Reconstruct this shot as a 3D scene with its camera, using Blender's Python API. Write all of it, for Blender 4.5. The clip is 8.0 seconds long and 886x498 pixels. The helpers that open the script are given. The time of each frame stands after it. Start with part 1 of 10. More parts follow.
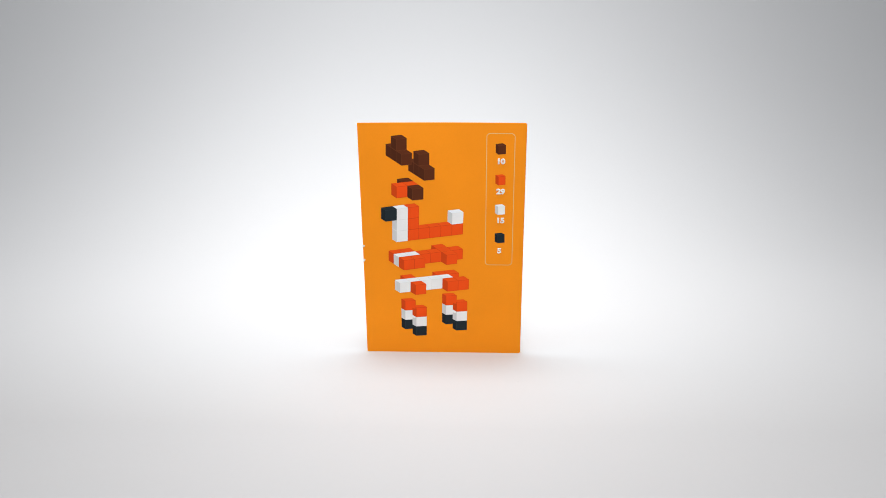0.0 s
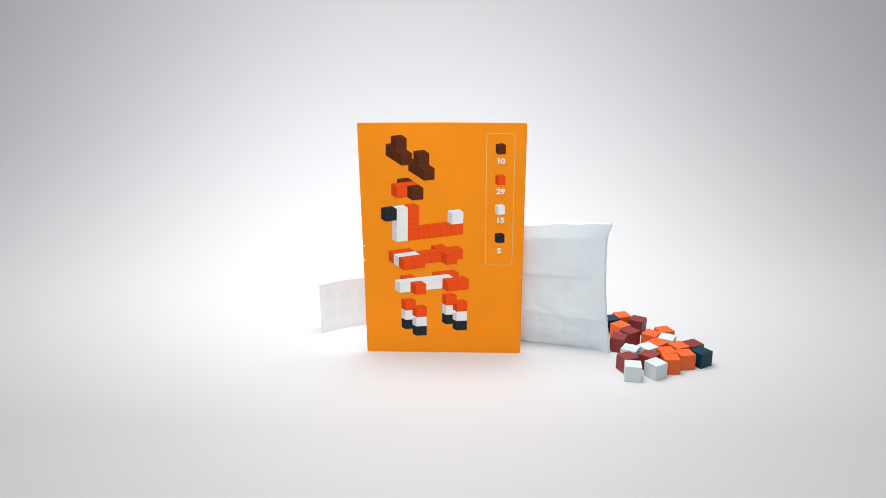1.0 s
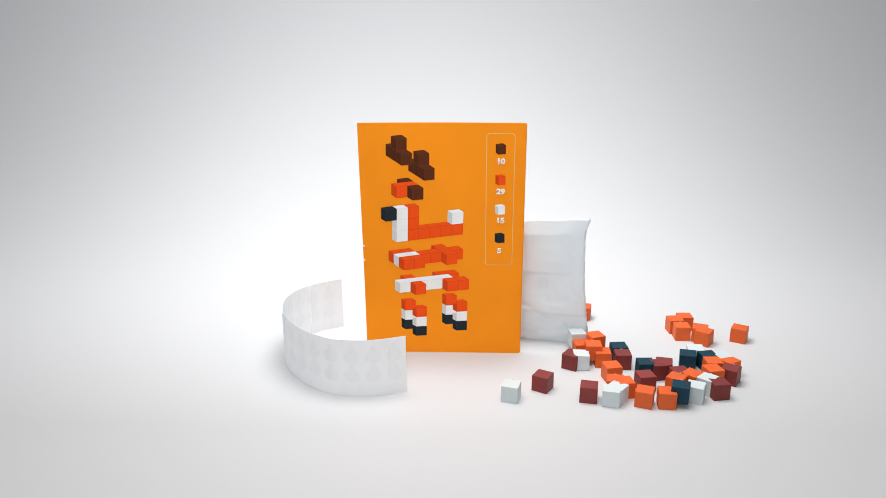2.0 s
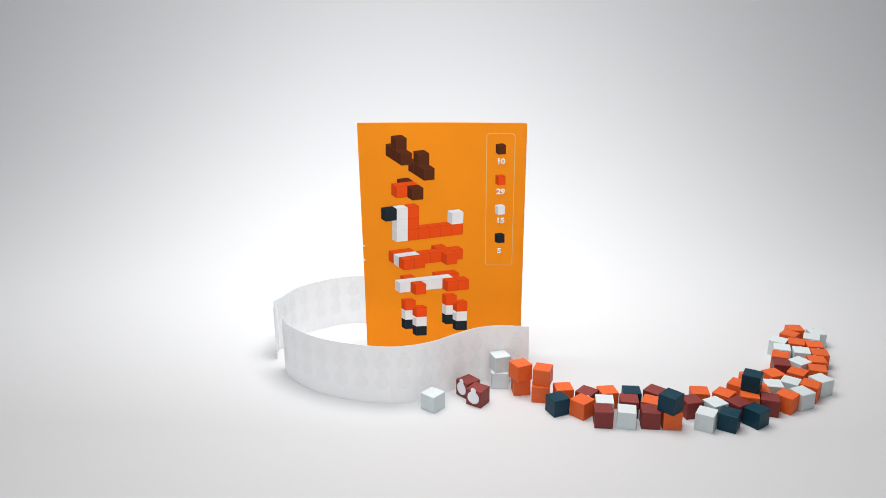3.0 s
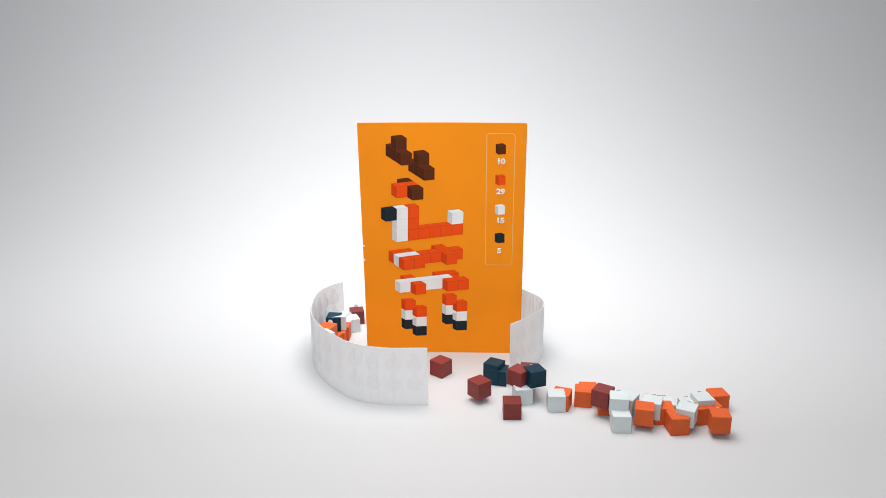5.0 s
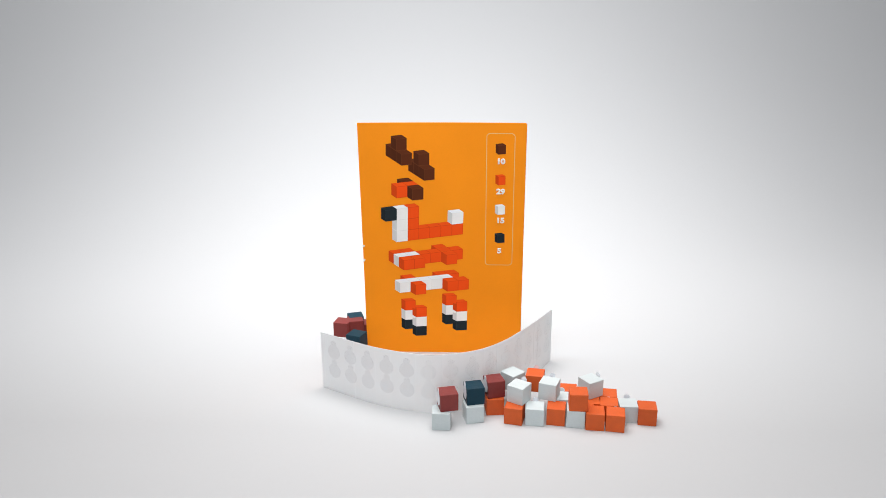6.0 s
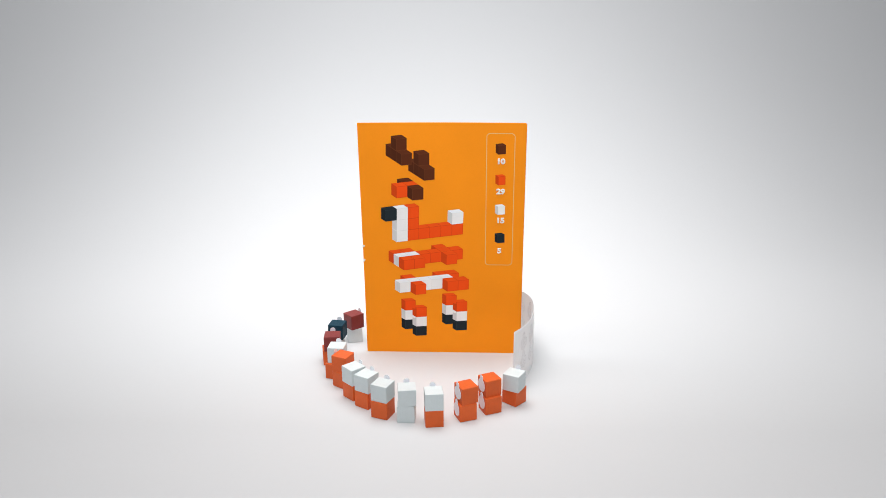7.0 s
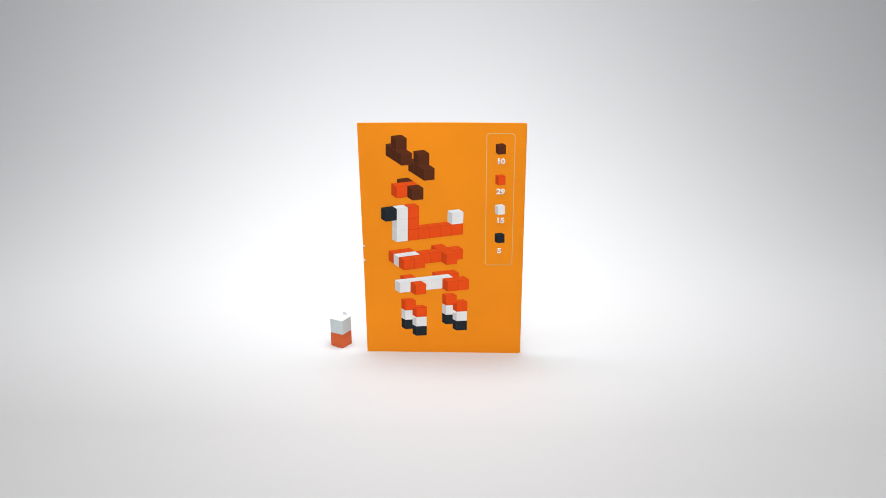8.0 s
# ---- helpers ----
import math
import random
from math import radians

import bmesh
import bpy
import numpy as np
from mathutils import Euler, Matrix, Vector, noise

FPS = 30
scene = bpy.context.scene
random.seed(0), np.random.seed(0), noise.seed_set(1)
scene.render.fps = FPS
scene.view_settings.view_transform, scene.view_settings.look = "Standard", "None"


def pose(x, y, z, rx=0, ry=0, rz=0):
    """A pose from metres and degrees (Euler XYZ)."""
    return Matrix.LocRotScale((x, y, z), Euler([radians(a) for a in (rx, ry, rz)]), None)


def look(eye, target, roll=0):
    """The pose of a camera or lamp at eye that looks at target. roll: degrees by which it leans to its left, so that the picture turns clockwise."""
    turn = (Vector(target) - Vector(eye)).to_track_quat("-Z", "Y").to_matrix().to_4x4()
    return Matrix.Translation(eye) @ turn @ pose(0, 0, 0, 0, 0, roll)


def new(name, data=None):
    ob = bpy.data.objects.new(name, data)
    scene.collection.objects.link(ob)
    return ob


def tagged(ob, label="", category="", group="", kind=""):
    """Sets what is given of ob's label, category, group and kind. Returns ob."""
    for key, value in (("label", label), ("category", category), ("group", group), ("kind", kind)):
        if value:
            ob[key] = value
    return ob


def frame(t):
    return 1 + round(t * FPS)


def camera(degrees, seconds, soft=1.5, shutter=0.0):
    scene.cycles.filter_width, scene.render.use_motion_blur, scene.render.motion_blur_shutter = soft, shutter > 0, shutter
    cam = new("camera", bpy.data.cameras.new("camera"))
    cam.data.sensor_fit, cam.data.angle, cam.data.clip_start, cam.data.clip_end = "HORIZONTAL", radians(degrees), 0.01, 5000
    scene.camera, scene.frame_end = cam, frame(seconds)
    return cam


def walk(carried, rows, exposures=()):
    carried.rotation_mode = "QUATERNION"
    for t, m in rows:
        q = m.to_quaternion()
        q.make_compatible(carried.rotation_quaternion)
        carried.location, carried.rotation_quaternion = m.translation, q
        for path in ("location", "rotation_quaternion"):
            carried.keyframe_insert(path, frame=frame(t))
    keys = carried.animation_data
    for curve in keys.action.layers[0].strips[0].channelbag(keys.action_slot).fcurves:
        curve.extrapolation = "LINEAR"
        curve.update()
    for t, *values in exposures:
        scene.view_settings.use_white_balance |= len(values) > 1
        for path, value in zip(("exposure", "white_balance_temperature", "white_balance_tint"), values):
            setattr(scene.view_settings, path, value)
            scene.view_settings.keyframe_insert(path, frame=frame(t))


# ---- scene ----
# A paper card stands on a white sweep; a bag, two sticker strips and small wooden cubes circle round it.
CUBE = 0.010
STRIP_H = 0.036
CARD_W, CARD_H = 0.1009, 0.1535

cam = camera(59.19, 8.0, soft=0.45)
EYE = (0.0, -0.47287, 0.22257)
CAM_POSE = pose(*EYE, 90 - 17.672, 0, 0) @ pose(0, 0, 0, 0, 0, -0.282)
walk(cam, [(0.0, CAM_POSE), (8.0, CAM_POSE)])

# ---- light: a white photo studio, two soft lamps overhead (the backdrop one an added fill), an added soft-edged spot over the camera for the vignette and the bright room round them ----
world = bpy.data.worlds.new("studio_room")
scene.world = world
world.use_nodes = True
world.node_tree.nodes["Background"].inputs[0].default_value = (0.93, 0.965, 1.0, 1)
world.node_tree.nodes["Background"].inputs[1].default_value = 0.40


def disc_lamp(name, eye, target, size, watts, colour=(1, 1, 1)):
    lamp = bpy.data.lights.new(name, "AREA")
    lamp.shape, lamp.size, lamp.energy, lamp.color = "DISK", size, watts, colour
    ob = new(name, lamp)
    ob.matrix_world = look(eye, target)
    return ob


disc_lamp("softbox_overhead", (0.0, -0.02, 0.50), (0.01, 0.0, 0.0), 0.40, 3.05, (1.0, 0.98, 0.965))
# added fill lamp, unseen, only to brighten the back wall
disc_lamp("backdrop_fill", (-0.06, 0.06, 0.50), (-0.03, 0.80, 0.27), 0.42, 4.3, (0.97, 0.985, 1.0))
# added spot: its soft cone stands in for the lens vignette
front = bpy.data.lights.new("vignette_spot", "SPOT")
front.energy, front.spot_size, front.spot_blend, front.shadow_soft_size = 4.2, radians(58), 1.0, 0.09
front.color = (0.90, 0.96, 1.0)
front_ob = new("vignette_spot", front)
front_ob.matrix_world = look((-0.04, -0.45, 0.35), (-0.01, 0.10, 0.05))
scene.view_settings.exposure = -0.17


# ---- materials ----
def material(name, colour, rough=0.6, grain=0.04, grain_scale=900.0, blotch=0.05, blotch_scale=60.0, bump=0.05,
             bump_scale=1500.0, each=0.0, specular=0.4, through_light=0.0, alpha=1.0):
    """A painted or printed surface: colour with fine grain, broad blotches, a little relief and a shift from piece to piece."""
    m = bpy.data.materials.new(name)
    m.use_nodes = True
    nt = m.node_tree
    p = nt.nodes["Principled BSDF"]
    co = nt.nodes.new("ShaderNodeTexCoord")
    fine = nt.nodes.new("ShaderNodeTexNoise")
    fine.inputs["Scale"].default_value, fine.inputs["Detail"].default_value = grain_scale, 4
    broad = nt.nodes.new("ShaderNodeTexNoise")
    broad.inputs["Scale"].default_value, broad.inputs["Detail"].default_value = blotch_scale, 3
    info = nt.nodes.new("ShaderNodeObjectInfo")
    nt.links.new(co.outputs["Object"], fine.inputs["Vector"])
    shift = nt.nodes.new("ShaderNodeVectorMath")
    shift.operation = "ADD"
    nt.links.new(co.outputs["Object"], shift.inputs[0])
    nt.links.new(info.outputs["Random"], shift.inputs[1])
    nt.links.new(shift.outputs[0], broad.inputs["Vector"])

    def scaled(socket, amount):
        r = nt.nodes.new("ShaderNodeMapRange")
        r.inputs["To Min"].default_value, r.inputs["To Max"].default_value = 1 - amount, 1 + amount
        nt.links.new(socket, r.inputs["Value"])
        return r.outputs[0]

    def times(a, b):
        k = nt.nodes.new("ShaderNodeMath")
        k.operation = "MULTIPLY"
        nt.links.new(a, k.inputs[0])
        nt.links.new(b, k.inputs[1])
        return k.outputs[0]

    value = times(scaled(fine.outputs["Fac"], grain), scaled(broad.outputs["Fac"], blotch))
    if each:
        value = times(value, scaled(info.outputs["Random"], each))
    mul = nt.nodes.new("ShaderNodeVectorMath")
    mul.operation = "SCALE"
    mul.inputs[0].default_value = colour
    nt.links.new(value, mul.inputs["Scale"])
    nt.links.new(mul.outputs[0], p.inputs["Base Color"])
    rr = nt.nodes.new("ShaderNodeMapRange")
    rr.inputs["To Min"].default_value, rr.inputs["To Max"].default_value = rough - 0.08, min(1.0, rough + 0.08)
    nt.links.new(broad.outputs["Fac"], rr.inputs["Value"])
    nt.links.new(rr.outputs[0], p.inputs["Roughness"])
    relief = nt.nodes.new("ShaderNodeTexNoise")
    relief.inputs["Scale"].default_value, relief.inputs["Detail"].default_value = bump_scale, 3
    nt.links.new(co.outputs["Object"], relief.inputs["Vector"])
    b = nt.nodes.new("ShaderNodeBump")
    b.inputs["Strength"].default_value, b.inputs["Distance"].default_value = bump, 0.0006
    nt.links.new(relief.outputs["Fac"], b.inputs["Height"])
    nt.links.new(b.outputs[0], p.inputs["Normal"])
    p.inputs["Specular IOR Level"].default_value = specular
    p.inputs["Alpha"].default_value = alpha
    if through_light:
        glow = nt.nodes.new("ShaderNodeBsdfTranslucent")
        mix = nt.nodes.new("ShaderNodeMixShader")
        mix.inputs[0].default_value = through_light
        nt.links.new(mul.outputs[0], glow.inputs["Color"])
        nt.links.new(p.outputs[0], mix.inputs[1])
        nt.links.new(glow.outputs[0], mix.inputs[2])
        nt.links.new(mix.outputs[0], nt.nodes["Material Output"].inputs["Surface"])
    return m


SWEEP = material("white_sweep_paper", (0.585, 0.585, 0.592), 0.85, 0.01, 300, 0.012, 5, 0.03, 600, specular=0.15)
CARD = material("orange_printed_card", (0.97, 0.29, 0.010), 0.6, 0.03, 1200, 0.08, 30, 0.06, 900, specular=0.1)
PAPER = material("white_leaflet_paper", (0.80, 0.78, 0.74), 0.7, 0.03, 900, 0.04, 40, 0.05, 900)
PAINT = {
    "orange": material("orange_cube_paint", (0.69, 0.112, 0.020), 0.5, 0.06, 1400, 0.12, 260, 0.2, 900, 0.09, specular=0.3),
    "white": material("white_cube_paint", (0.59, 0.64, 0.645), 0.55, 0.03, 1400, 0.05, 260, 0.22, 900, 0.04, specular=0.4),
    "maroon": material("maroon_cube_paint", (0.215, 0.035, 0.031), 0.5, 0.08, 1400, 0.15, 260, 0.2, 900, 0.14, specular=0.28),
    "navy": material("navy_cube_paint", (0.0015, 0.034, 0.057), 0.5, 0.08, 1400, 0.12, 260, 0.2, 900, 0.12, specular=0.25),
}
INK = {}
for ink, rgb, seam in (("brown", (0.105, 0.025, 0.008), (0.145, 0.040, 0.014)), ("red", (0.90, 0.080, 0.007), (0.70, 0.052, 0.006)),
                       ("white", (0.87, 0.85, 0.83), (0.79, 0.77, 0.75)), ("dark", (0.016, 0.024, 0.030), (0.034, 0.042, 0.050))):
    for side, k in (("top", 1.12), ("front", 1.0), ("side", 0.72)):
        INK[ink, side] = material("print_" + ink + "_" + side, tuple(min(0.9, c * k) for c in rgb), 0.6, 0.03, 1200, 0.06, 120, 0.04, 900, specular=0.1)
    INK[ink, "seam"] = material("print_" + ink + "_seam", seam, 0.6, 0.03, 1200, 0.06, 120, 0.04, 900, specular=0.1)
INK_LINE = material("print_pale_line", (0.86, 0.50, 0.17), 0.55, 0.02, 1200, 0.02, 100, 0.03, 900, specular=0.25)
INK_TEXT = material("print_white_text", (0.85, 0.82, 0.76), 0.55, 0.02, 1200, 0.02, 100, 0.03, 900, specular=0.25)
BAG = material("frosted_plastic_film", (0.85, 0.905, 0.93), 0.30, 0.02, 600, 0.03, 45, 0.16, 90, specular=0.6, through_light=0.16, alpha=0.86)
STRIP = material("translucent_backing_paper", (0.95, 0.97, 0.98), 0.55, 0.008, 900, 0.008, 60, 0.03, 500, specular=0.5, through_light=0.35, alpha=0.95)
# one clear film in three strengths: its dark reflections put into colour and alpha
GLUE = material("film_reflecting_dark", (0.50, 0.49, 0.54), 0.35, 0.03, 900, 0.05, 90, 0.05, 500, specular=0.3, alpha=0.045)
GLUE_FAINT = material("film_reflecting_faint", (0.66, 0.67, 0.70), 0.35, 0.03, 900, 0.05, 90, 0.05, 500, specular=0.3, alpha=0.014)
GLUE_MID = material("film_reflecting_mid", (0.56, 0.56, 0.60), 0.35, 0.03, 900, 0.05, 90, 0.05, 500, specular=0.3, alpha=0.018)
CRUMB = material("grey_crumb", (0.60, 0.60, 0.61), 0.8)
STICKER = material("pale_sticker_vinyl", (0.80, 0.80, 0.84), 0.4, 0.02, 900, 0.03, 90, 0.05, 500, specular=0.35)


# ---- mesh helpers ----
def mesh_of(name, bm, mat, smooth=False):
    me = bpy.data.meshes.new(name)
    bm.normal_update()
    bm.to_mesh(me)
    bm.free()
    me.materials.append(mat)
    if smooth:
        me.polygons.foreach_set("use_smooth", [True] * len(me.polygons))
    return me


def part(name, bm, mat, parent, label="", smooth=False):
    ob = new(name, mesh_of(name, bm, mat, smooth))
    ob.parent = parent
    return tagged(ob, label)


def slab(bm, sx, sy, sz, z0=0.0, bevel=0.0):
    made = bmesh.ops.create_cube(bm, size=1.0, matrix=Matrix.Translation((0, 0, z0 + sz / 2)) @ Matrix.Diagonal((sx, sy, sz, 1)))
    if bevel:
        edges = list({e for v in made["verts"] for e in v.link_edges})
        bmesh.ops.bevel(bm, geom=edges, offset=bevel, segments=2, profile=0.6, affect="EDGES")
    return bm


# ---- the setting: one white sweep, floor rolling up into the back wall, closed round the camera ----
def build_sweep():
    bm = bmesh.new()
    prof = [(-1.6, 0.0), (-0.8, 0.0), (-0.4, 0.0), (0.0, 0.0), (0.1, 0.0)]
    R, y0 = 0.75, 0.17
    prof += [(y0 + R * math.sin(a), R - R * math.cos(a)) for a in [radians(90) * i / 24 for i in range(25)]]
    prof += [(y0 + R, z) for z in (0.9, 1.3, 1.8)]
    xs = [-2.2 + 4.4 * i / 22 for i in range(23)]
    grid = [[bm.verts.new((x, y, z)) for x in xs] for y, z in prof]
    for a, b in zip(grid, grid[1:]):
        for i in range(len(xs) - 1):
            bm.faces.new((a[i], a[i + 1], b[i + 1], b[i]))
    me = mesh_of("ground", bm, SWEEP, True)
    return tagged(new("ground", me), "seamless white paper sweep used as floor and backdrop", "backdrop", kind="structure")


build_sweep()


# ---- the card ----
def bow(u, v):
    """How far the free-standing card bends forward at (u, v), u across and v up from the foot."""
    return -0.0016 * (v / CARD_H) ** 2 * (2 * u / CARD_W) ** 2 + 0.0005 * math.sin(v * 31)


def sheet(bm, u0, u1, v0, v1, nu, nv, front, back):
    """A bent panel between two depths."""
    layers = []
    for d in (front, back):
        layers.append([[bm.verts.new((u0 + (u1 - u0) * i / nu, d + bow(u0 + (u1 - u0) * i / nu, v0 + (v1 - v0) * j / nv), v0 + (v1 - v0) * j / nv))
                        for i in range(nu + 1)] for j in range(nv + 1)])
    F, B = layers
    for j in range(nv):
        for i in range(nu):
            bm.faces.new((F[j][i], F[j][i + 1], F[j + 1][i + 1], F[j + 1][i]))
            bm.faces.new((B[j][i], B[j + 1][i], B[j + 1][i + 1], B[j][i + 1]))
    for j in range(nv):
        bm.faces.new((F[j][0], F[j + 1][0], B[j + 1][0], B[j][0]))
        bm.faces.new((F[j][nu], B[j][nu], B[j + 1][nu], F[j + 1][nu]))
    for i in range(nu):
        bm.faces.new((F[0][i], B[0][i], B[0][i + 1], F[0][i + 1]))
        bm.faces.new((F[nv][i], F[nv][i + 1], B[nv][i + 1], B[nv][i]))
    return bm


def iso_cubes(name, card, origin, ex, ey, ez, cubes):
    """A printed drawing of stacked cubes: origin is the near lower corner of cube (0, 0, 0); ex, ey, ez its edges on the card, in mm."""
    o, x, y, z = (Vector(a) * 0.001 for a in (origin, ex, ey, ez))
    have = {c[:3] for c in cubes}
    cubes = sorted(cubes, key=lambda c: (-c[2], -c[0], c[1]))
    for n, (i, j, k, ink) in enumerate(cubes):
        p = o + x * i + y * j + z * k
        lift = 0.00010 + 0.00002 * n
        faces = {"front": [p, p + x, p + x + y, p + y], "side": [p + z, p, p + y, p + y + z], "top": [p + y, p + x + y, p + x + y + z, p + y + z]}
        if (i, j, k - 1) in have:
            del faces["front"]
        if (i - 1, j, k) in have:
            del faces["side"]
        if (i, j + 1, k) in have:
            del faces["top"]
        if not faces:
            continue
        # each face stands on a slightly larger ground of the seam's ink, which shows as the printed edge line
        bm = bmesh.new()
        slots = [INK[ink, "seam"]]
        for side, pts in faces.items():
            mid = sum(pts, Vector((0, 0))) / 4
            for inset, rise, slot in ((1.0, 0.0, 0), (0.955, 0.00001, len(slots))):
                loop = [mid + (q - mid) * inset for q in pts]
                bm.faces.new([bm.verts.new((q.x, bow(q.x, q.y) - lift - rise, q.y)) for q in loop]).material_index = slot
            slots.append(INK[ink, side])
        ob = part(name, bm, slots[0], card)
        for m in slots[1:]:
            ob.data.materials.append(m)


def build_card():
    card = new("instruction_card")
    tagged(card, "orange printed instruction card standing upright on white paper", "card")
    card.matrix_world = pose(-0.00023, 0.00002, 0, 2.48, 0, -2.44)
    part("front_panel", sheet(bmesh.new(), -CARD_W / 2, CARD_W / 2, 0, CARD_H, 12, 18, 0.0, 0.0004), CARD, card)
    part("back_panel", sheet(bmesh.new(), -CARD_W / 2 + 0.0004, CARD_W / 2 + 0.0005, 0.0, CARD_H - 0.0008, 12, 18, 0.0012, 0.0016), CARD, card)
    part("inner_sheet", sheet(bmesh.new(), -CARD_W / 2 + 0.0006, CARD_W / 2 - 0.0006, 0.0002, CARD_H - 0.001, 12, 18, 0.0005, 0.0011), PAPER, card, "white inner paper sheet")
    antler = [(0, 0, 0, "brown"), (0, 0, 1, "brown"), (0, 1, 1, "brown"), (0, 0, 2, "brown")]
    iso_cubes("antler_print", card, (-24.51, 127.11), (6.33, 0.70), (0.18, 7.04), (-3.15, 2.13), antler)
    iso_cubes("antler_print", card, (-10.88, 117.61), (6.36, 0.74), (0.11, 7.13), (-3.20, 2.14), antler)
    iso_cubes("ear_print", card, (-18.32, 104.91), (6.78, 0.75), (0.16, 7.28), (-3.10, 2.19),
              [(0, 0, 0, "brown"), (-1, 0, 1, "red"), (0, 0, 1, "red"), (0, 0, 2, "brown")])
    iso_cubes("neck_print", card, (-28.80, 77.35), (6.94, 0.92), (0.21, 7.33), (-2.81, 1.89),
              [(0, j, 0, "white") for j in range(3)] + [(1, j, 0, "red") for j in range(3)] + [(i, 0, 0, "red") for i in range(2, 6)]
              + [(5, 1, 0, "white"), (-1, 2, 0, "dark")])
    iso_cubes("body_print", card, (-24.74, 58.22), (6.79, 0.97), (0.16, 6.74), (-3.21, 2.18),
              [(0, 0, 0, "red"), (1, 0, 0, "red"), (4, 0, 0, "red"), (0, 0, 1, "white"), (1, 0, 1, "white")]
              + [(i, 0, 1, "red") for i in range(2, 6)] + [(0, 0, 2, "red"), (1, 0, 2, "red"), (4, 0, 2, "red")])
    iso_cubes("belly_print", card, (-27.69, 42.44), (6.86, 0.86), (0.17, 6.87), (-3.24, 2.22),
              [(i, 0, 0, "white") for i in range(5)] + [(1, 0, -1, "red"), (1, 0, 1, "red"), (4, 0, -1, "red"), (5, 0, -1, "red"),
                                                      (4, 0, 1, "red"), (5, 0, 1, "red")])
    for foot in ((-17.59, 11.83), (-24.72, 16.52), (8.78, 16.02), (1.87, 20.41)):
        iso_cubes("leg_print", card, foot, (6.85, 0.51), (0.08, 6.72), (-2.47, 1.58), [(0, 0, 0, "dark"), (0, 1, 0, "white"), (0, 2, 0, "red")])
    for ink, at, words, mid in (("brown", (34.40, 134.16), "10", (35.73, 129.87)), ("red", (34.53, 114.94), "29", (35.99, 110.88)),
                                ("white", (34.65, 95.87), "15", (36.12, 92.18)), ("dark", (34.75, 77.13), "5", (35.80, 71.94))):
        iso_cubes("key_print", card, at, (4.3, 0.5), (-0.09, 5.4), (-1.85, 1.15), [(0, 0, 0, ink)])
        font = bpy.data.curves.new("number_print", "FONT")
        font.body, font.size, font.align_x, font.align_y, font.offset = words, 0.0045, "CENTER", "CENTER", 0.0
        font.extrude, font.bevel_depth, font.bevel_resolution = 0.00004, 0.00026, 0
        font.materials.append(INK_TEXT)
        text = new("number_print", font)
        text.parent = card
        u, v = mid[0] * 0.001, mid[1] * 0.001
        text.matrix_local = pose(u, bow(u, v) - 0.00035, v, 90) @ Matrix.Diagonal((1.14, 1.0, 1.0, 1.0))
        tagged(text, "white printed number " + words)
    # the rounded frame of the key
    bm = bmesh.new()
    u0, u1, v0, v1, r, w = 0.0269, 0.0442, 0.0622, 0.1473, 0.0024, 0.00045
    ring = []
    for cu, cv, a0 in ((u1 - r, v1 - r, 0), (u0 + r, v1 - r, 90), (u0 + r, v0 + r, 180), (u1 - r, v0 + r, 270)):
        for s in range(7):
            a = radians(a0 + 15 * s)
            ring.append([(cu + q * math.cos(a), cv + q * math.sin(a)) for q in (r, r - w)])
    dense = []
    for a, b in zip(ring, ring[1:] + ring[:1]):
        for s in range(4):
            dense.append([tuple(np.array(a[k]) + (np.array(b[k]) - np.array(a[k])) * s / 4) for k in (0, 1)])
    vs = [[bm.verts.new((u, bow(u, v) - 0.00012, v)) for u, v in pair] for pair in dense]
    for a, b in zip(vs, vs[1:] + vs[:1]):
        bm.faces.new((a[0], b[0], b[1], a[1]))
    part("frame_print", bm, INK_LINE, card, "thin pale rounded frame printed round the key")
    # worn white nicks on the left edge
    for v in (0.0738, 0.0642):
        bm = bmesh.new()
        slab(bm, 0.0012, 0.0006, 0.0016, 0, 0.0002)
        nick = part("nick", bm, PAPER, card, "small torn white nick in the edge")
        nick.matrix_local = pose(-CARD_W / 2 + 0.0002, bow(-CARD_W / 2, v) + 0.0001, v, 0, 20, 0)
    return card


build_card()


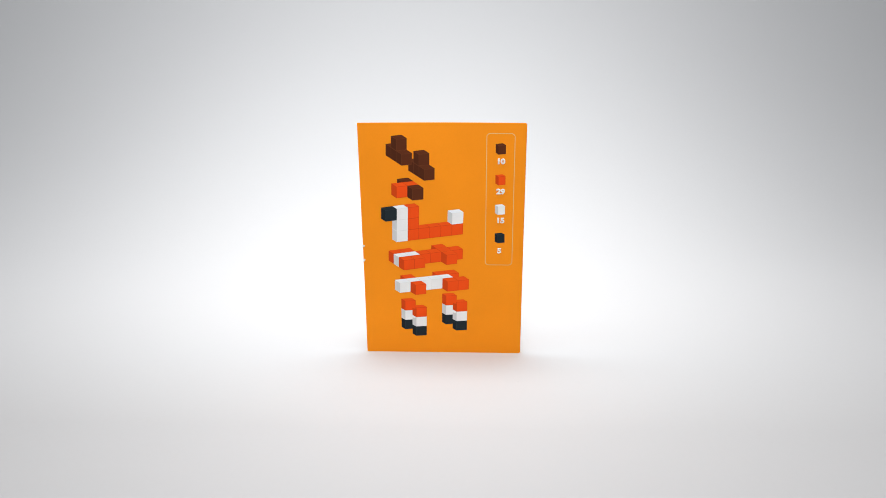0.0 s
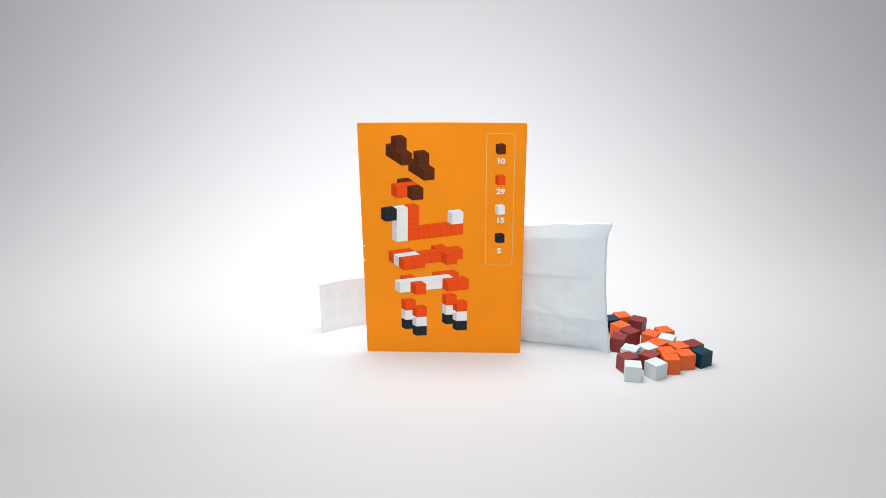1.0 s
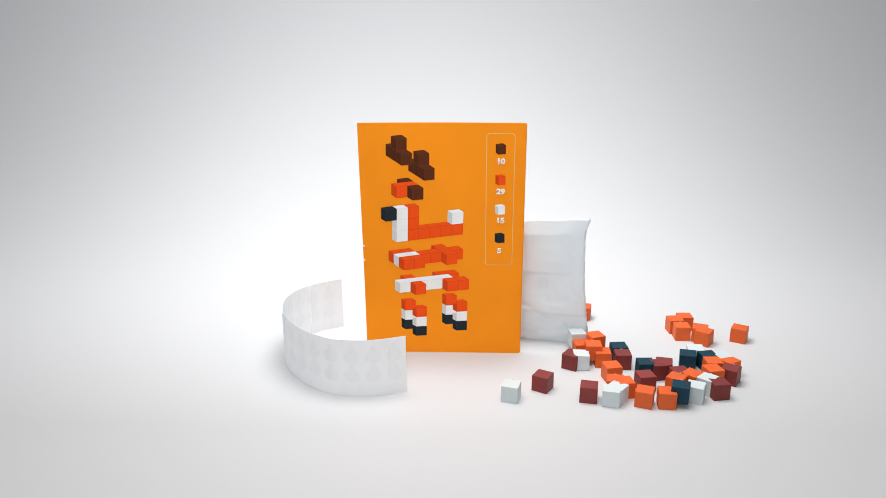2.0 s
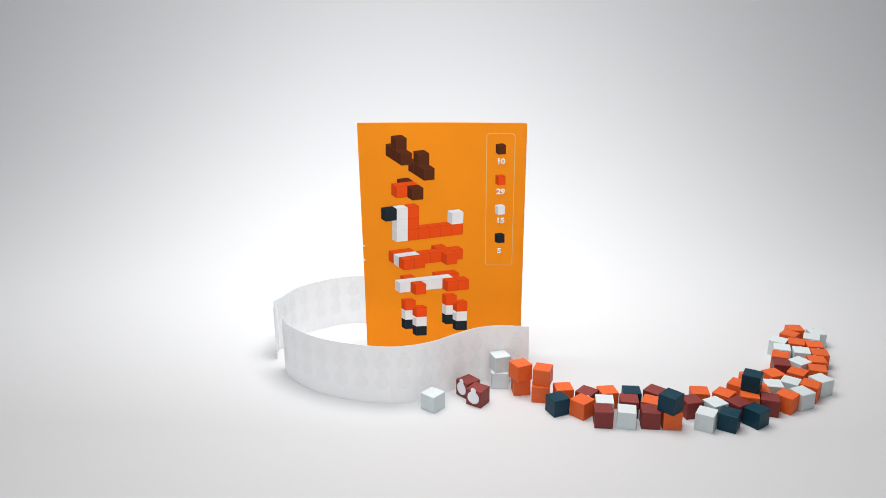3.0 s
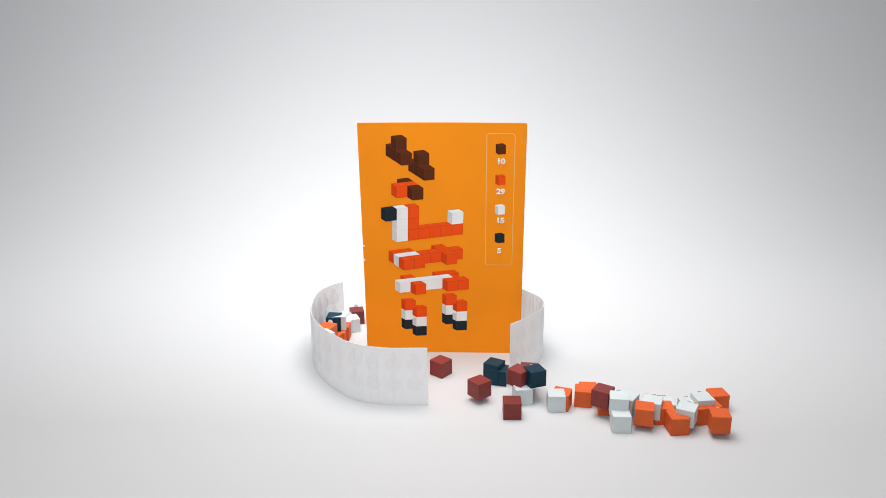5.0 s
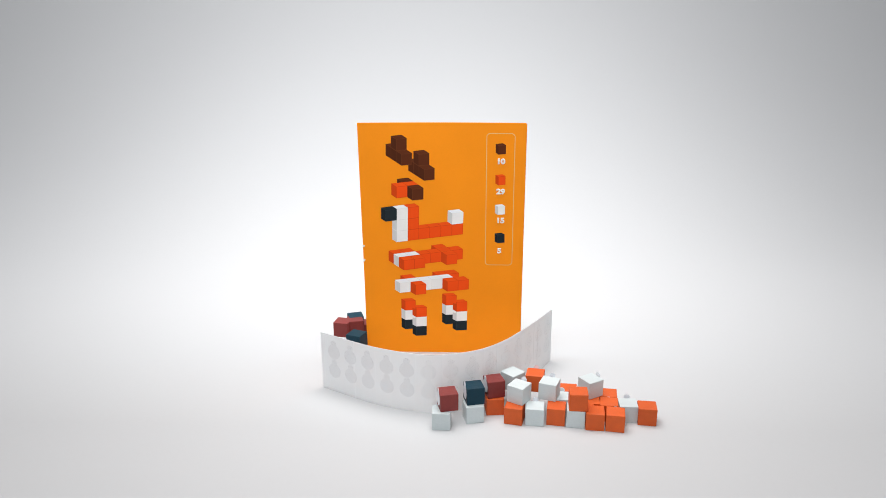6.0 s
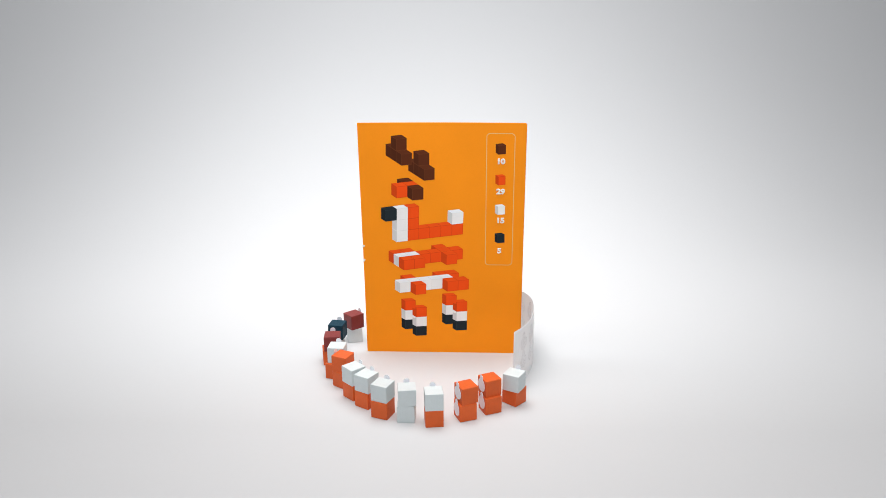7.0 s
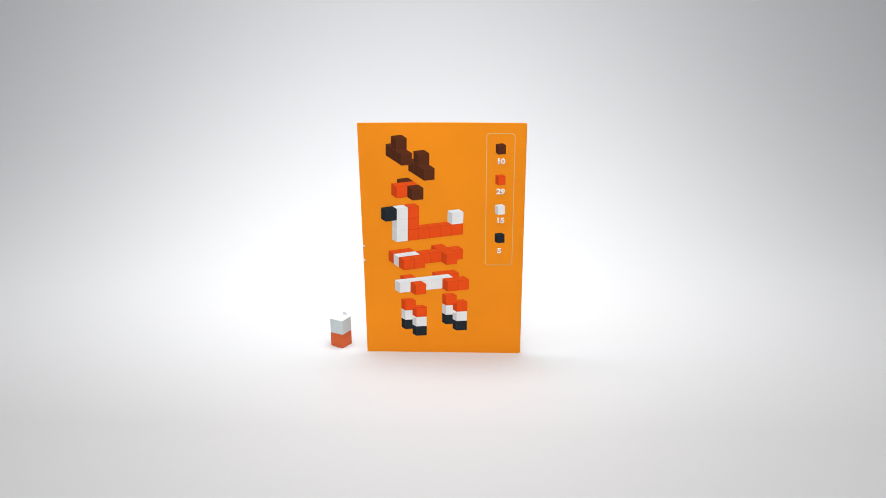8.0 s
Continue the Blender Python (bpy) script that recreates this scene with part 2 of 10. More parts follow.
# ---- the bag ----
def build_bag():
    bag = new("plastic_bag")
    tagged(bag, "crumpled frosted white plastic bag with a ragged side seam", "bag")
    W, H = 0.088, 0.089
    nu, nv = 60, 90
    bm = bmesh.new()
    sides = []
    for sgn in (-1, 1):
        rows = []
        for j in range(nv + 1):
            v = j / nv
            row = []
            for i in range(nu + 1):
                u = i / nu
                edge = min(1.0, min(u, 1 - u) * 7) * min(1.0, min(v + 0.1, 1 - v) * 9)
                full = 0.0004 + 0.0018 * math.exp(-((v - 0.16) / 0.16) ** 2) * math.sin(math.pi * u)
                crease = 0.0008 * noise.noise(Vector((u * 3.2, v * 4.0, 3.1))) + 0.0005 * noise.noise(Vector((u * 9, v * 14, 8.0))) * (1.3 - v) + 0.0006 * noise.noise(Vector((u * 5, v * 30, 2.0))) * max(0.0, 0.5 - v)
                line = 0.285 - 0.02 * u + 0.010 * math.sin(u * 6) + 0.006 * noise.noise(Vector((u * 6, 4.0, 1.0)))
                fold = 0.0085 * max(0.0, line - v) / 0.28 * (0.35 + 0.65 * (1 - u)) - 0.0009 * math.tanh((v - line) / 0.006) * (0.5 + 0.5 * u)
                fold -= 0.0006 * math.tanh((v - 0.59 - 0.008 * math.sin(u * 5 + 1)) / 0.007) * max(0.0, math.sin(math.pi * min(1.0, u * 1.1)))
                fold += 0.0011 * (1 - abs(noise.noise(Vector((u * 2.6 + 1.7, v * 3.4, 5.2))))) ** 9 * (1.2 - v)
                fold += 0.0008 * (1 - abs(noise.noise(Vector((u * 4.5, v * 2.2, 7.9))))) ** 12 * max(0.0, 0.75 - v)
                fold += 0.0024 * abs(noise.noise(Vector((u * 5, v * 11, 6.0)))) * max(0.0, min(1.0, (line - v) * 20))
                x = (u - 0.5) * W - 0.0062 * v * (0.3 + 0.7 * u) + (0.0022 * math.exp(-((v - 0.99) / 0.06) ** 2) - 0.0022 * math.sin(math.pi * v)) * (u - 0.5) * 2
                x += 0.0007 * noise.noise(Vector((u * 2, v * 8, 0.5)))
                z = v * H + 0.0022 * (u - 0.5) * (2 * v - 1) - v * v * (0.0050 * (1 - u) - 0.0005 * math.sin(u * 11) - 0.0008 * noise.noise(Vector((u * 6, 1.0, 9.0))))
                if j == 0:
                    z = 0.0
                y = sgn * (edge * full + 0.00003) + (crease + fold) * edge + 0.0010 * math.sin(3 * v + 2 * u)
                row.append(bm.verts.new((x, y, z)))
            rows.append(row)
        sides.append(rows)
    F, B = sides
    for j in range(nv):
        for i in range(nu):
            bm.faces.new((F[j][i], F[j][i + 1], F[j + 1][i + 1], F[j + 1][i]))
            bm.faces.new((B[j][i], B[j + 1][i], B[j + 1][i + 1], B[j][i + 1]))
    for j in range(nv):
        bm.faces.new((F[j][0], F[j + 1][0], B[j + 1][0], B[j][0]))
        bm.faces.new((F[j][nu], B[j][nu], B[j + 1][nu], F[j + 1][nu]))
    for i in range(nu):
        bm.faces.new((F[0][i], B[0][i], B[0][i + 1], F[0][i + 1]))
        bm.faces.new((F[nv][i], F[nv][i + 1], B[nv][i + 1], B[nv][i]))
    pouch = part("pouch", bm, BAG, bag, "", True)
    for rim in pouch.data.polygons[2 * nu * nv:]:
        rim.use_smooth = False
    # saw-cut side seam
    bm = bmesh.new()
    n = 52
    a = [bm.verts.new((0, 0, H * i / n)) for i in range(n + 1)]
    b = [bm.verts.new((0.0012 + (0.0003 if i % 2 else 0.0), 0.0004 * math.sin(i), H * i / n)) for i in range(n + 1)]
    for i in range(n):
        bm.faces.new((a[i], b[i], b[i + 1], a[i + 1]))
    for v in bm.verts:
        t = v.co.z / H
        v.co.x += W / 2 - 0.0062 * t + 0.0022 * math.exp(-((t - 0.99) / 0.06) ** 2) - 0.0022 * math.sin(math.pi * t) - 0.0010
        v.co.z += 0.0011 * (2 * t - 1) if t > 0.02 else 0.0
        v.co.y += 0.0010 * math.sin(3 * t + 2)
    bmesh.ops.solidify(bm, geom=bm.faces[:], thickness=0.00025)
    part("side_seam", bm, BAG, bag, "saw-cut heat-sealed seam")
    return bag


# ---- crumbs on the paper ----
def build_crumb(x, y, size):
    bm = bmesh.new()
    bmesh.ops.create_icosphere(bm, subdivisions=1, radius=size)
    for v in bm.verts:
        v.co = Vector((v.co.x * 1.8, v.co.y, max(-0.3 * size, v.co.z) + 0.3 * size)) * (1 + 0.3 * noise.noise(v.co * 4000))
        v.co.z = max(0.0, v.co.z)
    ob = new("crumb", mesh_of("crumb", bm, CRUMB))
    ob.location = (x, y, 0)
    return tagged(ob, "tiny grey crumb lying on white paper", "crumb", "crumbs on the paper")


build_crumb(0.0457, -0.0420, 0.0003)
build_crumb(0.0347, -0.0152, 0.0003)


# ---- sticker shape: a round body with a small round head ----
def drop_outline(r=0.0038, head=0.0017, up=0.0046):
    pts = [(r * math.sin(a), -r * math.cos(a)) for a in [radians(-142 + 284 * i / 22) for i in range(23)]]
    pts += [(head * math.sin(a), up - head * math.cos(a)) for a in [radians(60 + 240 * i / 12) for i in range(13)]]
    return pts


def drop_mesh(name, mat, thick, size=1.0):
    bm = bmesh.new()
    vs = [bm.verts.new((x * size, 0, z * size)) for x, z in drop_outline()]
    f = bm.faces.new(vs)
    made = bmesh.ops.extrude_face_region(bm, geom=[f])
    bmesh.ops.translate(bm, vec=(0, -thick, 0), verts=[g for g in made["geom"] if isinstance(g, bmesh.types.BMVert)])
    bmesh.ops.recalc_face_normals(bm, faces=bm.faces[:])
    return mesh_of(name, bm, mat)


DROP_ON_STRIP = drop_mesh("clear_sticker", GLUE, 0.00012, 1.18)
DROP_FAINT = drop_mesh("clear_sticker", GLUE_FAINT, 0.00012, 1.18)
DROP_MID = drop_mesh("clear_sticker", GLUE_MID, 0.00012, 1.18)
DROP_ON_CUBE = drop_mesh("sticker", STICKER, 0.00018)


# ---- cubes ----
def cube_mesh(colour, seed):
    rnd = random.Random(seed)
    bm = bmesh.new()
    slab(bm, CUBE, CUBE, CUBE, 0, 0.00035)
    for v in bm.verts:
        v.co += Vector((rnd.uniform(-1, 1), rnd.uniform(-1, 1), rnd.uniform(-0.2, 1) if v.co.z > 0.001 else 0)) * 0.00007
    return mesh_of("wooden_cube", bm, PAINT[colour])


CUBE_MESH = {c: [cube_mesh(c, 7 * i + len(c)) for i in range(3)] for c in PAINT}
CUBE_LABEL = {"orange": "small orange painted wooden cube", "white": "small white painted wooden cube",
              "maroon": "small maroon painted wooden cube", "navy": "small dark navy painted wooden cube"}
cubes_made, late_stickers = [], []


def wooden_cube(colour, sticker, face=0):
    """A painted cube; sticker: the second by which its sticker is pressed on, or 0 for none; face: the turn of the side that bears it."""
    ob = new("wooden_cube", CUBE_MESH[colour][len(cubes_made) % 3])
    label = CUBE_LABEL[colour] + (" with a pale drop sticker" if sticker else "")
    tagged(ob, label, "toy block", "small wooden cubes")
    if sticker:
        s = new("sticker", DROP_ON_CUBE)
        s.parent = ob
        s.matrix_local = pose(0, 0, 0, 0, 0, face) @ pose(0, -CUBE / 2 - 0.00012, 0.0050)
        tagged(s, "pale drop-shaped sticker")
        late_stickers.append((s, sticker, face))
    cubes_made.append(ob)
    return ob


# ---- sticker strips, in narrow stiff pieces that follow one another ----
def build_strip():
    return tagged(new("sticker_strip"), "translucent white strip with rows of drop-shaped stickers, standing on edge", "sticker sheet", "sticker strips")


def segment_mesh():
    bm = bmesh.new()
    slab(bm, 0.00512, 0.00022, STRIP_H)
    return mesh_of("strip_segment", bm, STRIP)


strips = [build_strip(), build_strip()]
SEGMENT = segment_mesh()


def strip_segment(strip, i):
    ob = new("strip_segment", SEGMENT)
    ob.parent = strip
    if i % 5 in (1, 3):
        for z in (0.0255, 0.0135):
            for face in (0, 180):
                # the second strip's later drops get the film coloured for darker reflections
                kind = DROP_FAINT if strip == strips[0] or i < 13 else DROP_ON_STRIP if i > 22 else DROP_MID
                along = (0.0025 if i % 5 == 3 else 0.0) * (1 if face == 0 else -1)
                d = new("clear_sticker", kind)
                d.parent = ob
                d.matrix_local = pose(0, 0, z, 0, 0, face) @ pose(along, -0.00042, 0)
    return ob


def turns(*rows):
    """Rows of seconds, x, y, z and the turn about the upright, as rows for walk()."""
    return [(t, pose(x, y, z, 0, 0, w)) for t, x, y, z, w in rows]


def motions():
    bag = build_bag()
    walk(bag, [(0.0, pose(0.000, 0.016, 0.0, 0, 0, -4)), (0.1, pose(0.000, 0.016, 0.0, 0, 0, -4)), (0.2, pose(0.012, 0.022, 0.036, 0, 14, -6)),
               (0.3, pose(0.024, 0.022, 0.042, 0, 38, -8)), (0.4, pose(0.071, 0.008, 0.0, 0, 0, -13)), (0.5, pose(0.071, 0.006, 0.0, 0, 0, -14)),
               (0.7, pose(0.067, 0.006, 0.0, 0, 0, -14)), (1.7, pose(0.067, 0.006, 0.0, 0, 0, -14)), (2.2, pose(0.035, 0.018, 0.0, 0, 0, -8)),
               (2.6, pose(0.0, 0.016, 0.0, 0, 0, -4)), (8.0, pose(0.0, 0.016, 0.0, 0, 0, -4))])
    walk(wooden_cube('orange',0),turns((0,-0.0293,0.0720,0.000,0),(0.5,-0.0293,0.0720,0.000,0),(0.567,0.0930,0.0600,0.000,-0),(0.7,0.1470,0.0082,0.000,-1),(1,0.1528,-0.0232,0.000,10),(1.5,0.1514,-0.0266,0.000,30),(1.7,0.1562,-0.0339,0.000,23),(2.1,0.1658,-0.0485,0.000,8),(2.733,0.1810,-0.0716,0.000,-15),(3,0.1732,-0.0779,0.000,-15),(3.5,0.1434,-0.0919,0.000,9),(4,0.1529,-0.0853,0.000,-1),(4.5,0.1287,-0.0759,0.000,-19),(5.8,0.1052,-0.0972,0.000,-11),(6.2,0.0422,-0.0833,0.000,-45),(6.5,0.0275,-0.0845,0.000,-74),(6.8,-0.0128,-0.0894,0.000,-98),(7,-0.0524,-0.0596,0.000,-137),(7.2,-0.0670,-0.0182,0.000,-170),(7.5,-0.0615,0.0243,0.000,-154),(7.567,-0.0700,0.0320,0.000,-154),(7.633,-0.0293,0.0720,0.000,-154),(8,-0.0293,0.0720,0.000,-154)))
    walk(wooden_cube('orange',0),turns((0,-0.0176,0.0720,0.000,0),(0.5,-0.0176,0.0720,0.000,0),(0.6,0.0978,0.0510,0.000,2),(0.7,0.1266,0.0163,0.010,4),(1,0.1421,-0.0295,0.000,-1),(1.5,0.1361,-0.0383,0.000,39),(1.7,0.1412,-0.0434,0.000,40),(2.1,0.1515,-0.0536,0.000,43),(2.733,0.1677,-0.0698,0.000,47),(3,0.1595,-0.0755,0.000,47),(3.5,0.1329,-0.0916,0.000,11),(4,0.1266,-0.0911,0.000,-1),(4.5,0.1044,-0.0821,0.000,-10),(5.267,-0.0754,-0.0120,0.000,15),(5.533,-0.0666,0.0354,0.000,-10),(5.7,-0.0176,0.0720,0.000,-10),(8,-0.0176,0.0720,0.000,-10)))
    walk(wooden_cube('orange',0),turns((0,-0.0410,0.0845,0.000,0),(0.7,-0.0410,0.0845,0.000,0),(0.8,0.0930,0.0600,0.000,4),(1,0.1422,-0.0191,0.000,9),(1.5,0.1237,-0.0597,0.000,-12),(1.7,0.1253,-0.0651,0.000,-11),(2.1,0.1286,-0.0758,0.000,-8),(2.733,0.1337,-0.0927,0.000,-3),(3,0.1240,-0.0952,0.000,-3),(3.5,0.1003,-0.0975,0.000,7),(4,0.0869,-0.0900,0.000,-12),(4.5,0.0669,-0.0785,0.000,-27),(5.067,-0.0771,-0.0120,0.000,-2),(5.333,-0.0649,0.0371,0.000,-27),(5.533,-0.0410,0.0845,0.000,-27),(8,-0.0410,0.0845,0.000,-27)))
    walk(wooden_cube('orange',0),turns((0,-0.0293,0.0845,0.000,0),(0.7,-0.0293,0.0845,0.000,0),(0.833,0.0978,0.0510,0.000,12),(1,0.1522,-0.0118,0.000,24),(1.5,0.1520,-0.0141,0.000,8),(1.7,0.1580,-0.0221,0.000,5),(2.1,0.1699,-0.0380,0.000,-1),(2.733,0.1888,-0.0633,0.000,-10),(3,0.1816,-0.0703,0.000,-10),(3.5,0.1536,-0.0912,0.000,8),(4,0.1371,-0.0933,0.000,2),(4.5,0.1132,-0.0887,0.000,-16),(5.233,-0.0771,-0.0120,0.000,9),(5.5,-0.0649,0.0371,0.000,-16),(5.7,-0.0293,0.0845,0.000,-16),(8,-0.0293,0.0845,0.000,-16)))
    walk(wooden_cube('orange',0),turns((0,-0.0176,0.0845,0.000,0),(0.733,-0.0176,0.0845,0.000,0),(0.833,0.1026,0.0540,0.000,18),(1,0.1401,-0.0066,0.000,36),(1.5,0.1084,-0.0650,0.000,71),(1.7,0.1112,-0.0677,0.000,70),(2.1,0.1169,-0.0731,0.000,67),(2.733,0.1259,-0.0817,0.000,63),(3,0.1161,-0.0837,0.000,63),(3.5,0.1004,-0.0870,0.000,103),(4,0.0840,-0.0765,0.000,60),(4.5,0.0672,-0.0675,0.000,60),(5.167,-0.0763,-0.0120,0.000,85),(5.433,-0.0657,0.0363,0.000,60),(5.633,-0.0176,0.0845,0.000,60),(8,-0.0176,0.0845,0.000,60)))
    walk(wooden_cube('orange',0),turns((0,-0.0059,0.0845,0.000,0),(0.733,-0.0059,0.0845,0.000,0),(0.833,0.0954,0.0570,0.000,-19),(1,0.1394,0.0075,0.000,-39),(1.5,0.1194,-0.0217,0.000,-77),(1.7,0.1129,-0.0290,0.000,-78),(2.1,0.0998,-0.0436,0.000,-81),(2.733,0.0792,-0.0668,0.000,-85),(3,0.0692,-0.0678,0.000,-85),(3.5,0.0562,-0.0499,0.000,-104),(4,0.0566,-0.0507,0.000,-97),(4.5,0.0241,-0.0641,0.000,-71),(4.967,-0.0720,-0.0120,0.000,-46),(5.233,-0.0700,0.0320,0.000,-71),(5.433,-0.0059,0.0845,0.000,-71),(8,-0.0059,0.0845,0.000,-71)))
    walk(wooden_cube('orange',6.45),turns((0,0.0058,0.0845,0.000,160),(0.733,0.0058,0.0845,0.000,160),(0.867,0.1002,0.0600,0.000,179),(1,0.1495,0.0133,0.000,198),(1.5,0.1268,-0.0470,0.000,121),(1.7,0.1314,-0.0505,0.000,129),(2.1,0.1405,-0.0574,0.000,146),(2.733,0.1549,-0.0684,0.000,172),(3,0.1462,-0.0732,0.000,172),(3.5,0.1196,-0.0776,0.000,186),(4,0.1108,-0.0743,0.000,183),(4.5,0.0887,-0.0645,0.000,158),(5.8,0.0531,-0.0921,0.000,164),(6,0.0621,-0.0899,0.000,169),(6.2,0.0541,-0.0901,0.000,172),(6.333,0.0357,-0.0893,0.000,228),(6.5,0.0173,-0.0886,0.000,284),(6.8,-0.0274,-0.0836,0.000,232),(7,-0.0603,-0.0452,0.000,232),(7.1,-0.0649,-0.0247,0.000,205),(7.2,-0.0694,-0.0042,0.000,179),(7.4,-0.0674,0.0346,0.000,179),(7.467,0.0058,0.0845,0.000,179),(8,0.0058,0.0845,0.000,179)))
    walk(wooden_cube('orange',0),turns((0,0.0175,0.0845,0.000,0),(0.767,0.0175,0.0845,0.000,0),(0.867,0.0930,0.0510,0.000,16),(1,0.1220,0.0225,0.000,33),(1.5,0.1080,-0.0533,0.000,8),(1.7,0.1073,-0.0563,0.000,8),(2.1,0.1060,-0.0622,0.000,8),(2.733,0.1039,-0.0716,0.000,8),(3,0.0939,-0.0719,0.000,8),(3.5,0.0889,-0.0826,0.000,-20),(4,0.0730,-0.0708,0.000,-29),(4.5,0.0593,-0.0606,0.000,-28),(5.133,-0.0720,-0.0120,0.000,-3),(5.4,-0.0700,0.0320,0.000,-28),(5.6,0.0175,0.0845,0.000,-28),(8,0.0175,0.0845,0.000,-28)))
    walk(wooden_cube('orange',3.95),turns((0,0.0292,0.0845,0.000,160),(0.767,0.0292,0.0845,0.000,160),(0.867,0.0978,0.0540,0.000,177),(1,0.1267,0.0399,0.000,194),(1.5,0.1109,-0.0427,0.000,191),(1.7,0.1071,-0.0492,0.000,182),(2.1,0.0995,-0.0621,0.000,163),(2.733,0.0875,-0.0825,0.000,133),(3,0.0776,-0.0830,0.000,133),(3.5,0.0574,-0.0692,0.000,170),(3.733,0.0362,-0.0750,0.000,80),(4,0.0151,-0.0808,0.000,-9),(4.267,0.0011,-0.0827,0.000,-61),(4.5,-0.0129,-0.0846,0.000,-112),(4.867,-0.0746,-0.0120,0.000,-112),(5.133,-0.0674,0.0346,0.000,-112),(5.333,0.0292,0.0845,0.000,-112),(8,0.0292,0.0845,0.000,-112)))
    walk(wooden_cube('orange',0),turns((0,0.0292,0.0970,0.000,0),(1,0.0292,0.0970,0.000,0),(1.167,0.0930,0.0600,0.000,11),(1.5,0.1617,-0.0096,0.000,22),(1.7,0.1681,-0.0195,0.000,25),(2.1,0.1810,-0.0394,0.000,32),(2.733,0.2013,-0.0709,0.000,43),(3,0.1944,-0.0781,0.000,43),(3.5,0.1611,-0.1034,0.000,49),(4,0.1457,-0.1059,0.000,94),(4.5,0.1210,-0.1002,0.000,82),(5.2,-0.0729,-0.0120,0.000,107),(5.467,-0.0691,0.0329,0.000,82),(5.667,0.0292,0.0970,0.000,82),(8,0.0292,0.0970,0.000,82)))
    walk(wooden_cube('orange',0),turns((0,0.0409,0.0970,0.000,0),(1.033,0.0409,0.0970,0.000,0),(1.2,0.0978,0.0510,0.000,2),(1.5,0.1258,0.0092,0.000,5),(1.7,0.1162,-0.0026,0.000,2),(2.1,0.0970,-0.0262,0.000,-3),(2.733,0.0667,-0.0635,0.000,-11),(3,0.0567,-0.0645,0.000,-11),(3.5,0.0417,-0.0464,0.000,11),(4,0.0363,-0.0567,0.000,31),(4.5,0.0078,-0.0698,0.000,12),(4.933,-0.0754,-0.0120,0.000,37),(5.2,-0.0666,0.0354,0.000,12),(5.4,0.0409,0.0970,0.000,12),(8,0.0409,0.0970,0.000,12)))
    walk(wooden_cube('orange',3.95),turns((0,-0.0410,0.1095,0.000,160),(1.033,-0.0410,0.1095,0.000,160),(1.2,0.1026,0.0540,0.000,173),(1.5,0.1160,0.0149,0.000,187),(1.7,0.1082,0.0024,0.000,183),(2.1,0.0925,-0.0225,0.005,174),(2.733,0.0677,-0.0620,0.010,160),(3,0.0577,-0.0630,0.010,160),(3.5,0.0417,-0.0474,0.010,201),(3.733,0.0343,-0.0544,0.010,244),(4,0.0268,-0.0614,0.000,286),(4.267,0.0120,-0.0663,0.010,224),(4.5,-0.0028,-0.0711,0.010,162),(4.9,-0.0771,-0.0120,0.010,162),(5.167,-0.0649,0.0371,0.010,162),(5.367,-0.0410,0.1095,0.000,162),(8,-0.0410,0.1095,0.000,162)))
    walk(wooden_cube('orange',3.45),turns((0,-0.0293,0.1095,0.000,160),(1.067,-0.0293,0.1095,0.000,160),(1.233,0.0954,0.0570,0.000,173),(1.5,0.1145,0.0248,0.000,186),(1.7,0.1050,0.0120,0.000,186),(2.1,0.0859,-0.0137,0.000,185),(2.733,0.0558,-0.0543,0.000,184),(3,0.0458,-0.0553,0.000,184),(3.267,0.0348,-0.0559,0.000,256),(3.5,0.0238,-0.0566,0.000,329),(3.733,0.0097,-0.0628,0.000,253),(4,-0.0043,-0.0691,0.000,177),(4.5,-0.0311,-0.0609,0.000,179),(4.767,-0.0754,-0.0120,0.000,179),(5.033,-0.0666,0.0354,0.000,179),(5.233,-0.0293,0.1095,0.000,179),(8,-0.0293,0.1095,0.000,179)))
    walk(wooden_cube('orange',0),turns((0,-0.0176,0.1095,0.000,0),(1.067,-0.0176,0.1095,0.000,0),(1.233,0.1002,0.0600,0.000,7),(1.5,0.1312,0.0346,0.000,14),(1.7,0.1189,0.0199,0.000,16),(2.1,0.0943,-0.0095,0.005,20),(2.733,0.0553,-0.0561,0.010,27),(3,0.0453,-0.0571,0.010,27),(3.5,0.0246,-0.0557,0.010,-6),(4,0.0035,-0.0801,0.000,2),(4.5,-0.0254,-0.0781,0.000,-3),(4.8,-0.0737,-0.0120,0.000,22),(5.067,-0.0683,0.0337,0.000,-3),(5.267,-0.0176,0.1095,0.000,-3),(8,-0.0176,0.1095,0.000,-3)))
    walk(wooden_cube('orange',0),turns((0,0.0292,0.1220,0.000,0),(1.533,0.0292,0.1220,0.000,0),(1.6,0.0950,0.0540,0.000,0),(1.7,0.1120,0.0240,0.000,-13),(2.2,0.2075,-0.0053,0.000,-40),(2.467,0.1967,-0.0333,0.000,-40),(2.733,0.1789,-0.0573,0.000,-40),(3,0.1716,-0.0641,0.000,-40),(3.5,0.1426,-0.0802,0.000,5),(4,0.1310,-0.0806,0.000,-5),(4.5,0.1091,-0.0721,0.000,-12),(5.8,0.0546,-0.0695,0.000,-7),(6,0.0717,-0.0693,0.000,-7),(6.2,0.0563,-0.0557,0.000,-44),(6.5,0.0564,-0.0599,0.000,-13),(6.8,0.0134,-0.0857,0.000,15),(7,-0.0342,-0.0818,0.000,-23),(7.2,-0.0593,-0.0535,0.000,-49),(7.5,-0.0732,-0.0102,0.000,-91),(7.633,-0.0674,0.0346,0.000,-91),(7.7,0.0292,0.1220,0.000,-91),(8,0.0292,0.1220,0.000,-91)))
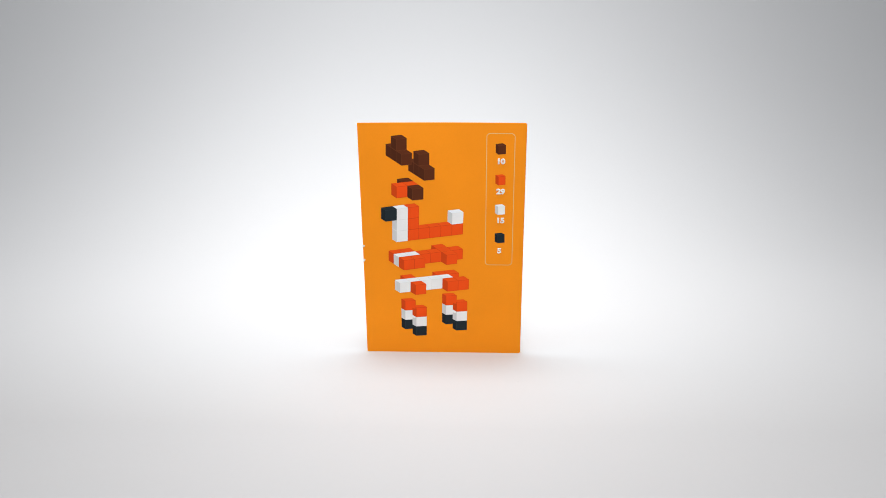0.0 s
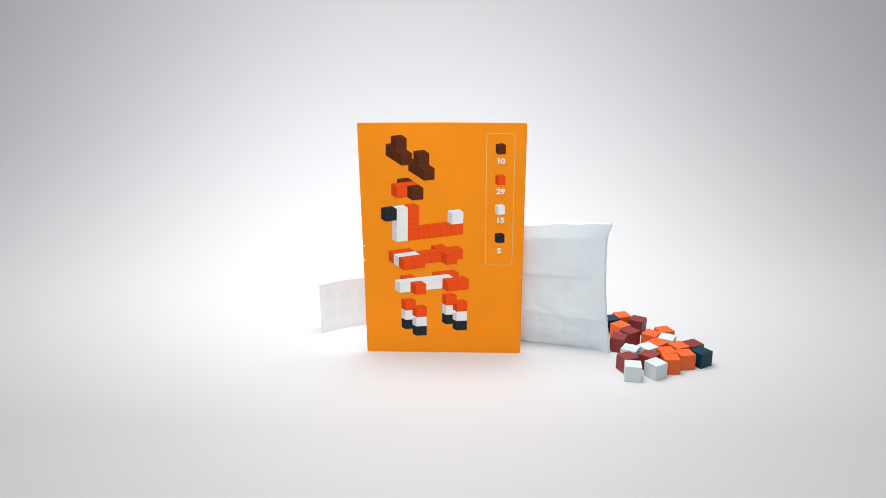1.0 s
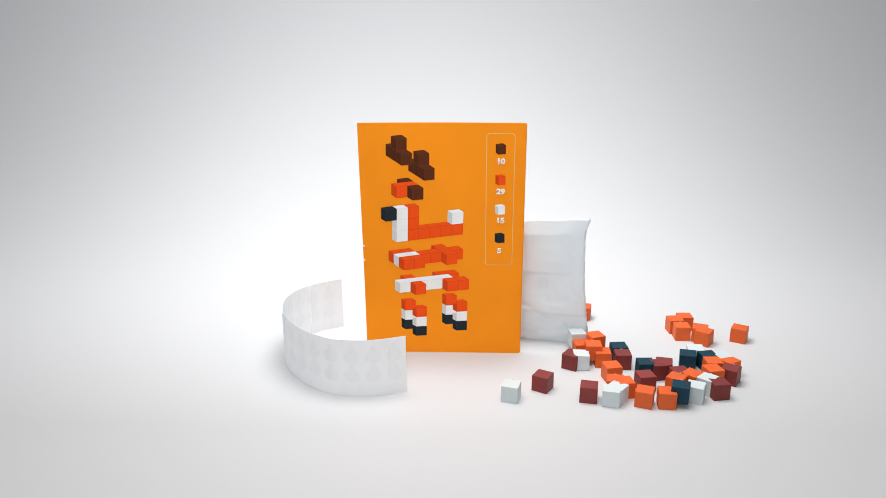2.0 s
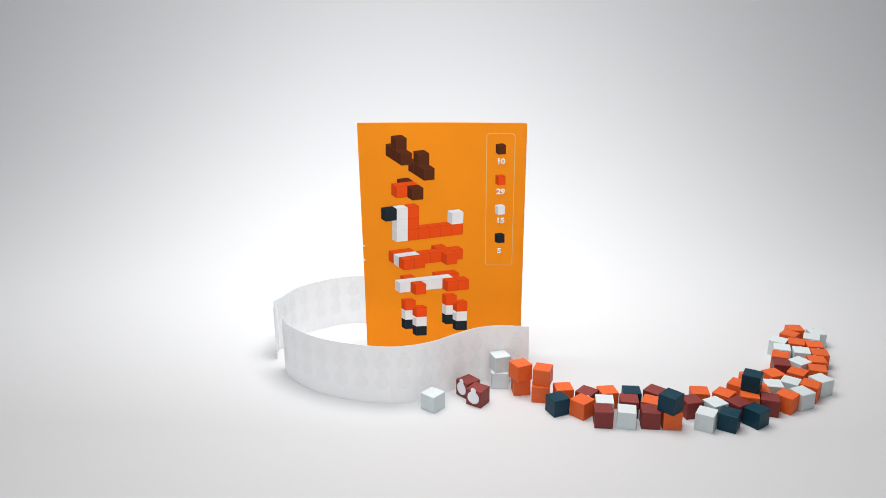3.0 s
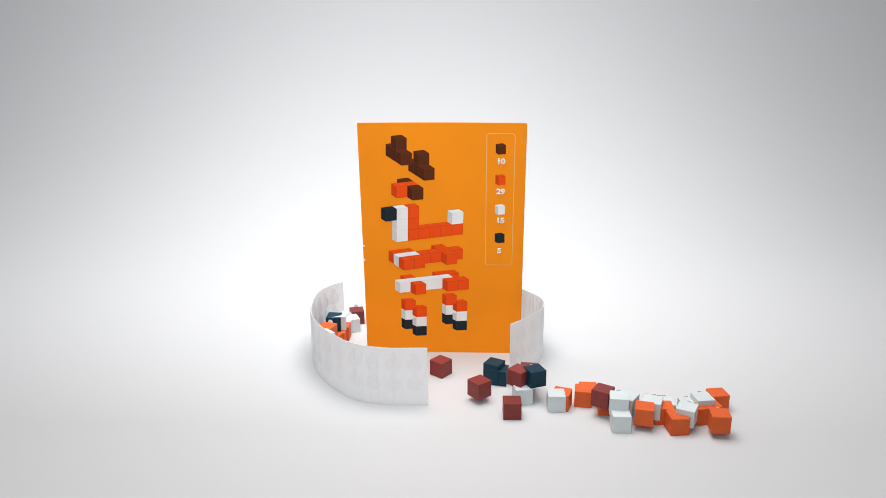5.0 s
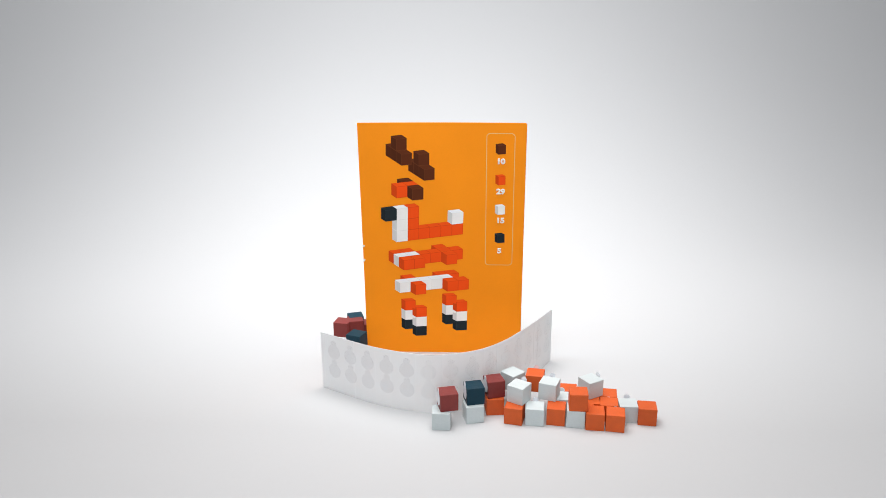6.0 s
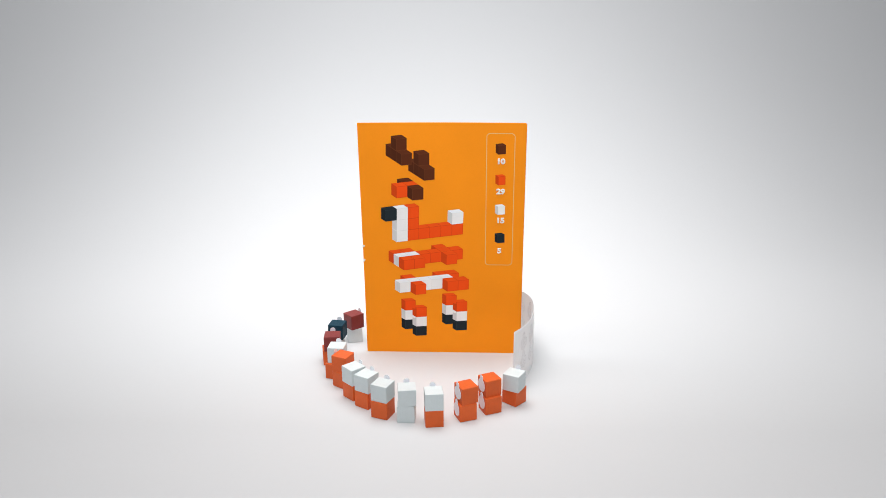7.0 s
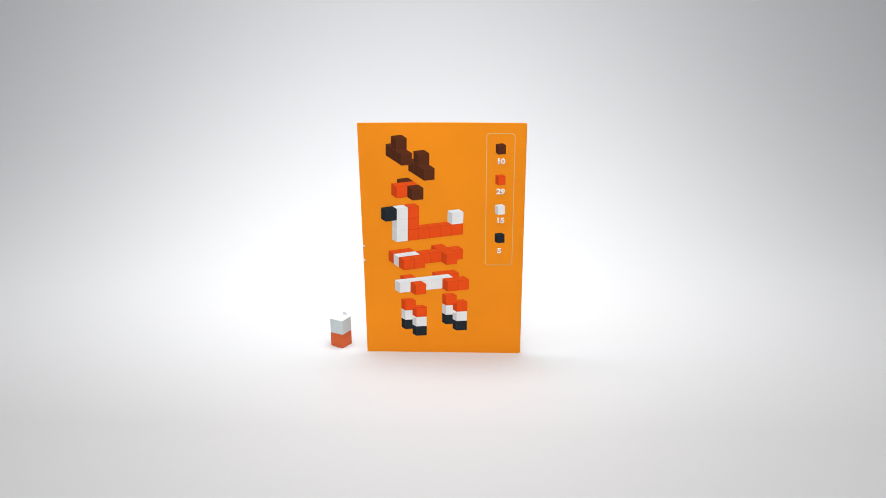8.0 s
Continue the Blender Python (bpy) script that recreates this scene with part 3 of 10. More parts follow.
    walk(wooden_cube('orange',0),turns((0,0.0409,0.1220,0.000,0),(1.533,0.0409,0.1220,0.000,0),(1.6,0.0950,0.0540,0.000,0),(1.7,0.1230,0.0300,0.000,-6),(2.2,0.2402,-0.0017,0.000,-39),(2.467,0.2325,-0.0306,0.000,-39),(2.733,0.2189,-0.0573,0.000,-39),(3,0.2132,-0.0655,0.000,-39),(3.5,0.1867,-0.1008,0.000,3),(4,0.1663,-0.1059,0.000,3),(4.5,0.1411,-0.1075,0.000,-3),(5.267,-0.0737,-0.0120,0.000,22),(5.533,-0.0683,0.0337,0.000,-3),(5.733,0.0409,0.1220,0.000,-3),(8,0.0409,0.1220,0.000,-3)))
    walk(wooden_cube('orange',6.95),turns((0,-0.0293,0.1345,0.000,160),(1.533,-0.0293,0.1345,0.000,160),(1.6,0.0950,0.0540,0.000,160),(1.7,0.1340,0.0280,0.000,161),(2.467,0.2153,-0.0159,0.000,200),(2.733,0.2029,-0.0431,0.000,200),(3,0.1973,-0.0514,0.000,200),(3.5,0.1649,-0.0812,0.000,164),(4,0.1635,-0.0836,0.000,173),(4.5,0.1462,-0.0868,0.000,175),(5.8,0.0945,-0.0956,0.000,172),(6,0.0932,-0.0970,0.000,169),(6.2,0.0855,-0.0966,0.000,165),(6.5,0.0474,-0.0792,0.000,161),(6.8,0.0478,-0.0633,0.000,190),(6.9,0.0299,-0.0739,0.000,240),(7,0.0120,-0.0846,0.000,290),(7.2,-0.0296,-0.0877,0.000,244),(7.5,-0.0627,-0.0491,0.000,234),(7.6,-0.0680,-0.0262,0.000,212),(7.7,-0.0733,-0.0033,0.000,191),(7.867,-0.0674,0.0346,0.000,191),(7.933,-0.0293,0.1345,0.000,191),(8,-0.0293,0.1345,0.000,191)))
    walk(wooden_cube('orange',6.15),turns((0,-0.0176,0.1345,0.000,160),(1.533,-0.0176,0.1345,0.000,160),(1.6,0.0950,0.0540,0.000,160),(1.7,0.1450,0.0220,0.000,168),(2.467,0.2281,-0.0132,0.000,139),(2.733,0.2174,-0.0411,0.000,139),(3,0.2124,-0.0498,0.000,139),(3.5,0.1886,-0.0890,0.000,200),(4,0.1689,-0.0954,0.000,182),(4.5,0.1470,-0.0977,0.000,166),(5.8,0.0593,-0.0788,0.010,164),(6,0.0524,-0.0697,0.010,166),(6.1,0.0418,-0.0717,0.010,230),(6.2,0.0312,-0.0736,0.010,294),(6.5,0.0177,-0.0879,0.010,287),(6.8,-0.0276,-0.0820,0.010,237),(7,-0.0607,-0.0444,0.010,244),(7.1,-0.0650,-0.0243,0.010,212),(7.2,-0.0694,-0.0042,0.010,179),(7.4,-0.0674,0.0346,0.010,179),(7.467,-0.0176,0.1345,0.000,179),(8,-0.0176,0.1345,0.000,179)))
    walk(wooden_cube('orange',0),turns((0,-0.0059,0.1345,0.000,0),(1.533,-0.0059,0.1345,0.000,0),(1.6,0.0950,0.0540,0.000,0),(1.7,0.1180,0.0410,0.000,15),(2.467,0.2395,-0.0080,0.000,-18),(2.733,0.2306,-0.0366,0.000,-18),(3,0.2263,-0.0456,0.000,-18),(3.5,0.2087,-0.0917,0.000,-44),(4,0.1869,-0.1035,0.000,-78),(4.5,0.1689,-0.1032,0.000,-71),(5.8,0.0741,-0.0925,0.000,-98),(6,0.0824,-0.0953,0.000,-98),(6.2,0.0746,-0.0957,0.000,-102),(6.5,0.0660,-0.0922,0.000,-109),(6.8,0.0378,-0.0726,0.000,-76),(7,-0.0055,-0.0909,0.000,-85),(7.2,-0.0426,-0.0774,0.000,-128),(7.5,-0.0680,-0.0370,0.000,-99),(7.7,-0.0660,0.0089,0.000,-117),(7.833,-0.0657,0.0363,0.000,-117),(7.9,-0.0059,0.1345,0.000,-117),(8,-0.0059,0.1345,0.000,-117)))
    walk(wooden_cube('orange',7.15),turns((0,0.0058,0.1345,0.000,160),(1.533,0.0058,0.1345,0.000,160),(1.6,0.0950,0.0540,0.000,160),(1.7,0.1300,0.0420,0.000,182),(2.467,0.2411,0.0053,0.000,172),(2.733,0.2349,-0.0240,0.000,172),(3,0.2315,-0.0334,0.000,172),(3.5,0.2166,-0.0700,0.000,143),(4,0.1907,-0.0858,0.000,138),(4.5,0.1673,-0.0931,0.000,197),(5.8,0.0971,-0.0856,0.000,170),(6,0.0918,-0.0859,0.000,171),(6.2,0.0868,-0.0843,0.000,168),(6.5,0.0737,-0.0822,0.000,162),(6.8,0.0669,-0.0487,0.000,116),(7,0.0409,-0.0673,0.000,137),(7.1,0.0319,-0.0731,0.000,218),(7.2,0.0229,-0.0789,0.000,298),(7.333,-0.0012,-0.0807,0.000,235),(7.5,-0.0252,-0.0826,0.000,168),(7.7,-0.0622,-0.0559,0.000,131),(8,-0.0693,0.0133,0.000,148)))
    walk(wooden_cube('orange',6.15),turns((0,0.0175,0.1345,0.000,160),(1.667,0.0175,0.1345,0.000,160),(2,0.0978,0.0540,0.000,157),(2.467,0.2207,0.0127,0.000,154),(2.733,0.2153,-0.0167,0.000,154),(3,0.2118,-0.0261,0.000,154),(3.5,0.1531,-0.0801,0.000,182),(4,0.1411,-0.0827,0.000,170),(4.5,0.1176,-0.0793,0.000,171),(5.8,0.0538,-0.0812,0.000,177),(6,0.0392,-0.0888,0.000,164),(6.1,0.0256,-0.0884,0.000,222),(6.2,0.0120,-0.0880,0.000,280),(6.5,0.0048,-0.0918,0.000,262),(6.8,-0.0396,-0.0767,0.000,216),(6.9,-0.0531,-0.0552,0.000,187),(7,-0.0665,-0.0338,0.000,158),(7.2,-0.0644,0.0101,0.000,124),(7.333,-0.0657,0.0363,0.000,124),(7.4,0.0175,0.1345,0.000,124),(8,0.0175,0.1345,0.000,124)))
    walk(wooden_cube('orange',6.95),turns((0,0.0292,0.1345,0.000,160),(1.7,0.0292,0.1345,0.000,160),(2,0.1026,0.0570,0.000,163),(2.467,0.2444,0.0157,0.000,166),(2.733,0.2404,-0.0140,0.000,166),(3,0.2377,-0.0236,0.000,166),(3.5,0.2199,-0.0516,0.000,157),(4,0.1697,-0.0745,0.000,144),(4.5,0.1568,-0.0871,0.000,188),(5.8,0.1171,-0.0903,0.000,171),(6,0.1120,-0.0904,0.000,171),(6.2,0.0753,-0.0831,0.000,173),(6.5,0.0633,-0.0809,0.000,162),(6.8,0.0599,-0.0616,0.010,138),(6.9,0.0429,-0.0684,0.010,217),(7,0.0260,-0.0752,0.010,295),(7.2,-0.0104,-0.0909,0.010,269),(7.5,-0.0549,-0.0646,0.010,207),(7.6,-0.0632,-0.0441,0.010,198),(7.7,-0.0716,-0.0235,0.010,189),(7.833,-0.0729,-0.0120,0.010,189),(7.9,-0.0691,0.0329,0.010,189),(7.967,0.0292,0.1345,0.000,189),(8,0.0292,0.1345,0.000,189)))
    walk(wooden_cube('orange',6.75),turns((0,0.0409,0.1345,0.000,160),(1.733,0.0409,0.1345,0.000,160),(2.033,0.0954,0.0600,0.000,164),(2.467,0.2431,0.0284,0.000,168),(2.733,0.2417,-0.0015,0.000,168),(3,0.2399,-0.0113,0.000,168),(3.5,0.2262,-0.0746,0.000,151),(4,0.2082,-0.0911,0.000,124),(4.5,0.1902,-0.0994,0.000,198),(5.8,0.0892,-0.0660,0.000,174),(6,0.0820,-0.0834,0.000,173),(6.2,0.0315,-0.0735,0.000,189),(6.5,0.0363,-0.0762,0.000,119),(6.667,0.0185,-0.0819,0.000,198),(6.8,0.0006,-0.0876,0.000,278),(7,-0.0443,-0.0699,0.000,235),(7.2,-0.0655,-0.0357,0.000,250),(7.333,-0.0678,-0.0145,0.000,205),(7.5,-0.0700,0.0067,0.000,159),(7.6,-0.0657,0.0363,0.000,159),(7.667,0.0409,0.1345,0.000,159),(8,0.0409,0.1345,0.000,159)))
    walk(wooden_cube('orange',6.95),turns((0,-0.0410,0.1470,0.000,160),(1.733,-0.0410,0.1470,0.000,160),(2.067,0.1002,0.0510,0.000,159),(2.467,0.2323,0.0329,0.000,158),(2.733,0.2318,0.0029,0.000,158),(3,0.2302,-0.0069,0.000,158),(3.5,0.2185,-0.0826,0.000,136),(4,0.1990,-0.0974,0.000,201),(4.5,0.1785,-0.1086,0.000,194),(5.8,0.0859,-0.0932,0.010,150),(6,0.0734,-0.0922,0.010,175),(6.2,0.0654,-0.0928,0.010,176),(6.5,0.0510,-0.0780,0.010,165),(6.8,0.0475,-0.0613,0.010,200),(6.9,0.0300,-0.0727,0.010,247),(7,0.0125,-0.0840,0.010,295),(7.2,-0.0295,-0.0871,0.010,239),(7.5,-0.0619,-0.0498,0.010,168),(7.6,-0.0676,-0.0265,0.010,180),(7.7,-0.0733,-0.0033,0.010,191),(7.867,-0.0674,0.0346,0.010,191),(7.933,-0.0410,0.1470,0.000,191),(8,-0.0410,0.1470,0.000,191)))
    walk(wooden_cube('orange',0),turns((0,-0.0293,0.1470,0.000,0),(1.767,-0.0293,0.1470,0.000,0),(2.067,0.0930,0.0540,0.000,-22),(2.467,0.2295,0.0456,0.000,-44),(2.733,0.2319,0.0158,0.000,-44),(3,0.2312,0.0058,0.000,-44),(3.5,0.1929,-0.0761,0.000,-61),(4,0.1745,-0.0856,0.000,-83),(4.5,0.1623,-0.1126,0.000,-79),(5.8,0.0439,-0.0765,0.000,-98),(6,0.0286,-0.0781,0.000,-86),(6.2,0.0219,-0.0807,0.000,-81),(6.5,-0.0093,-0.0937,0.000,-91),(6.8,-0.0468,-0.0666,0.000,-134),(7,-0.0728,-0.0133,0.000,-169),(7.2,-0.0576,0.0232,0.000,-147),(7.3,-0.0700,0.0320,0.000,-147),(7.367,-0.0293,0.1470,0.000,-147),(8,-0.0293,0.1470,0.000,-147)))
    walk(wooden_cube('orange',0),turns((0,-0.0176,0.1470,0.000,0),(1.8,-0.0176,0.1470,0.000,0),(2.1,0.0978,0.0570,0.000,4),(2.467,0.2256,0.0572,0.000,8),(2.733,0.2308,0.0277,0.000,8),(2.9,0.2310,0.0205,0.000,8),(3,0.1825,-0.0545,0.000,8),(3.5,0.1297,-0.0777,0.000,-1),(4,0.1208,-0.0790,0.000,-7),(4.5,0.0979,-0.0724,0.000,-1),(5.8,-0.0298,-0.0284,0.000,-5),(5.833,-0.0720,-0.0120,0.000,20),(5.867,-0.0700,0.0320,0.000,-5),(5.933,-0.0176,0.1470,0.000,-5),(8,-0.0176,0.1470,0.000,-5)))
    walk(wooden_cube('orange',6.95),turns((0,-0.0059,0.1470,0.000,160),(1.8,-0.0059,0.1470,0.000,160),(2.133,0.1026,0.0600,0.000,168),(2.467,0.2362,0.0593,0.000,176),(2.733,0.2414,0.0299,0.000,176),(3,0.2385,0.0150,0.000,176),(3.5,0.2356,-0.0672,0.000,164),(4,0.2018,-0.0693,0.000,199),(4.5,0.1834,-0.0771,0.000,198),(5.8,0.1033,-0.0728,0.000,167),(6,0.0933,-0.0756,0.000,170),(6.2,0.0785,-0.0707,0.000,167),(6.5,0.0696,-0.0676,0.000,159),(6.8,0.0591,-0.0621,0.000,194),(6.9,0.0427,-0.0694,0.000,243),(7,0.0263,-0.0768,0.000,292),(7.2,-0.0101,-0.0905,0.000,269),(7.5,-0.0549,-0.0643,0.000,205),(7.6,-0.0638,-0.0444,0.000,198),(7.7,-0.0728,-0.0244,0.000,191),(7.833,-0.0729,-0.0120,0.000,191),(7.9,-0.0691,0.0329,0.000,191),(7.967,-0.0059,0.1470,0.000,191),(8,-0.0059,0.1470,0.000,191)))
    walk(wooden_cube('white',0),turns((0,-0.0410,0.0720,0.000,0),(0.3,-0.0410,0.0720,0.000,0),(0.367,0.0930,0.0600,0.000,20),(0.5,0.1218,0.0213,0.000,40),(0.7,0.1442,-0.0157,0.000,23),(1,0.1310,-0.0364,0.000,31),(1.5,0.1430,-0.0480,0.000,66),(1.7,0.1444,-0.0554,0.000,65),(2.1,0.1472,-0.0702,0.000,63),(2.733,0.1517,-0.0937,0.000,59),(3,0.1425,-0.0974,0.000,59),(3.5,0.1117,-0.1022,0.000,100),(4,0.0978,-0.0927,0.000,83),(4.5,0.0791,-0.0848,0.000,77),(5.1,-0.0754,-0.0120,0.000,102),(5.367,-0.0666,0.0354,0.000,77),(5.567,-0.0410,0.0720,0.000,77),(8,-0.0410,0.0720,0.000,77)))
    walk(wooden_cube('white',0),turns((0,-0.0059,0.0720,0.000,0),(0.533,-0.0059,0.0720,0.000,0),(0.6,0.1026,0.0540,0.000,1),(0.7,0.1471,-0.0021,0.000,1),(1,0.1163,-0.0390,0.000,-10),(1.5,0.0941,-0.0624,0.000,-16),(1.7,0.0951,-0.0657,0.000,-15),(2.1,0.0970,-0.0722,0.000,-12),(2.733,0.1000,-0.0826,0.000,-7),(3,0.0900,-0.0828,0.000,-7),(3.5,0.0558,-0.0524,0.010,33),(4,0.0069,-0.0694,0.010,-3),(4.5,-0.0253,-0.0783,0.010,4),(4.833,-0.0720,-0.0120,0.010,29),(5.067,-0.0700,0.0320,0.010,4),(5.267,-0.0059,0.0720,0.000,4),(8,-0.0059,0.0720,0.000,4)))
    walk(wooden_cube('white',3.5,180),turns((0,0.0058,0.0720,0.000,0),(0.533,0.0058,0.0720,0.000,0),(0.633,0.0954,0.0570,0.000,6),(0.7,0.1202,0.0138,0.010,12),(1,0.1199,-0.0156,0.000,-31),(1.5,0.0624,-0.0585,0.000,-1),(1.7,0.0529,-0.0609,0.000,-7),(2.1,0.0339,-0.0656,0.000,-20),(2.733,0.0038,-0.0731,0.000,-40),(3,-0.0062,-0.0741,0.000,-40),(3.5,-0.0347,-0.0775,0.000,2),(4,-0.0519,-0.0451,0.000,9),(4.5,-0.0583,-0.0160,0.000,10),(4.667,-0.0720,-0.0120,0.000,35),(4.9,-0.0700,0.0320,0.000,10),(5.1,0.0058,0.0720,0.000,10),(8,0.0058,0.0720,0.000,10)))
    walk(wooden_cube('white',0),turns((0,0.0409,0.0845,0.000,0),(0.767,0.0409,0.0845,0.000,0),(0.9,0.1026,0.0570,0.000,15),(1,0.1318,-0.0131,0.000,31),(1.5,0.0943,-0.0494,0.000,34),(1.7,0.0968,-0.0566,0.000,41),(2.1,0.1019,-0.0709,0.000,55),(2.733,0.1100,-0.0935,0.000,78),(3,0.1000,-0.0941,0.000,78),(3.5,0.0735,-0.0887,0.000,74),(4,0.0563,-0.0580,0.010,75),(4.5,0.0247,-0.0626,0.010,108),(5,-0.0763,-0.0120,0.010,133),(5.267,-0.0657,0.0363,0.010,108),(5.467,0.0409,0.0845,0.000,108),(8,0.0409,0.0845,0.000,108)))
    walk(wooden_cube('white',5.4),turns((0,-0.0410,0.0970,0.000,160),(0.8,-0.0410,0.0970,0.000,160),(0.9,0.0954,0.0600,0.000,155),(1,0.1481,0.0012,0.000,150),(1.5,0.1537,-0.0398,0.000,154),(1.7,0.1547,-0.0466,0.000,148),(2.1,0.1566,-0.0602,0.000,136),(2.733,0.1596,-0.0817,0.000,116),(3,0.1507,-0.0864,0.000,116),(3.5,0.1214,-0.0889,0.000,196),(4,0.1043,-0.0837,0.000,165),(4.5,0.1271,-0.0894,0.000,154),(5.8,0.0602,-0.0895,0.010,163),(6,0.0419,-0.0839,0.010,145),(6.2,0.0220,-0.0799,0.010,193),(6.5,0.0056,-0.0915,0.010,175),(6.8,-0.0386,-0.0765,0.010,200),(7,-0.0659,-0.0315,0.010,174),(7.2,-0.0657,0.0106,0.010,154),(7.333,-0.0657,0.0363,0.010,154),(7.4,-0.0410,0.0970,0.000,154),(8,-0.0410,0.0970,0.000,154)))
    walk(wooden_cube('white',3.9,-90),turns((0,-0.0059,0.1095,0.000,0),(1.1,-0.0059,0.1095,0.000,0),(1.267,0.0930,0.0510,0.000,-2),(1.5,0.1176,-0.0093,0.000,-4),(1.7,0.1056,-0.0152,0.000,-4),(2.1,0.0816,-0.0270,0.000,-3),(2.733,0.0437,-0.0457,0.000,-1),(3,0.0337,-0.0467,0.000,-1),(3.5,0.0133,-0.0751,0.000,-42),(4,-0.0135,-0.0850,0.000,-82),(4.5,-0.0408,-0.0674,0.000,-69),(4.733,-0.0771,-0.0120,0.000,-44),(5,-0.0649,0.0371,0.000,-69),(5.2,-0.0059,0.1095,0.000,-69),(8,-0.0059,0.1095,0.000,-69)))
    walk(wooden_cube('white',0),turns((0,0.0058,0.1095,0.000,0),(1.1,0.0058,0.1095,0.000,0),(1.267,0.0978,0.0540,0.000,8),(1.5,0.1521,-0.0003,0.000,15),(1.7,0.1616,-0.0111,0.000,16),(2.1,0.1807,-0.0326,0.000,19),(2.733,0.2109,-0.0667,0.000,23),(3,0.2045,-0.0743,0.000,23),(3.5,0.1762,-0.1004,0.000,-3),(4,0.1561,-0.1060,0.000,2),(4.5,0.1311,-0.1034,0.000,-5),(5.8,-0.0197,-0.0273,0.000,5),(6,-0.0013,-0.0940,0.000,-3),(6.2,-0.0192,-0.0904,0.000,-5),(6.5,-0.0231,-0.0922,0.000,-22),(6.8,-0.0561,-0.0543,0.000,-23),(7,-0.0707,0.0040,0.000,9),(7.1,-0.0657,0.0363,0.000,9),(7.167,0.0058,0.1095,0.000,9),(8,0.0058,0.1095,0.000,9)))
    walk(wooden_cube('white',5.4),turns((0,0.0175,0.1095,0.000,160),(1.133,0.0175,0.1095,0.000,160),(1.3,0.1026,0.0570,0.000,164),(1.5,0.1371,0.0114,0.000,168),(1.7,0.1470,0.0002,0.000,169),(2.1,0.1668,-0.0221,0.000,170),(2.733,0.1981,-0.0574,0.000,172),(3,0.1916,-0.0650,0.000,172),(3.5,0.1656,-0.0939,0.000,140),(4,0.1479,-0.0951,0.000,172),(4.5,0.1375,-0.0816,0.000,176),(5.8,0.0845,-0.0925,0.000,171),(6,0.0724,-0.0924,0.000,171),(6.2,0.0642,-0.0924,0.000,171),(6.5,0.0555,-0.0904,0.000,164),(6.8,0.0379,-0.0717,0.010,204),(7,-0.0056,-0.0909,0.010,186),(7.2,-0.0425,-0.0778,0.010,143),(7.5,-0.0678,-0.0362,0.010,191),(7.7,-0.0663,0.0093,0.010,135),(7.833,-0.0657,0.0363,0.010,135),(7.9,0.0175,0.1095,0.000,135),(8,0.0175,0.1095,0.000,135)))
    walk(wooden_cube('white',3.9,180),turns((0,0.0292,0.1095,0.000,0),(1.133,0.0292,0.1095,0.000,0),(1.3,0.0954,0.0600,0.000,-0),(1.5,0.1201,0.0348,0.000,-1),(1.7,0.1078,0.0220,0.000,2),(2.1,0.0831,-0.0037,0.005,9),(2.733,0.0440,-0.0443,0.010,19),(3,0.0340,-0.0453,0.010,19),(3.5,0.0051,-0.0682,0.000,25),(4,-0.0154,-0.0699,0.000,-1),(4.5,-0.0367,-0.0513,0.000,-1),(4.733,-0.0729,-0.0120,0.000,24),(5,-0.0691,0.0329,0.000,-1),(5.167,0.0292,0.1095,0.000,-1),(8,0.0292,0.1095,0.000,-1)))
    walk(wooden_cube('white',0),turns((0,0.0058,0.1470,0.000,0),(1.833,0.0058,0.1470,0.000,0),(2.133,0.0954,0.0510,0.000,-19),(2.467,0.2230,-0.0268,0.000,-37),(2.733,0.2092,-0.0534,0.000,-37),(3,0.2033,-0.0615,0.000,-37),(3.5,0.1762,-0.0891,0.000,-79),(4,0.1586,-0.0955,0.000,-86),(4.5,0.1370,-0.0938,0.000,-104),(5.8,0.0461,-0.0695,0.010,-145),(6,0.0397,-0.0687,0.010,-140),(6.2,0.0449,-0.0694,0.010,-123),(6.5,0.0458,-0.0649,0.000,-128),(6.8,0.0249,-0.0808,0.000,-155),(7,-0.0208,-0.0859,0.000,-183),(7.2,-0.0525,-0.0670,0.000,-218),(7.5,-0.0711,-0.0238,0.000,-258),(7.7,-0.0562,0.0232,0.000,-271),(7.8,-0.0700,0.0320,0.000,-271),(7.867,0.0058,0.1470,0.000,-271),(8,0.0058,0.1470,0.000,-271)))
    walk(wooden_cube('white',0),turns((0,0.0175,0.1470,0.000,0),(1.867,0.0175,0.1470,0.000,0),(2.167,0.1002,0.0540,0.000,12),(2.467,0.2391,-0.0226,0.000,24),(2.733,0.2275,-0.0502,0.000,24),(3,0.2224,-0.0588,0.000,24),(3.5,0.2019,-0.0714,0.000,30),(4,0.1007,-0.0704,0.000,-1),(4.5,0.0892,-0.0796,0.000,-1),(5.2,-0.0746,-0.0120,0.000,24),(5.433,-0.0674,0.0346,0.000,-1),(5.633,0.0175,0.1470,0.000,-1),(8,0.0175,0.1470,0.000,-1)))
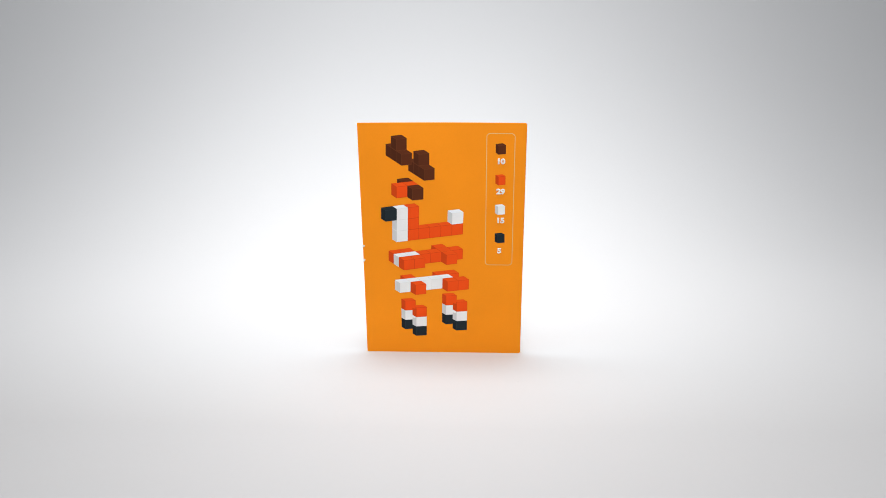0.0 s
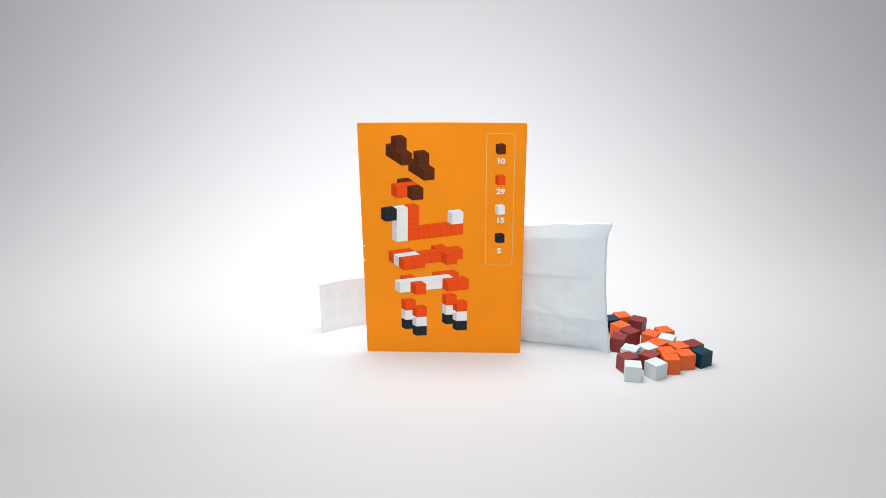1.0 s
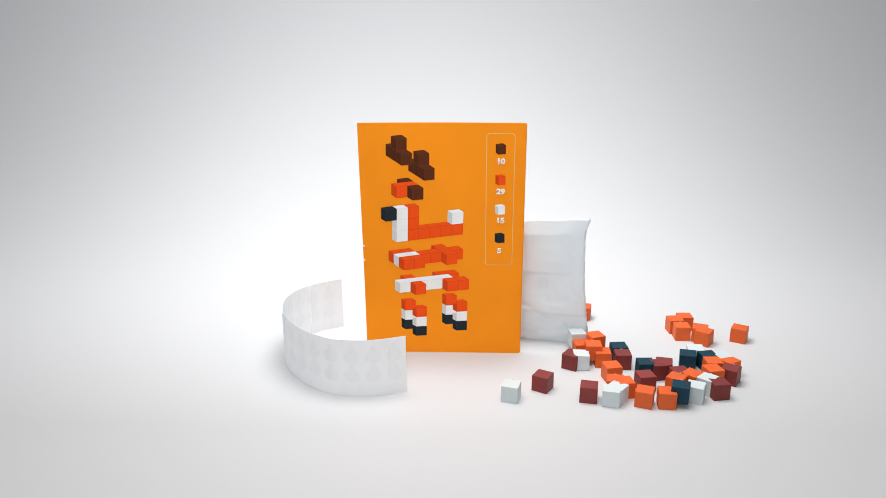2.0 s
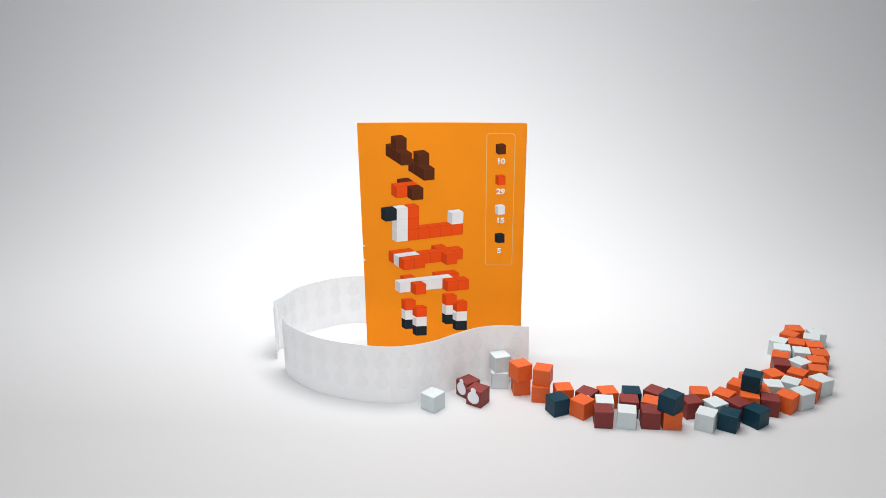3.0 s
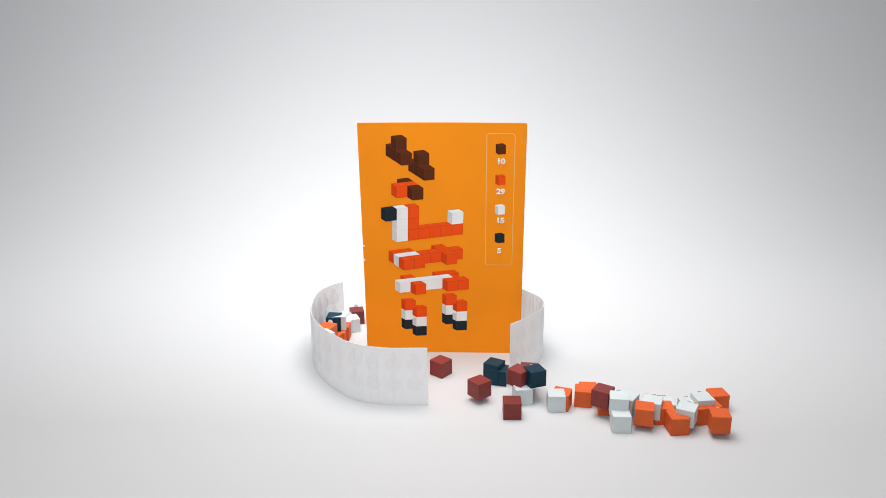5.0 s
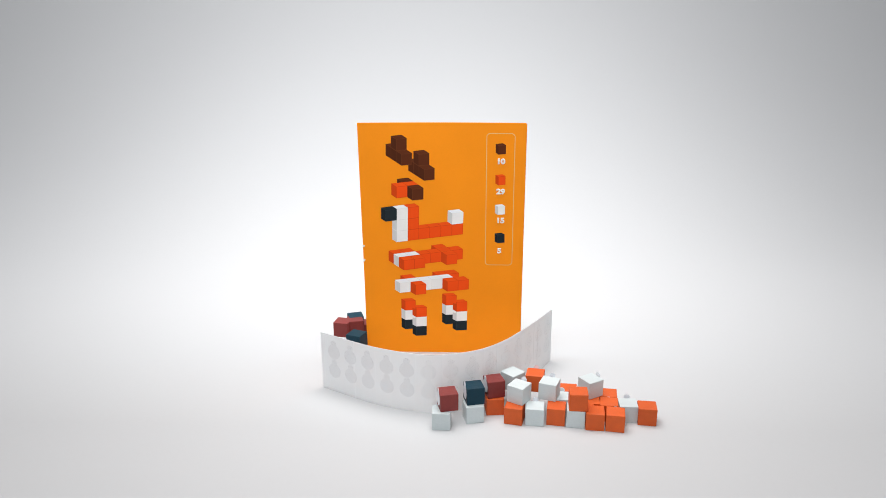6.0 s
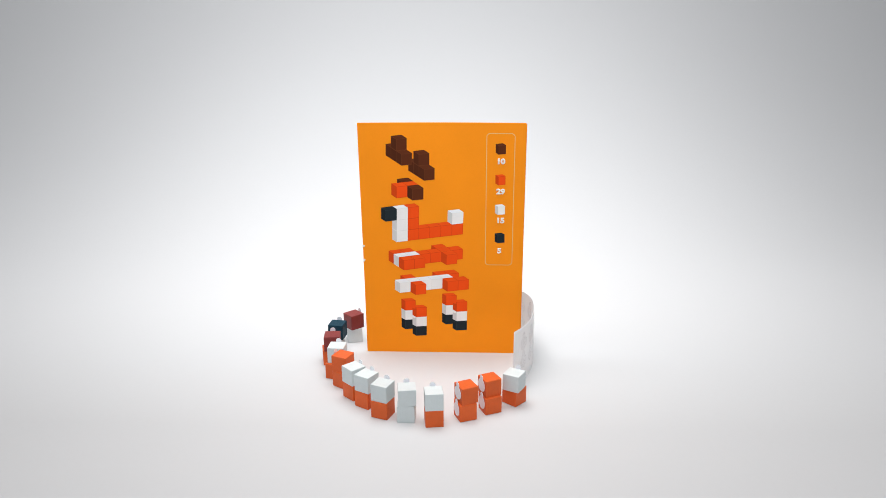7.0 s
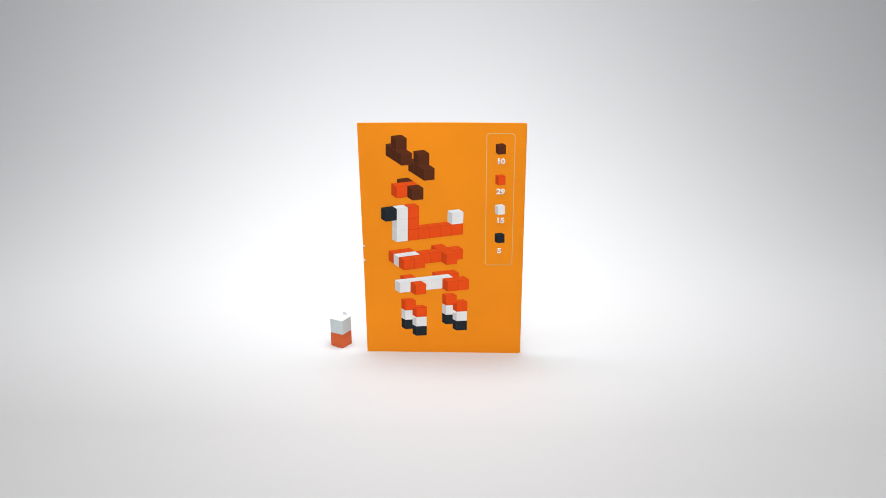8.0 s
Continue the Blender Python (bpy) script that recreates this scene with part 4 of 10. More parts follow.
    walk(wooden_cube('white',5.4),turns((0,0.0292,0.1470,0.000,160),(1.867,0.0292,0.1470,0.000,160),(2.2,0.0930,0.0570,0.000,140),(2.467,0.2310,0.0026,0.000,119),(2.733,0.2237,-0.0265,0.000,119),(3,0.2198,-0.0357,0.000,119),(3.5,0.1982,-0.0852,0.000,115),(3.733,0.1859,-0.0885,0.010,160),(4,0.1737,-0.0918,0.010,204),(4.5,0.1359,-0.0908,0.010,169),(5.8,0.0637,-0.0916,0.000,179),(6,0.0666,-0.0789,0.000,172),(6.2,0.0700,-0.0636,0.000,172),(6.5,0.0574,-0.0702,0.000,187),(6.8,0.0716,-0.0628,0.000,144),(7,0.0404,-0.0697,0.010,150),(7.2,0.0226,-0.0785,0.010,119),(7.5,-0.0256,-0.0823,0.010,175),(7.7,-0.0619,-0.0553,0.010,128),(8,-0.0692,0.0129,0.010,151)))
    walk(wooden_cube('white',5.4),turns((0,0.0409,0.1470,0.000,160),(1.9,0.0409,0.1470,0.000,160),(2.2,0.0978,0.0600,0.000,162),(2.467,0.2338,0.0191,0.000,164),(2.733,0.2302,-0.0107,0.000,164),(3,0.2276,-0.0203,0.000,164),(3.5,0.2073,-0.0800,0.000,125),(4,0.1813,-0.0942,0.000,190),(4.5,0.1574,-0.0983,0.000,169),(5.8,0.0742,-0.0865,0.010,144),(6,0.0593,-0.0800,0.010,157),(6.2,0.0566,-0.0846,0.010,156),(6.5,0.0368,-0.0727,0.010,119),(6.8,0.0005,-0.0877,0.010,184),(7,-0.0441,-0.0700,0.010,146),(7.2,-0.0661,-0.0320,0.010,193),(7.5,-0.0703,0.0056,0.010,161),(7.6,-0.0657,0.0363,0.010,161),(7.667,0.0409,0.1470,0.000,161),(8,0.0409,0.1470,0.000,161)))
    walk(wooden_cube('white',5.4),turns((0,-0.0410,0.1595,0.000,160),(1.9,-0.0410,0.1595,0.000,160),(2.233,0.1026,0.0510,0.000,160),(2.467,0.2225,0.0238,0.000,161),(2.733,0.2198,-0.0060,0.000,161),(3,0.2173,-0.0156,0.000,161),(3.5,0.1969,-0.0986,0.000,184),(4,0.1767,-0.1047,0.000,191),(4.5,0.1512,-0.1091,0.000,174),(5.8,0.0298,-0.0754,0.000,183),(6,0.0503,-0.0900,0.000,172),(6.2,0.0438,-0.0857,0.010,140),(6.5,0.0286,-0.0824,0.010,194),(6.8,-0.0123,-0.0902,0.010,172),(7,-0.0525,-0.0604,0.010,132),(7.2,-0.0670,-0.0182,0.010,190),(7.5,-0.0611,0.0237,0.010,198),(7.567,-0.0700,0.0320,0.010,198),(7.633,-0.0410,0.1595,0.000,198),(8,-0.0410,0.1595,0.000,198)))
    walk(wooden_cube('white',0),turns((0,-0.0293,0.1595,0.000,0),(1.933,-0.0293,0.1595,0.000,0),(2.267,0.0954,0.0540,0.000,-18),(2.467,0.2212,0.0355,0.000,-37),(2.733,0.2213,0.0056,0.000,-37),(3,0.2197,-0.0043,0.000,-37),(3.5,0.1096,-0.0803,0.000,8),(4,0.0913,-0.0641,0.000,-1),(4.5,0.0756,-0.0584,0.000,15),(5.8,0.0134,-0.0866,0.000,-5),(6,0.0163,-0.0869,0.000,12),(6.2,-0.0024,-0.0904,0.000,7),(6.5,-0.0350,-0.0813,0.000,25),(6.8,-0.0606,-0.0419,0.000,68),(7,-0.0610,0.0213,0.000,100),(7.067,-0.0700,0.0320,0.000,100),(7.133,-0.0293,0.1595,0.000,100),(8,-0.0293,0.1595,0.000,100)))
    walk(wooden_cube('white',5.4),turns((0,-0.0176,0.1595,0.000,160),(1.967,-0.0176,0.1595,0.000,160),(2.267,0.1002,0.0570,0.000,156),(2.467,0.2432,0.0404,0.000,153),(2.733,0.2444,0.0104,0.000,153),(3,0.2434,0.0005,0.000,153),(3.5,0.2099,-0.0619,0.000,134),(4,0.1921,-0.0738,0.000,188),(4.5,0.1665,-0.0827,0.000,193),(5.8,0.1072,-0.0871,0.000,171),(6,0.1020,-0.0872,0.000,176),(6.2,0.0814,-0.0854,0.010,171),(6.5,0.0577,-0.0684,0.010,193),(6.8,0.0250,-0.0803,0.010,123),(7,-0.0204,-0.0861,0.010,184),(7.2,-0.0519,-0.0678,0.010,133),(7.5,-0.0711,-0.0238,0.010,192),(7.7,-0.0572,0.0242,0.010,191),(7.8,-0.0700,0.0320,0.010,191),(7.867,-0.0176,0.1595,0.000,191),(8,-0.0176,0.1595,0.000,191)))
    walk(wooden_cube('white',5.4),turns((0,-0.0059,0.1595,0.000,160),(1.967,-0.0059,0.1595,0.000,160),(2.3,0.0930,0.0600,0.000,169),(2.467,0.2472,0.0525,0.000,178),(2.733,0.2507,0.0228,0.000,178),(3,0.2500,0.0080,0.000,178),(3.5,0.2267,-0.0612,0.000,161),(4,0.2018,-0.0825,0.000,191),(4.5,0.1771,-0.0896,0.000,204),(5.8,0.0943,-0.0803,0.010,130),(6,0.0828,-0.0775,0.010,121),(6.2,0.0583,-0.0613,0.010,153),(6.5,0.0461,-0.0638,0.010,142),(6.8,0.0133,-0.0855,0.010,195),(7,-0.0341,-0.0812,0.010,155),(7.2,-0.0592,-0.0543,0.010,133),(7.5,-0.0728,-0.0089,0.010,185),(7.633,-0.0674,0.0346,0.010,185),(7.7,-0.0059,0.1595,0.000,185),(8,-0.0059,0.1595,0.000,185)))
    walk(wooden_cube('maroon',4.45),turns((0,0.0175,0.0720,0.000,160),(0.567,0.0175,0.0720,0.000,160),(0.633,0.1002,0.0600,0.000,160),(0.7,0.1178,0.0006,0.000,160),(1,0.1155,-0.0275,0.000,202),(1.5,0.0795,-0.0611,0.000,183),(1.7,0.0815,-0.0630,0.000,176),(2.1,0.0855,-0.0667,0.000,163),(2.733,0.0919,-0.0727,0.000,141),(3,0.0819,-0.0730,0.000,141),(3.5,0.0642,-0.0576,0.000,148),(4,0.0451,-0.0501,0.000,139),(4.267,0.0415,-0.0556,0.000,50),(4.5,0.0378,-0.0612,0.000,-39),(5.033,-0.0746,-0.0120,0.000,-39),(5.3,-0.0674,0.0346,0.000,-39),(5.467,0.0175,0.0720,0.000,-39),(8,0.0175,0.0720,0.000,-39)))
    walk(wooden_cube('maroon',0),turns((0,0.0292,0.0720,0.000,0),(0.567,0.0292,0.0720,0.000,0),(0.633,0.0930,0.0510,0.000,16),(0.7,0.1252,0.0105,0.000,32),(1,0.1299,-0.0248,0.000,45),(1.5,0.1254,-0.0331,0.000,19),(1.7,0.1235,-0.0409,0.000,15),(2.1,0.1198,-0.0566,0.000,6),(2.733,0.1138,-0.0813,0.000,-8),(3,0.1039,-0.0822,0.000,-8),(3.5,0.0804,-0.0760,0.000,-18),(4,0.0611,-0.0639,0.000,-21),(4.5,0.0484,-0.0566,0.000,-42),(5.8,-0.0702,0.0063,0.000,-20),(6,-0.0670,0.0074,0.010,-12),(6.2,-0.0673,0.0102,0.000,-14),(6.4,-0.0691,0.0329,0.000,-14),(6.467,0.0292,0.0720,0.000,-14),(8,0.0292,0.0720,0.000,-14)))
    walk(wooden_cube('maroon',5.95),turns((0,-0.0293,0.0970,0.000,160),(0.8,-0.0293,0.0970,0.000,160),(0.9,0.1002,0.0510,0.000,138),(1,0.1621,-0.0087,0.000,116),(1.5,0.1635,-0.0236,0.000,133),(1.7,0.1679,-0.0319,0.000,138),(2.1,0.1767,-0.0485,0.000,147),(2.733,0.1907,-0.0748,0.000,161),(3,0.1833,-0.0815,0.000,161),(3.5,0.1765,-0.0831,0.010,185),(4,0.1516,-0.0895,0.010,179),(4.5,0.1184,-0.0814,0.010,145),(5.8,0.0416,-0.0862,0.000,172),(5.9,0.0350,-0.0815,0.010,228),(6,0.0284,-0.0767,0.010,285),(6.2,0.0121,-0.0886,0.010,282),(6.5,-0.0096,-0.0913,0.010,274),(6.8,-0.0471,-0.0639,0.010,229),(7,-0.0710,-0.0148,0.010,183),(7.2,-0.0563,0.0254,0.010,142),(7.3,-0.0700,0.0320,0.010,142),(7.367,-0.0293,0.0970,0.000,142),(8,-0.0293,0.0970,0.000,142)))
    walk(wooden_cube('maroon',2.8),turns((0,-0.0176,0.0970,0.000,160),(0.833,-0.0176,0.0970,0.000,160),(0.933,0.0930,0.0540,0.000,158),(1,0.1164,0.0025,0.000,156),(1.5,0.0811,-0.0434,0.000,185),(2.133,0.0554,-0.0555,0.000,256),(2.733,0.0298,-0.0676,0.000,326),(3,0.0198,-0.0686,0.000,326),(3.5,-0.0011,-0.0821,0.000,313),(3.733,-0.0156,-0.0733,0.000,229),(4,-0.0301,-0.0645,0.000,145),(4.5,-0.0444,-0.0386,0.000,186),(4.667,-0.0763,-0.0120,0.000,186),(4.933,-0.0657,0.0363,0.000,186),(5.133,-0.0176,0.0970,0.000,186),(8,-0.0176,0.0970,0.000,186)))
    walk(wooden_cube('maroon',0),turns((0,-0.0059,0.0970,0.000,0),(0.833,-0.0059,0.0970,0.000,0),(0.933,0.0978,0.0570,0.000,16),(1,0.1261,0.0122,0.000,32),(1.5,0.1394,-0.0256,0.000,9),(1.7,0.1407,-0.0343,0.000,9),(2.1,0.1434,-0.0518,0.000,10),(2.733,0.1477,-0.0795,0.000,12),(3,0.1385,-0.0834,0.000,12),(3.5,0.1112,-0.0906,0.000,14),(4,0.0939,-0.0802,0.000,-24),(4.5,0.0796,-0.0717,0.000,-35),(5.8,-0.0593,-0.0148,0.010,-78),(6.2,-0.0588,0.0257,0.010,-74),(6.3,-0.0700,0.0320,0.010,-74),(6.367,-0.0059,0.0970,0.000,-74),(8,-0.0059,0.0970,0.000,-74)))
    walk(wooden_cube('maroon',0),turns((0,0.0058,0.0970,0.000,0),(0.833,0.0058,0.0970,0.000,0),(0.933,0.1026,0.0600,0.000,-16),(1,0.1360,0.0323,0.000,-33),(1.5,0.1537,-0.0506,0.000,-5),(1.7,0.1567,-0.0555,0.000,1),(2.1,0.1626,-0.0653,0.000,12),(2.733,0.1720,-0.0809,0.000,29),(3,0.1637,-0.0864,0.000,29),(3.5,0.1493,-0.1052,0.000,43),(4,0.1328,-0.1055,0.000,4),(4.5,0.1096,-0.0986,0.000,-10),(5.8,-0.0539,0.0017,0.000,17),(6,-0.0529,0.0283,0.000,-1),(6.2,-0.0747,0.0212,0.000,13),(6.333,-0.0657,0.0363,0.000,13),(6.4,0.0058,0.0970,0.000,13),(8,0.0058,0.0970,0.000,13)))
    walk(wooden_cube('maroon',5.75),turns((0,0.0409,0.1095,0.000,160),(1.167,0.0409,0.1095,0.000,160),(1.333,0.1002,0.0510,0.000,171),(1.5,0.1407,-0.0141,0.000,183),(1.7,0.1391,-0.0230,0.000,176),(2.1,0.1358,-0.0409,0.000,161),(2.733,0.1306,-0.0692,0.000,137),(3,0.1210,-0.0720,0.000,137),(3.5,0.0986,-0.0750,0.000,126),(4,0.0808,-0.0617,0.000,160),(4.5,0.0637,-0.0486,0.000,171),(5.133,0.0390,-0.0676,0.010,247),(5.8,0.0143,-0.0866,0.010,322),(6,0.0021,-0.0914,0.010,282),(6.2,-0.0162,-0.0905,0.010,266),(6.5,-0.0350,-0.0809,0.010,215),(6.667,-0.0478,-0.0596,0.010,203),(6.8,-0.0607,-0.0383,0.010,190),(7,-0.0612,0.0202,0.010,130),(7.067,-0.0700,0.0320,0.010,130),(7.133,0.0409,0.1095,0.000,130),(8,0.0409,0.1095,0.000,130)))
    walk(wooden_cube('maroon',0),turns((0,-0.0410,0.1220,0.000,0),(1.167,-0.0410,0.1220,0.000,0),(1.333,0.0930,0.0540,0.000,10),(1.5,0.1405,-0.0029,0.000,19),(1.7,0.1376,-0.0175,0.000,15),(2.1,0.1318,-0.0466,0.000,6),(2.733,0.1227,-0.0927,0.000,-7),(3,0.1128,-0.0943,0.000,-7),(3.5,0.0868,-0.0945,0.000,3),(4,0.0722,-0.0836,0.000,8),(4.5,0.0571,-0.0728,0.000,-27),(5.067,-0.0729,-0.0120,0.000,-2),(5.3,-0.0691,0.0329,0.000,-27),(5.5,-0.0410,0.1220,0.000,-27),(8,-0.0410,0.1220,0.000,-27)))
    walk(wooden_cube('maroon',2.8),turns((0,-0.0293,0.1220,0.000,160),(1.2,-0.0293,0.1220,0.000,160),(1.367,0.0978,0.0570,0.000,176),(1.5,0.1124,0.0045,0.000,192),(2.133,0.0684,-0.0264,0.000,251),(2.733,0.0244,-0.0574,0.000,310),(3,0.0144,-0.0584,0.000,310),(3.5,-0.0126,-0.0743,0.000,289),(3.733,-0.0223,-0.0772,0.000,225),(4,-0.0320,-0.0800,0.000,160),(4.5,-0.0480,-0.0513,0.000,191),(4.7,-0.0746,-0.0120,0.000,191),(4.967,-0.0674,0.0346,0.000,191),(5.167,-0.0293,0.1220,0.000,191),(8,-0.0293,0.1220,0.000,191)))
    walk(wooden_cube('maroon',4.45),turns((0,-0.0176,0.1220,0.000,160),(1.2,-0.0176,0.1220,0.000,160),(1.367,0.1026,0.0600,0.000,170),(1.5,0.1251,0.0216,0.000,179),(1.7,0.1206,0.0031,0.000,178),(2.1,0.1116,-0.0340,0.000,177),(2.733,0.0974,-0.0927,0.000,175),(3,0.0874,-0.0930,0.000,175),(3.5,0.0646,-0.0800,0.000,147),(4,0.0489,-0.0616,0.000,159),(4.267,0.0336,-0.0705,0.000,241),(4.5,0.0183,-0.0794,0.000,323),(4.967,-0.0737,-0.0120,0.000,323),(5.233,-0.0683,0.0337,0.000,323),(5.4,-0.0176,0.1220,0.000,323),(8,-0.0176,0.1220,0.000,323)))
    walk(wooden_cube('maroon',0),turns((0,0.0058,0.1595,0.000,0),(2,0.0058,0.1595,0.000,0),(2.333,0.0978,0.0510,0.000,-6),(2.467,0.2205,0.0004,0.000,-13),(2.733,0.2121,-0.0284,0.000,-13),(3,0.2078,-0.0374,0.000,-13),(4,0.1150,-0.0889,0.000,2),(4.5,0.0952,-0.0784,0.010,6),(5.8,-0.0473,-0.0198,0.000,-34),(6.2,-0.0716,-0.0006,0.000,4),(6.5,-0.0488,0.0291,0.000,-1),(6.6,-0.0700,0.0320,0.000,-1),(6.667,0.0058,0.1595,0.000,-1),(8,0.0058,0.1595,0.000,-1)))
    walk(wooden_cube('navy',3.95),turns((0,0.0409,0.0720,0.000,160),(0.6,0.0409,0.0720,0.000,160),(0.633,0.0978,0.0540,0.000,166),(0.7,0.1390,0.0199,0.000,171),(1,0.1640,-0.0202,0.000,122),(1.5,0.1377,-0.0581,0.000,177),(1.7,0.1369,-0.0638,0.000,170),(2.1,0.1353,-0.0753,0.005,156),(2.733,0.1327,-0.0934,0.010,134),(3,0.1230,-0.0958,0.010,134),(3.5,0.0770,-0.0710,0.010,156),(3.733,0.0525,-0.0660,0.010,220),(4,0.0280,-0.0609,0.010,284),(4.267,0.0060,-0.0649,0.010,230),(4.5,-0.0160,-0.0689,0.010,175),(4.833,-0.0763,-0.0120,0.010,175),(5.1,-0.0657,0.0363,0.010,175),(5.3,0.0409,0.0720,0.000,175),(8,0.0409,0.0720,0.000,175)))
    walk(wooden_cube('navy',0),turns((0,0.0175,0.0970,0.000,0),(0.867,0.0175,0.0970,0.000,0),(0.933,0.0954,0.0510,0.000,9),(1,0.1176,0.0342,0.000,19),(1.5,0.1303,-0.0122,0.000,3),(1.7,0.1282,-0.0217,0.000,2),(2.1,0.1241,-0.0408,0.000,-1),(2.733,0.1175,-0.0709,0.000,-5),(3,0.1076,-0.0722,0.000,-5),(3.5,0.0871,-0.0659,0.000,-5),(4,0.0695,-0.0544,0.000,-19),(4.5,0.0531,-0.0454,0.000,-31),(5.8,-0.0353,-0.0270,0.010,-28),(6,-0.0556,-0.0133,0.010,-24),(6.2,-0.0620,0.0102,0.010,-56),(6.367,-0.0674,0.0346,0.010,-56),(6.433,0.0175,0.0970,0.000,-56),(8,0.0175,0.0970,0.000,-56)))
    walk(wooden_cube('navy',0),turns((0,-0.0059,0.1220,0.000,0),(1.233,-0.0059,0.1220,0.000,0),(1.4,0.0954,0.0510,0.000,-4),(1.5,0.1590,0.0132,0.000,-8),(1.7,0.1623,-0.0033,0.000,-1),(2.1,0.1689,-0.0362,0.000,13),(2.733,0.1793,-0.0883,0.000,36),(3,0.1711,-0.0939,0.000,36),(3.5,0.1238,-0.0992,0.000,22),(4,0.1089,-0.0985,0.000,-3),(4.5,0.0906,-0.0900,0.000,-11),(5.133,-0.0737,-0.0120,0.000,14),(5.367,-0.0683,0.0337,0.000,-11),(5.567,-0.0059,0.1220,0.000,-11),(8,-0.0059,0.1220,0.000,-11)))
    walk(wooden_cube('navy',0),turns((0,0.0058,0.1220,0.000,0),(1.233,0.0058,0.1220,0.000,0),(1.4,0.1002,0.0540,0.000,-1),(1.5,0.1489,0.0199,0.000,-3),(1.7,0.1513,0.0016,0.000,-8),(2.1,0.1562,-0.0351,0.000,-18),(2.733,0.1639,-0.0932,0.000,-33),(3,0.1550,-0.0978,0.000,-33),(3.5,0.1361,-0.1021,0.000,7),(4,0.1214,-0.1011,0.000,-8),(4.5,0.1006,-0.0919,0.000,-14),(5.8,-0.0585,0.0239,0.000,-10),(6,-0.0596,0.0172,0.010,15),(6.067,-0.0700,0.0320,0.010,15),(6.133,0.0058,0.1220,0.000,15),(8,0.0058,0.1220,0.000,15)))
    walk(wooden_cube('navy',0),turns((0,0.0175,0.1220,0.000,0),(1.267,0.0175,0.1220,0.000,0),(1.433,0.0930,0.0570,0.000,-6),(1.5,0.1413,0.0291,0.000,-12),(1.7,0.1304,0.0116,0.000,-6),(2.1,0.1086,-0.0234,0.000,6),(2.733,0.0742,-0.0788,0.000,24),(3,0.0642,-0.0798,0.000,24),(3.5,0.0495,-0.0601,0.000,-3),(4,0.0178,-0.0708,0.000,-5),(4.5,-0.0038,-0.0718,0.000,-6),(4.9,-0.0729,-0.0120,0.000,19),(5.133,-0.0691,0.0329,0.000,-6),(5.333,0.0175,0.1220,0.000,-6),(8,0.0175,0.1220,0.000,-6)))
    walk(wooden_cube('navy',5.75),turns((0,-0.0410,0.1345,0.000,160),(1.9,-0.0410,0.1345,0.000,160),(2.133,0.1026,0.0540,0.000,154),(2.2,0.2141,-0.0147,0.000,149),(2.467,0.2019,-0.0420,0.000,149),(2.733,0.1833,-0.0654,0.010,149),(3,0.1758,-0.0721,0.010,149),(3.5,0.1331,-0.0828,0.010,161),(4,0.1021,-0.0773,0.010,155),(4.5,0.0698,-0.0573,0.010,154),(5.133,0.0502,-0.0668,0.010,219),(5.8,0.0306,-0.0764,0.010,283),(6,0.0168,-0.0844,0.010,281),(6.2,-0.0029,-0.0888,0.010,285),(6.333,-0.0132,-0.0897,0.010,239),(6.5,-0.0235,-0.0903,0.010,193),(6.8,-0.0576,-0.0519,0.010,199),(6.9,-0.0638,-0.0242,0.010,185),(7,-0.0701,0.0035,0.010,170),(7.1,-0.0657,0.0363,0.010,170),(7.167,-0.0410,0.1345,0.000,170),(8,-0.0410,0.1345,0.000,170)))
    walk(strip_segment(strips[0],0),turns((0,0.0415,0.0300,0.000,180),(0.7,0.0415,0.0300,0.000,180),(0.8,-0.0001,0.0311,0.000,132),(0.9,-0.0418,0.0323,0.000,84),(1,-0.0834,0.0334,0.000,36),(1.167,-0.0812,0.0075,0.000,75),(1.333,-0.0790,-0.0184,0.000,114),(1.5,-0.0767,-0.0444,0.000,153),(1.6,-0.0608,-0.0417,0.000,176),(1.7,-0.0449,-0.0391,0.000,199),(1.9,-0.0310,-0.0484,0.000,200),(2.1,-0.0170,-0.0577,0.000,201),(2.3,-0.0019,-0.0507,0.000,206),(2.5,0.0132,-0.0437,0.000,212),(2.733,0.0311,-0.0431,0.000,193),(3,0.0490,-0.0411,0.000,171),(3.133,0.0635,-0.0380,0.000,184),(3.3,0.0780,-0.0334,0.000,194),(3.4,0.0836,-0.0331,0.000,196),(3.5,0.0893,-0.0329,0.000,198),(3.733,0.0797,0.0005,0.000,264),(4,0.0702,0.0338,0.000,329),(4.267,0.0647,0.0358,0.000,336),(4.5,0.0591,0.0379,0.000,342),(4.733,0.0432,0.0404,0.000,286),(4.967,0.0272,0.0430,0.000,230),(5.2,0.0113,0.0455,0.000,174),(5.333,0.0214,0.0404,0.000,176),(5.467,0.0314,0.0352,0.000,178),(5.6,0.0415,0.0300,0.000,180),(8,0.0415,0.0300,0.000,180)))
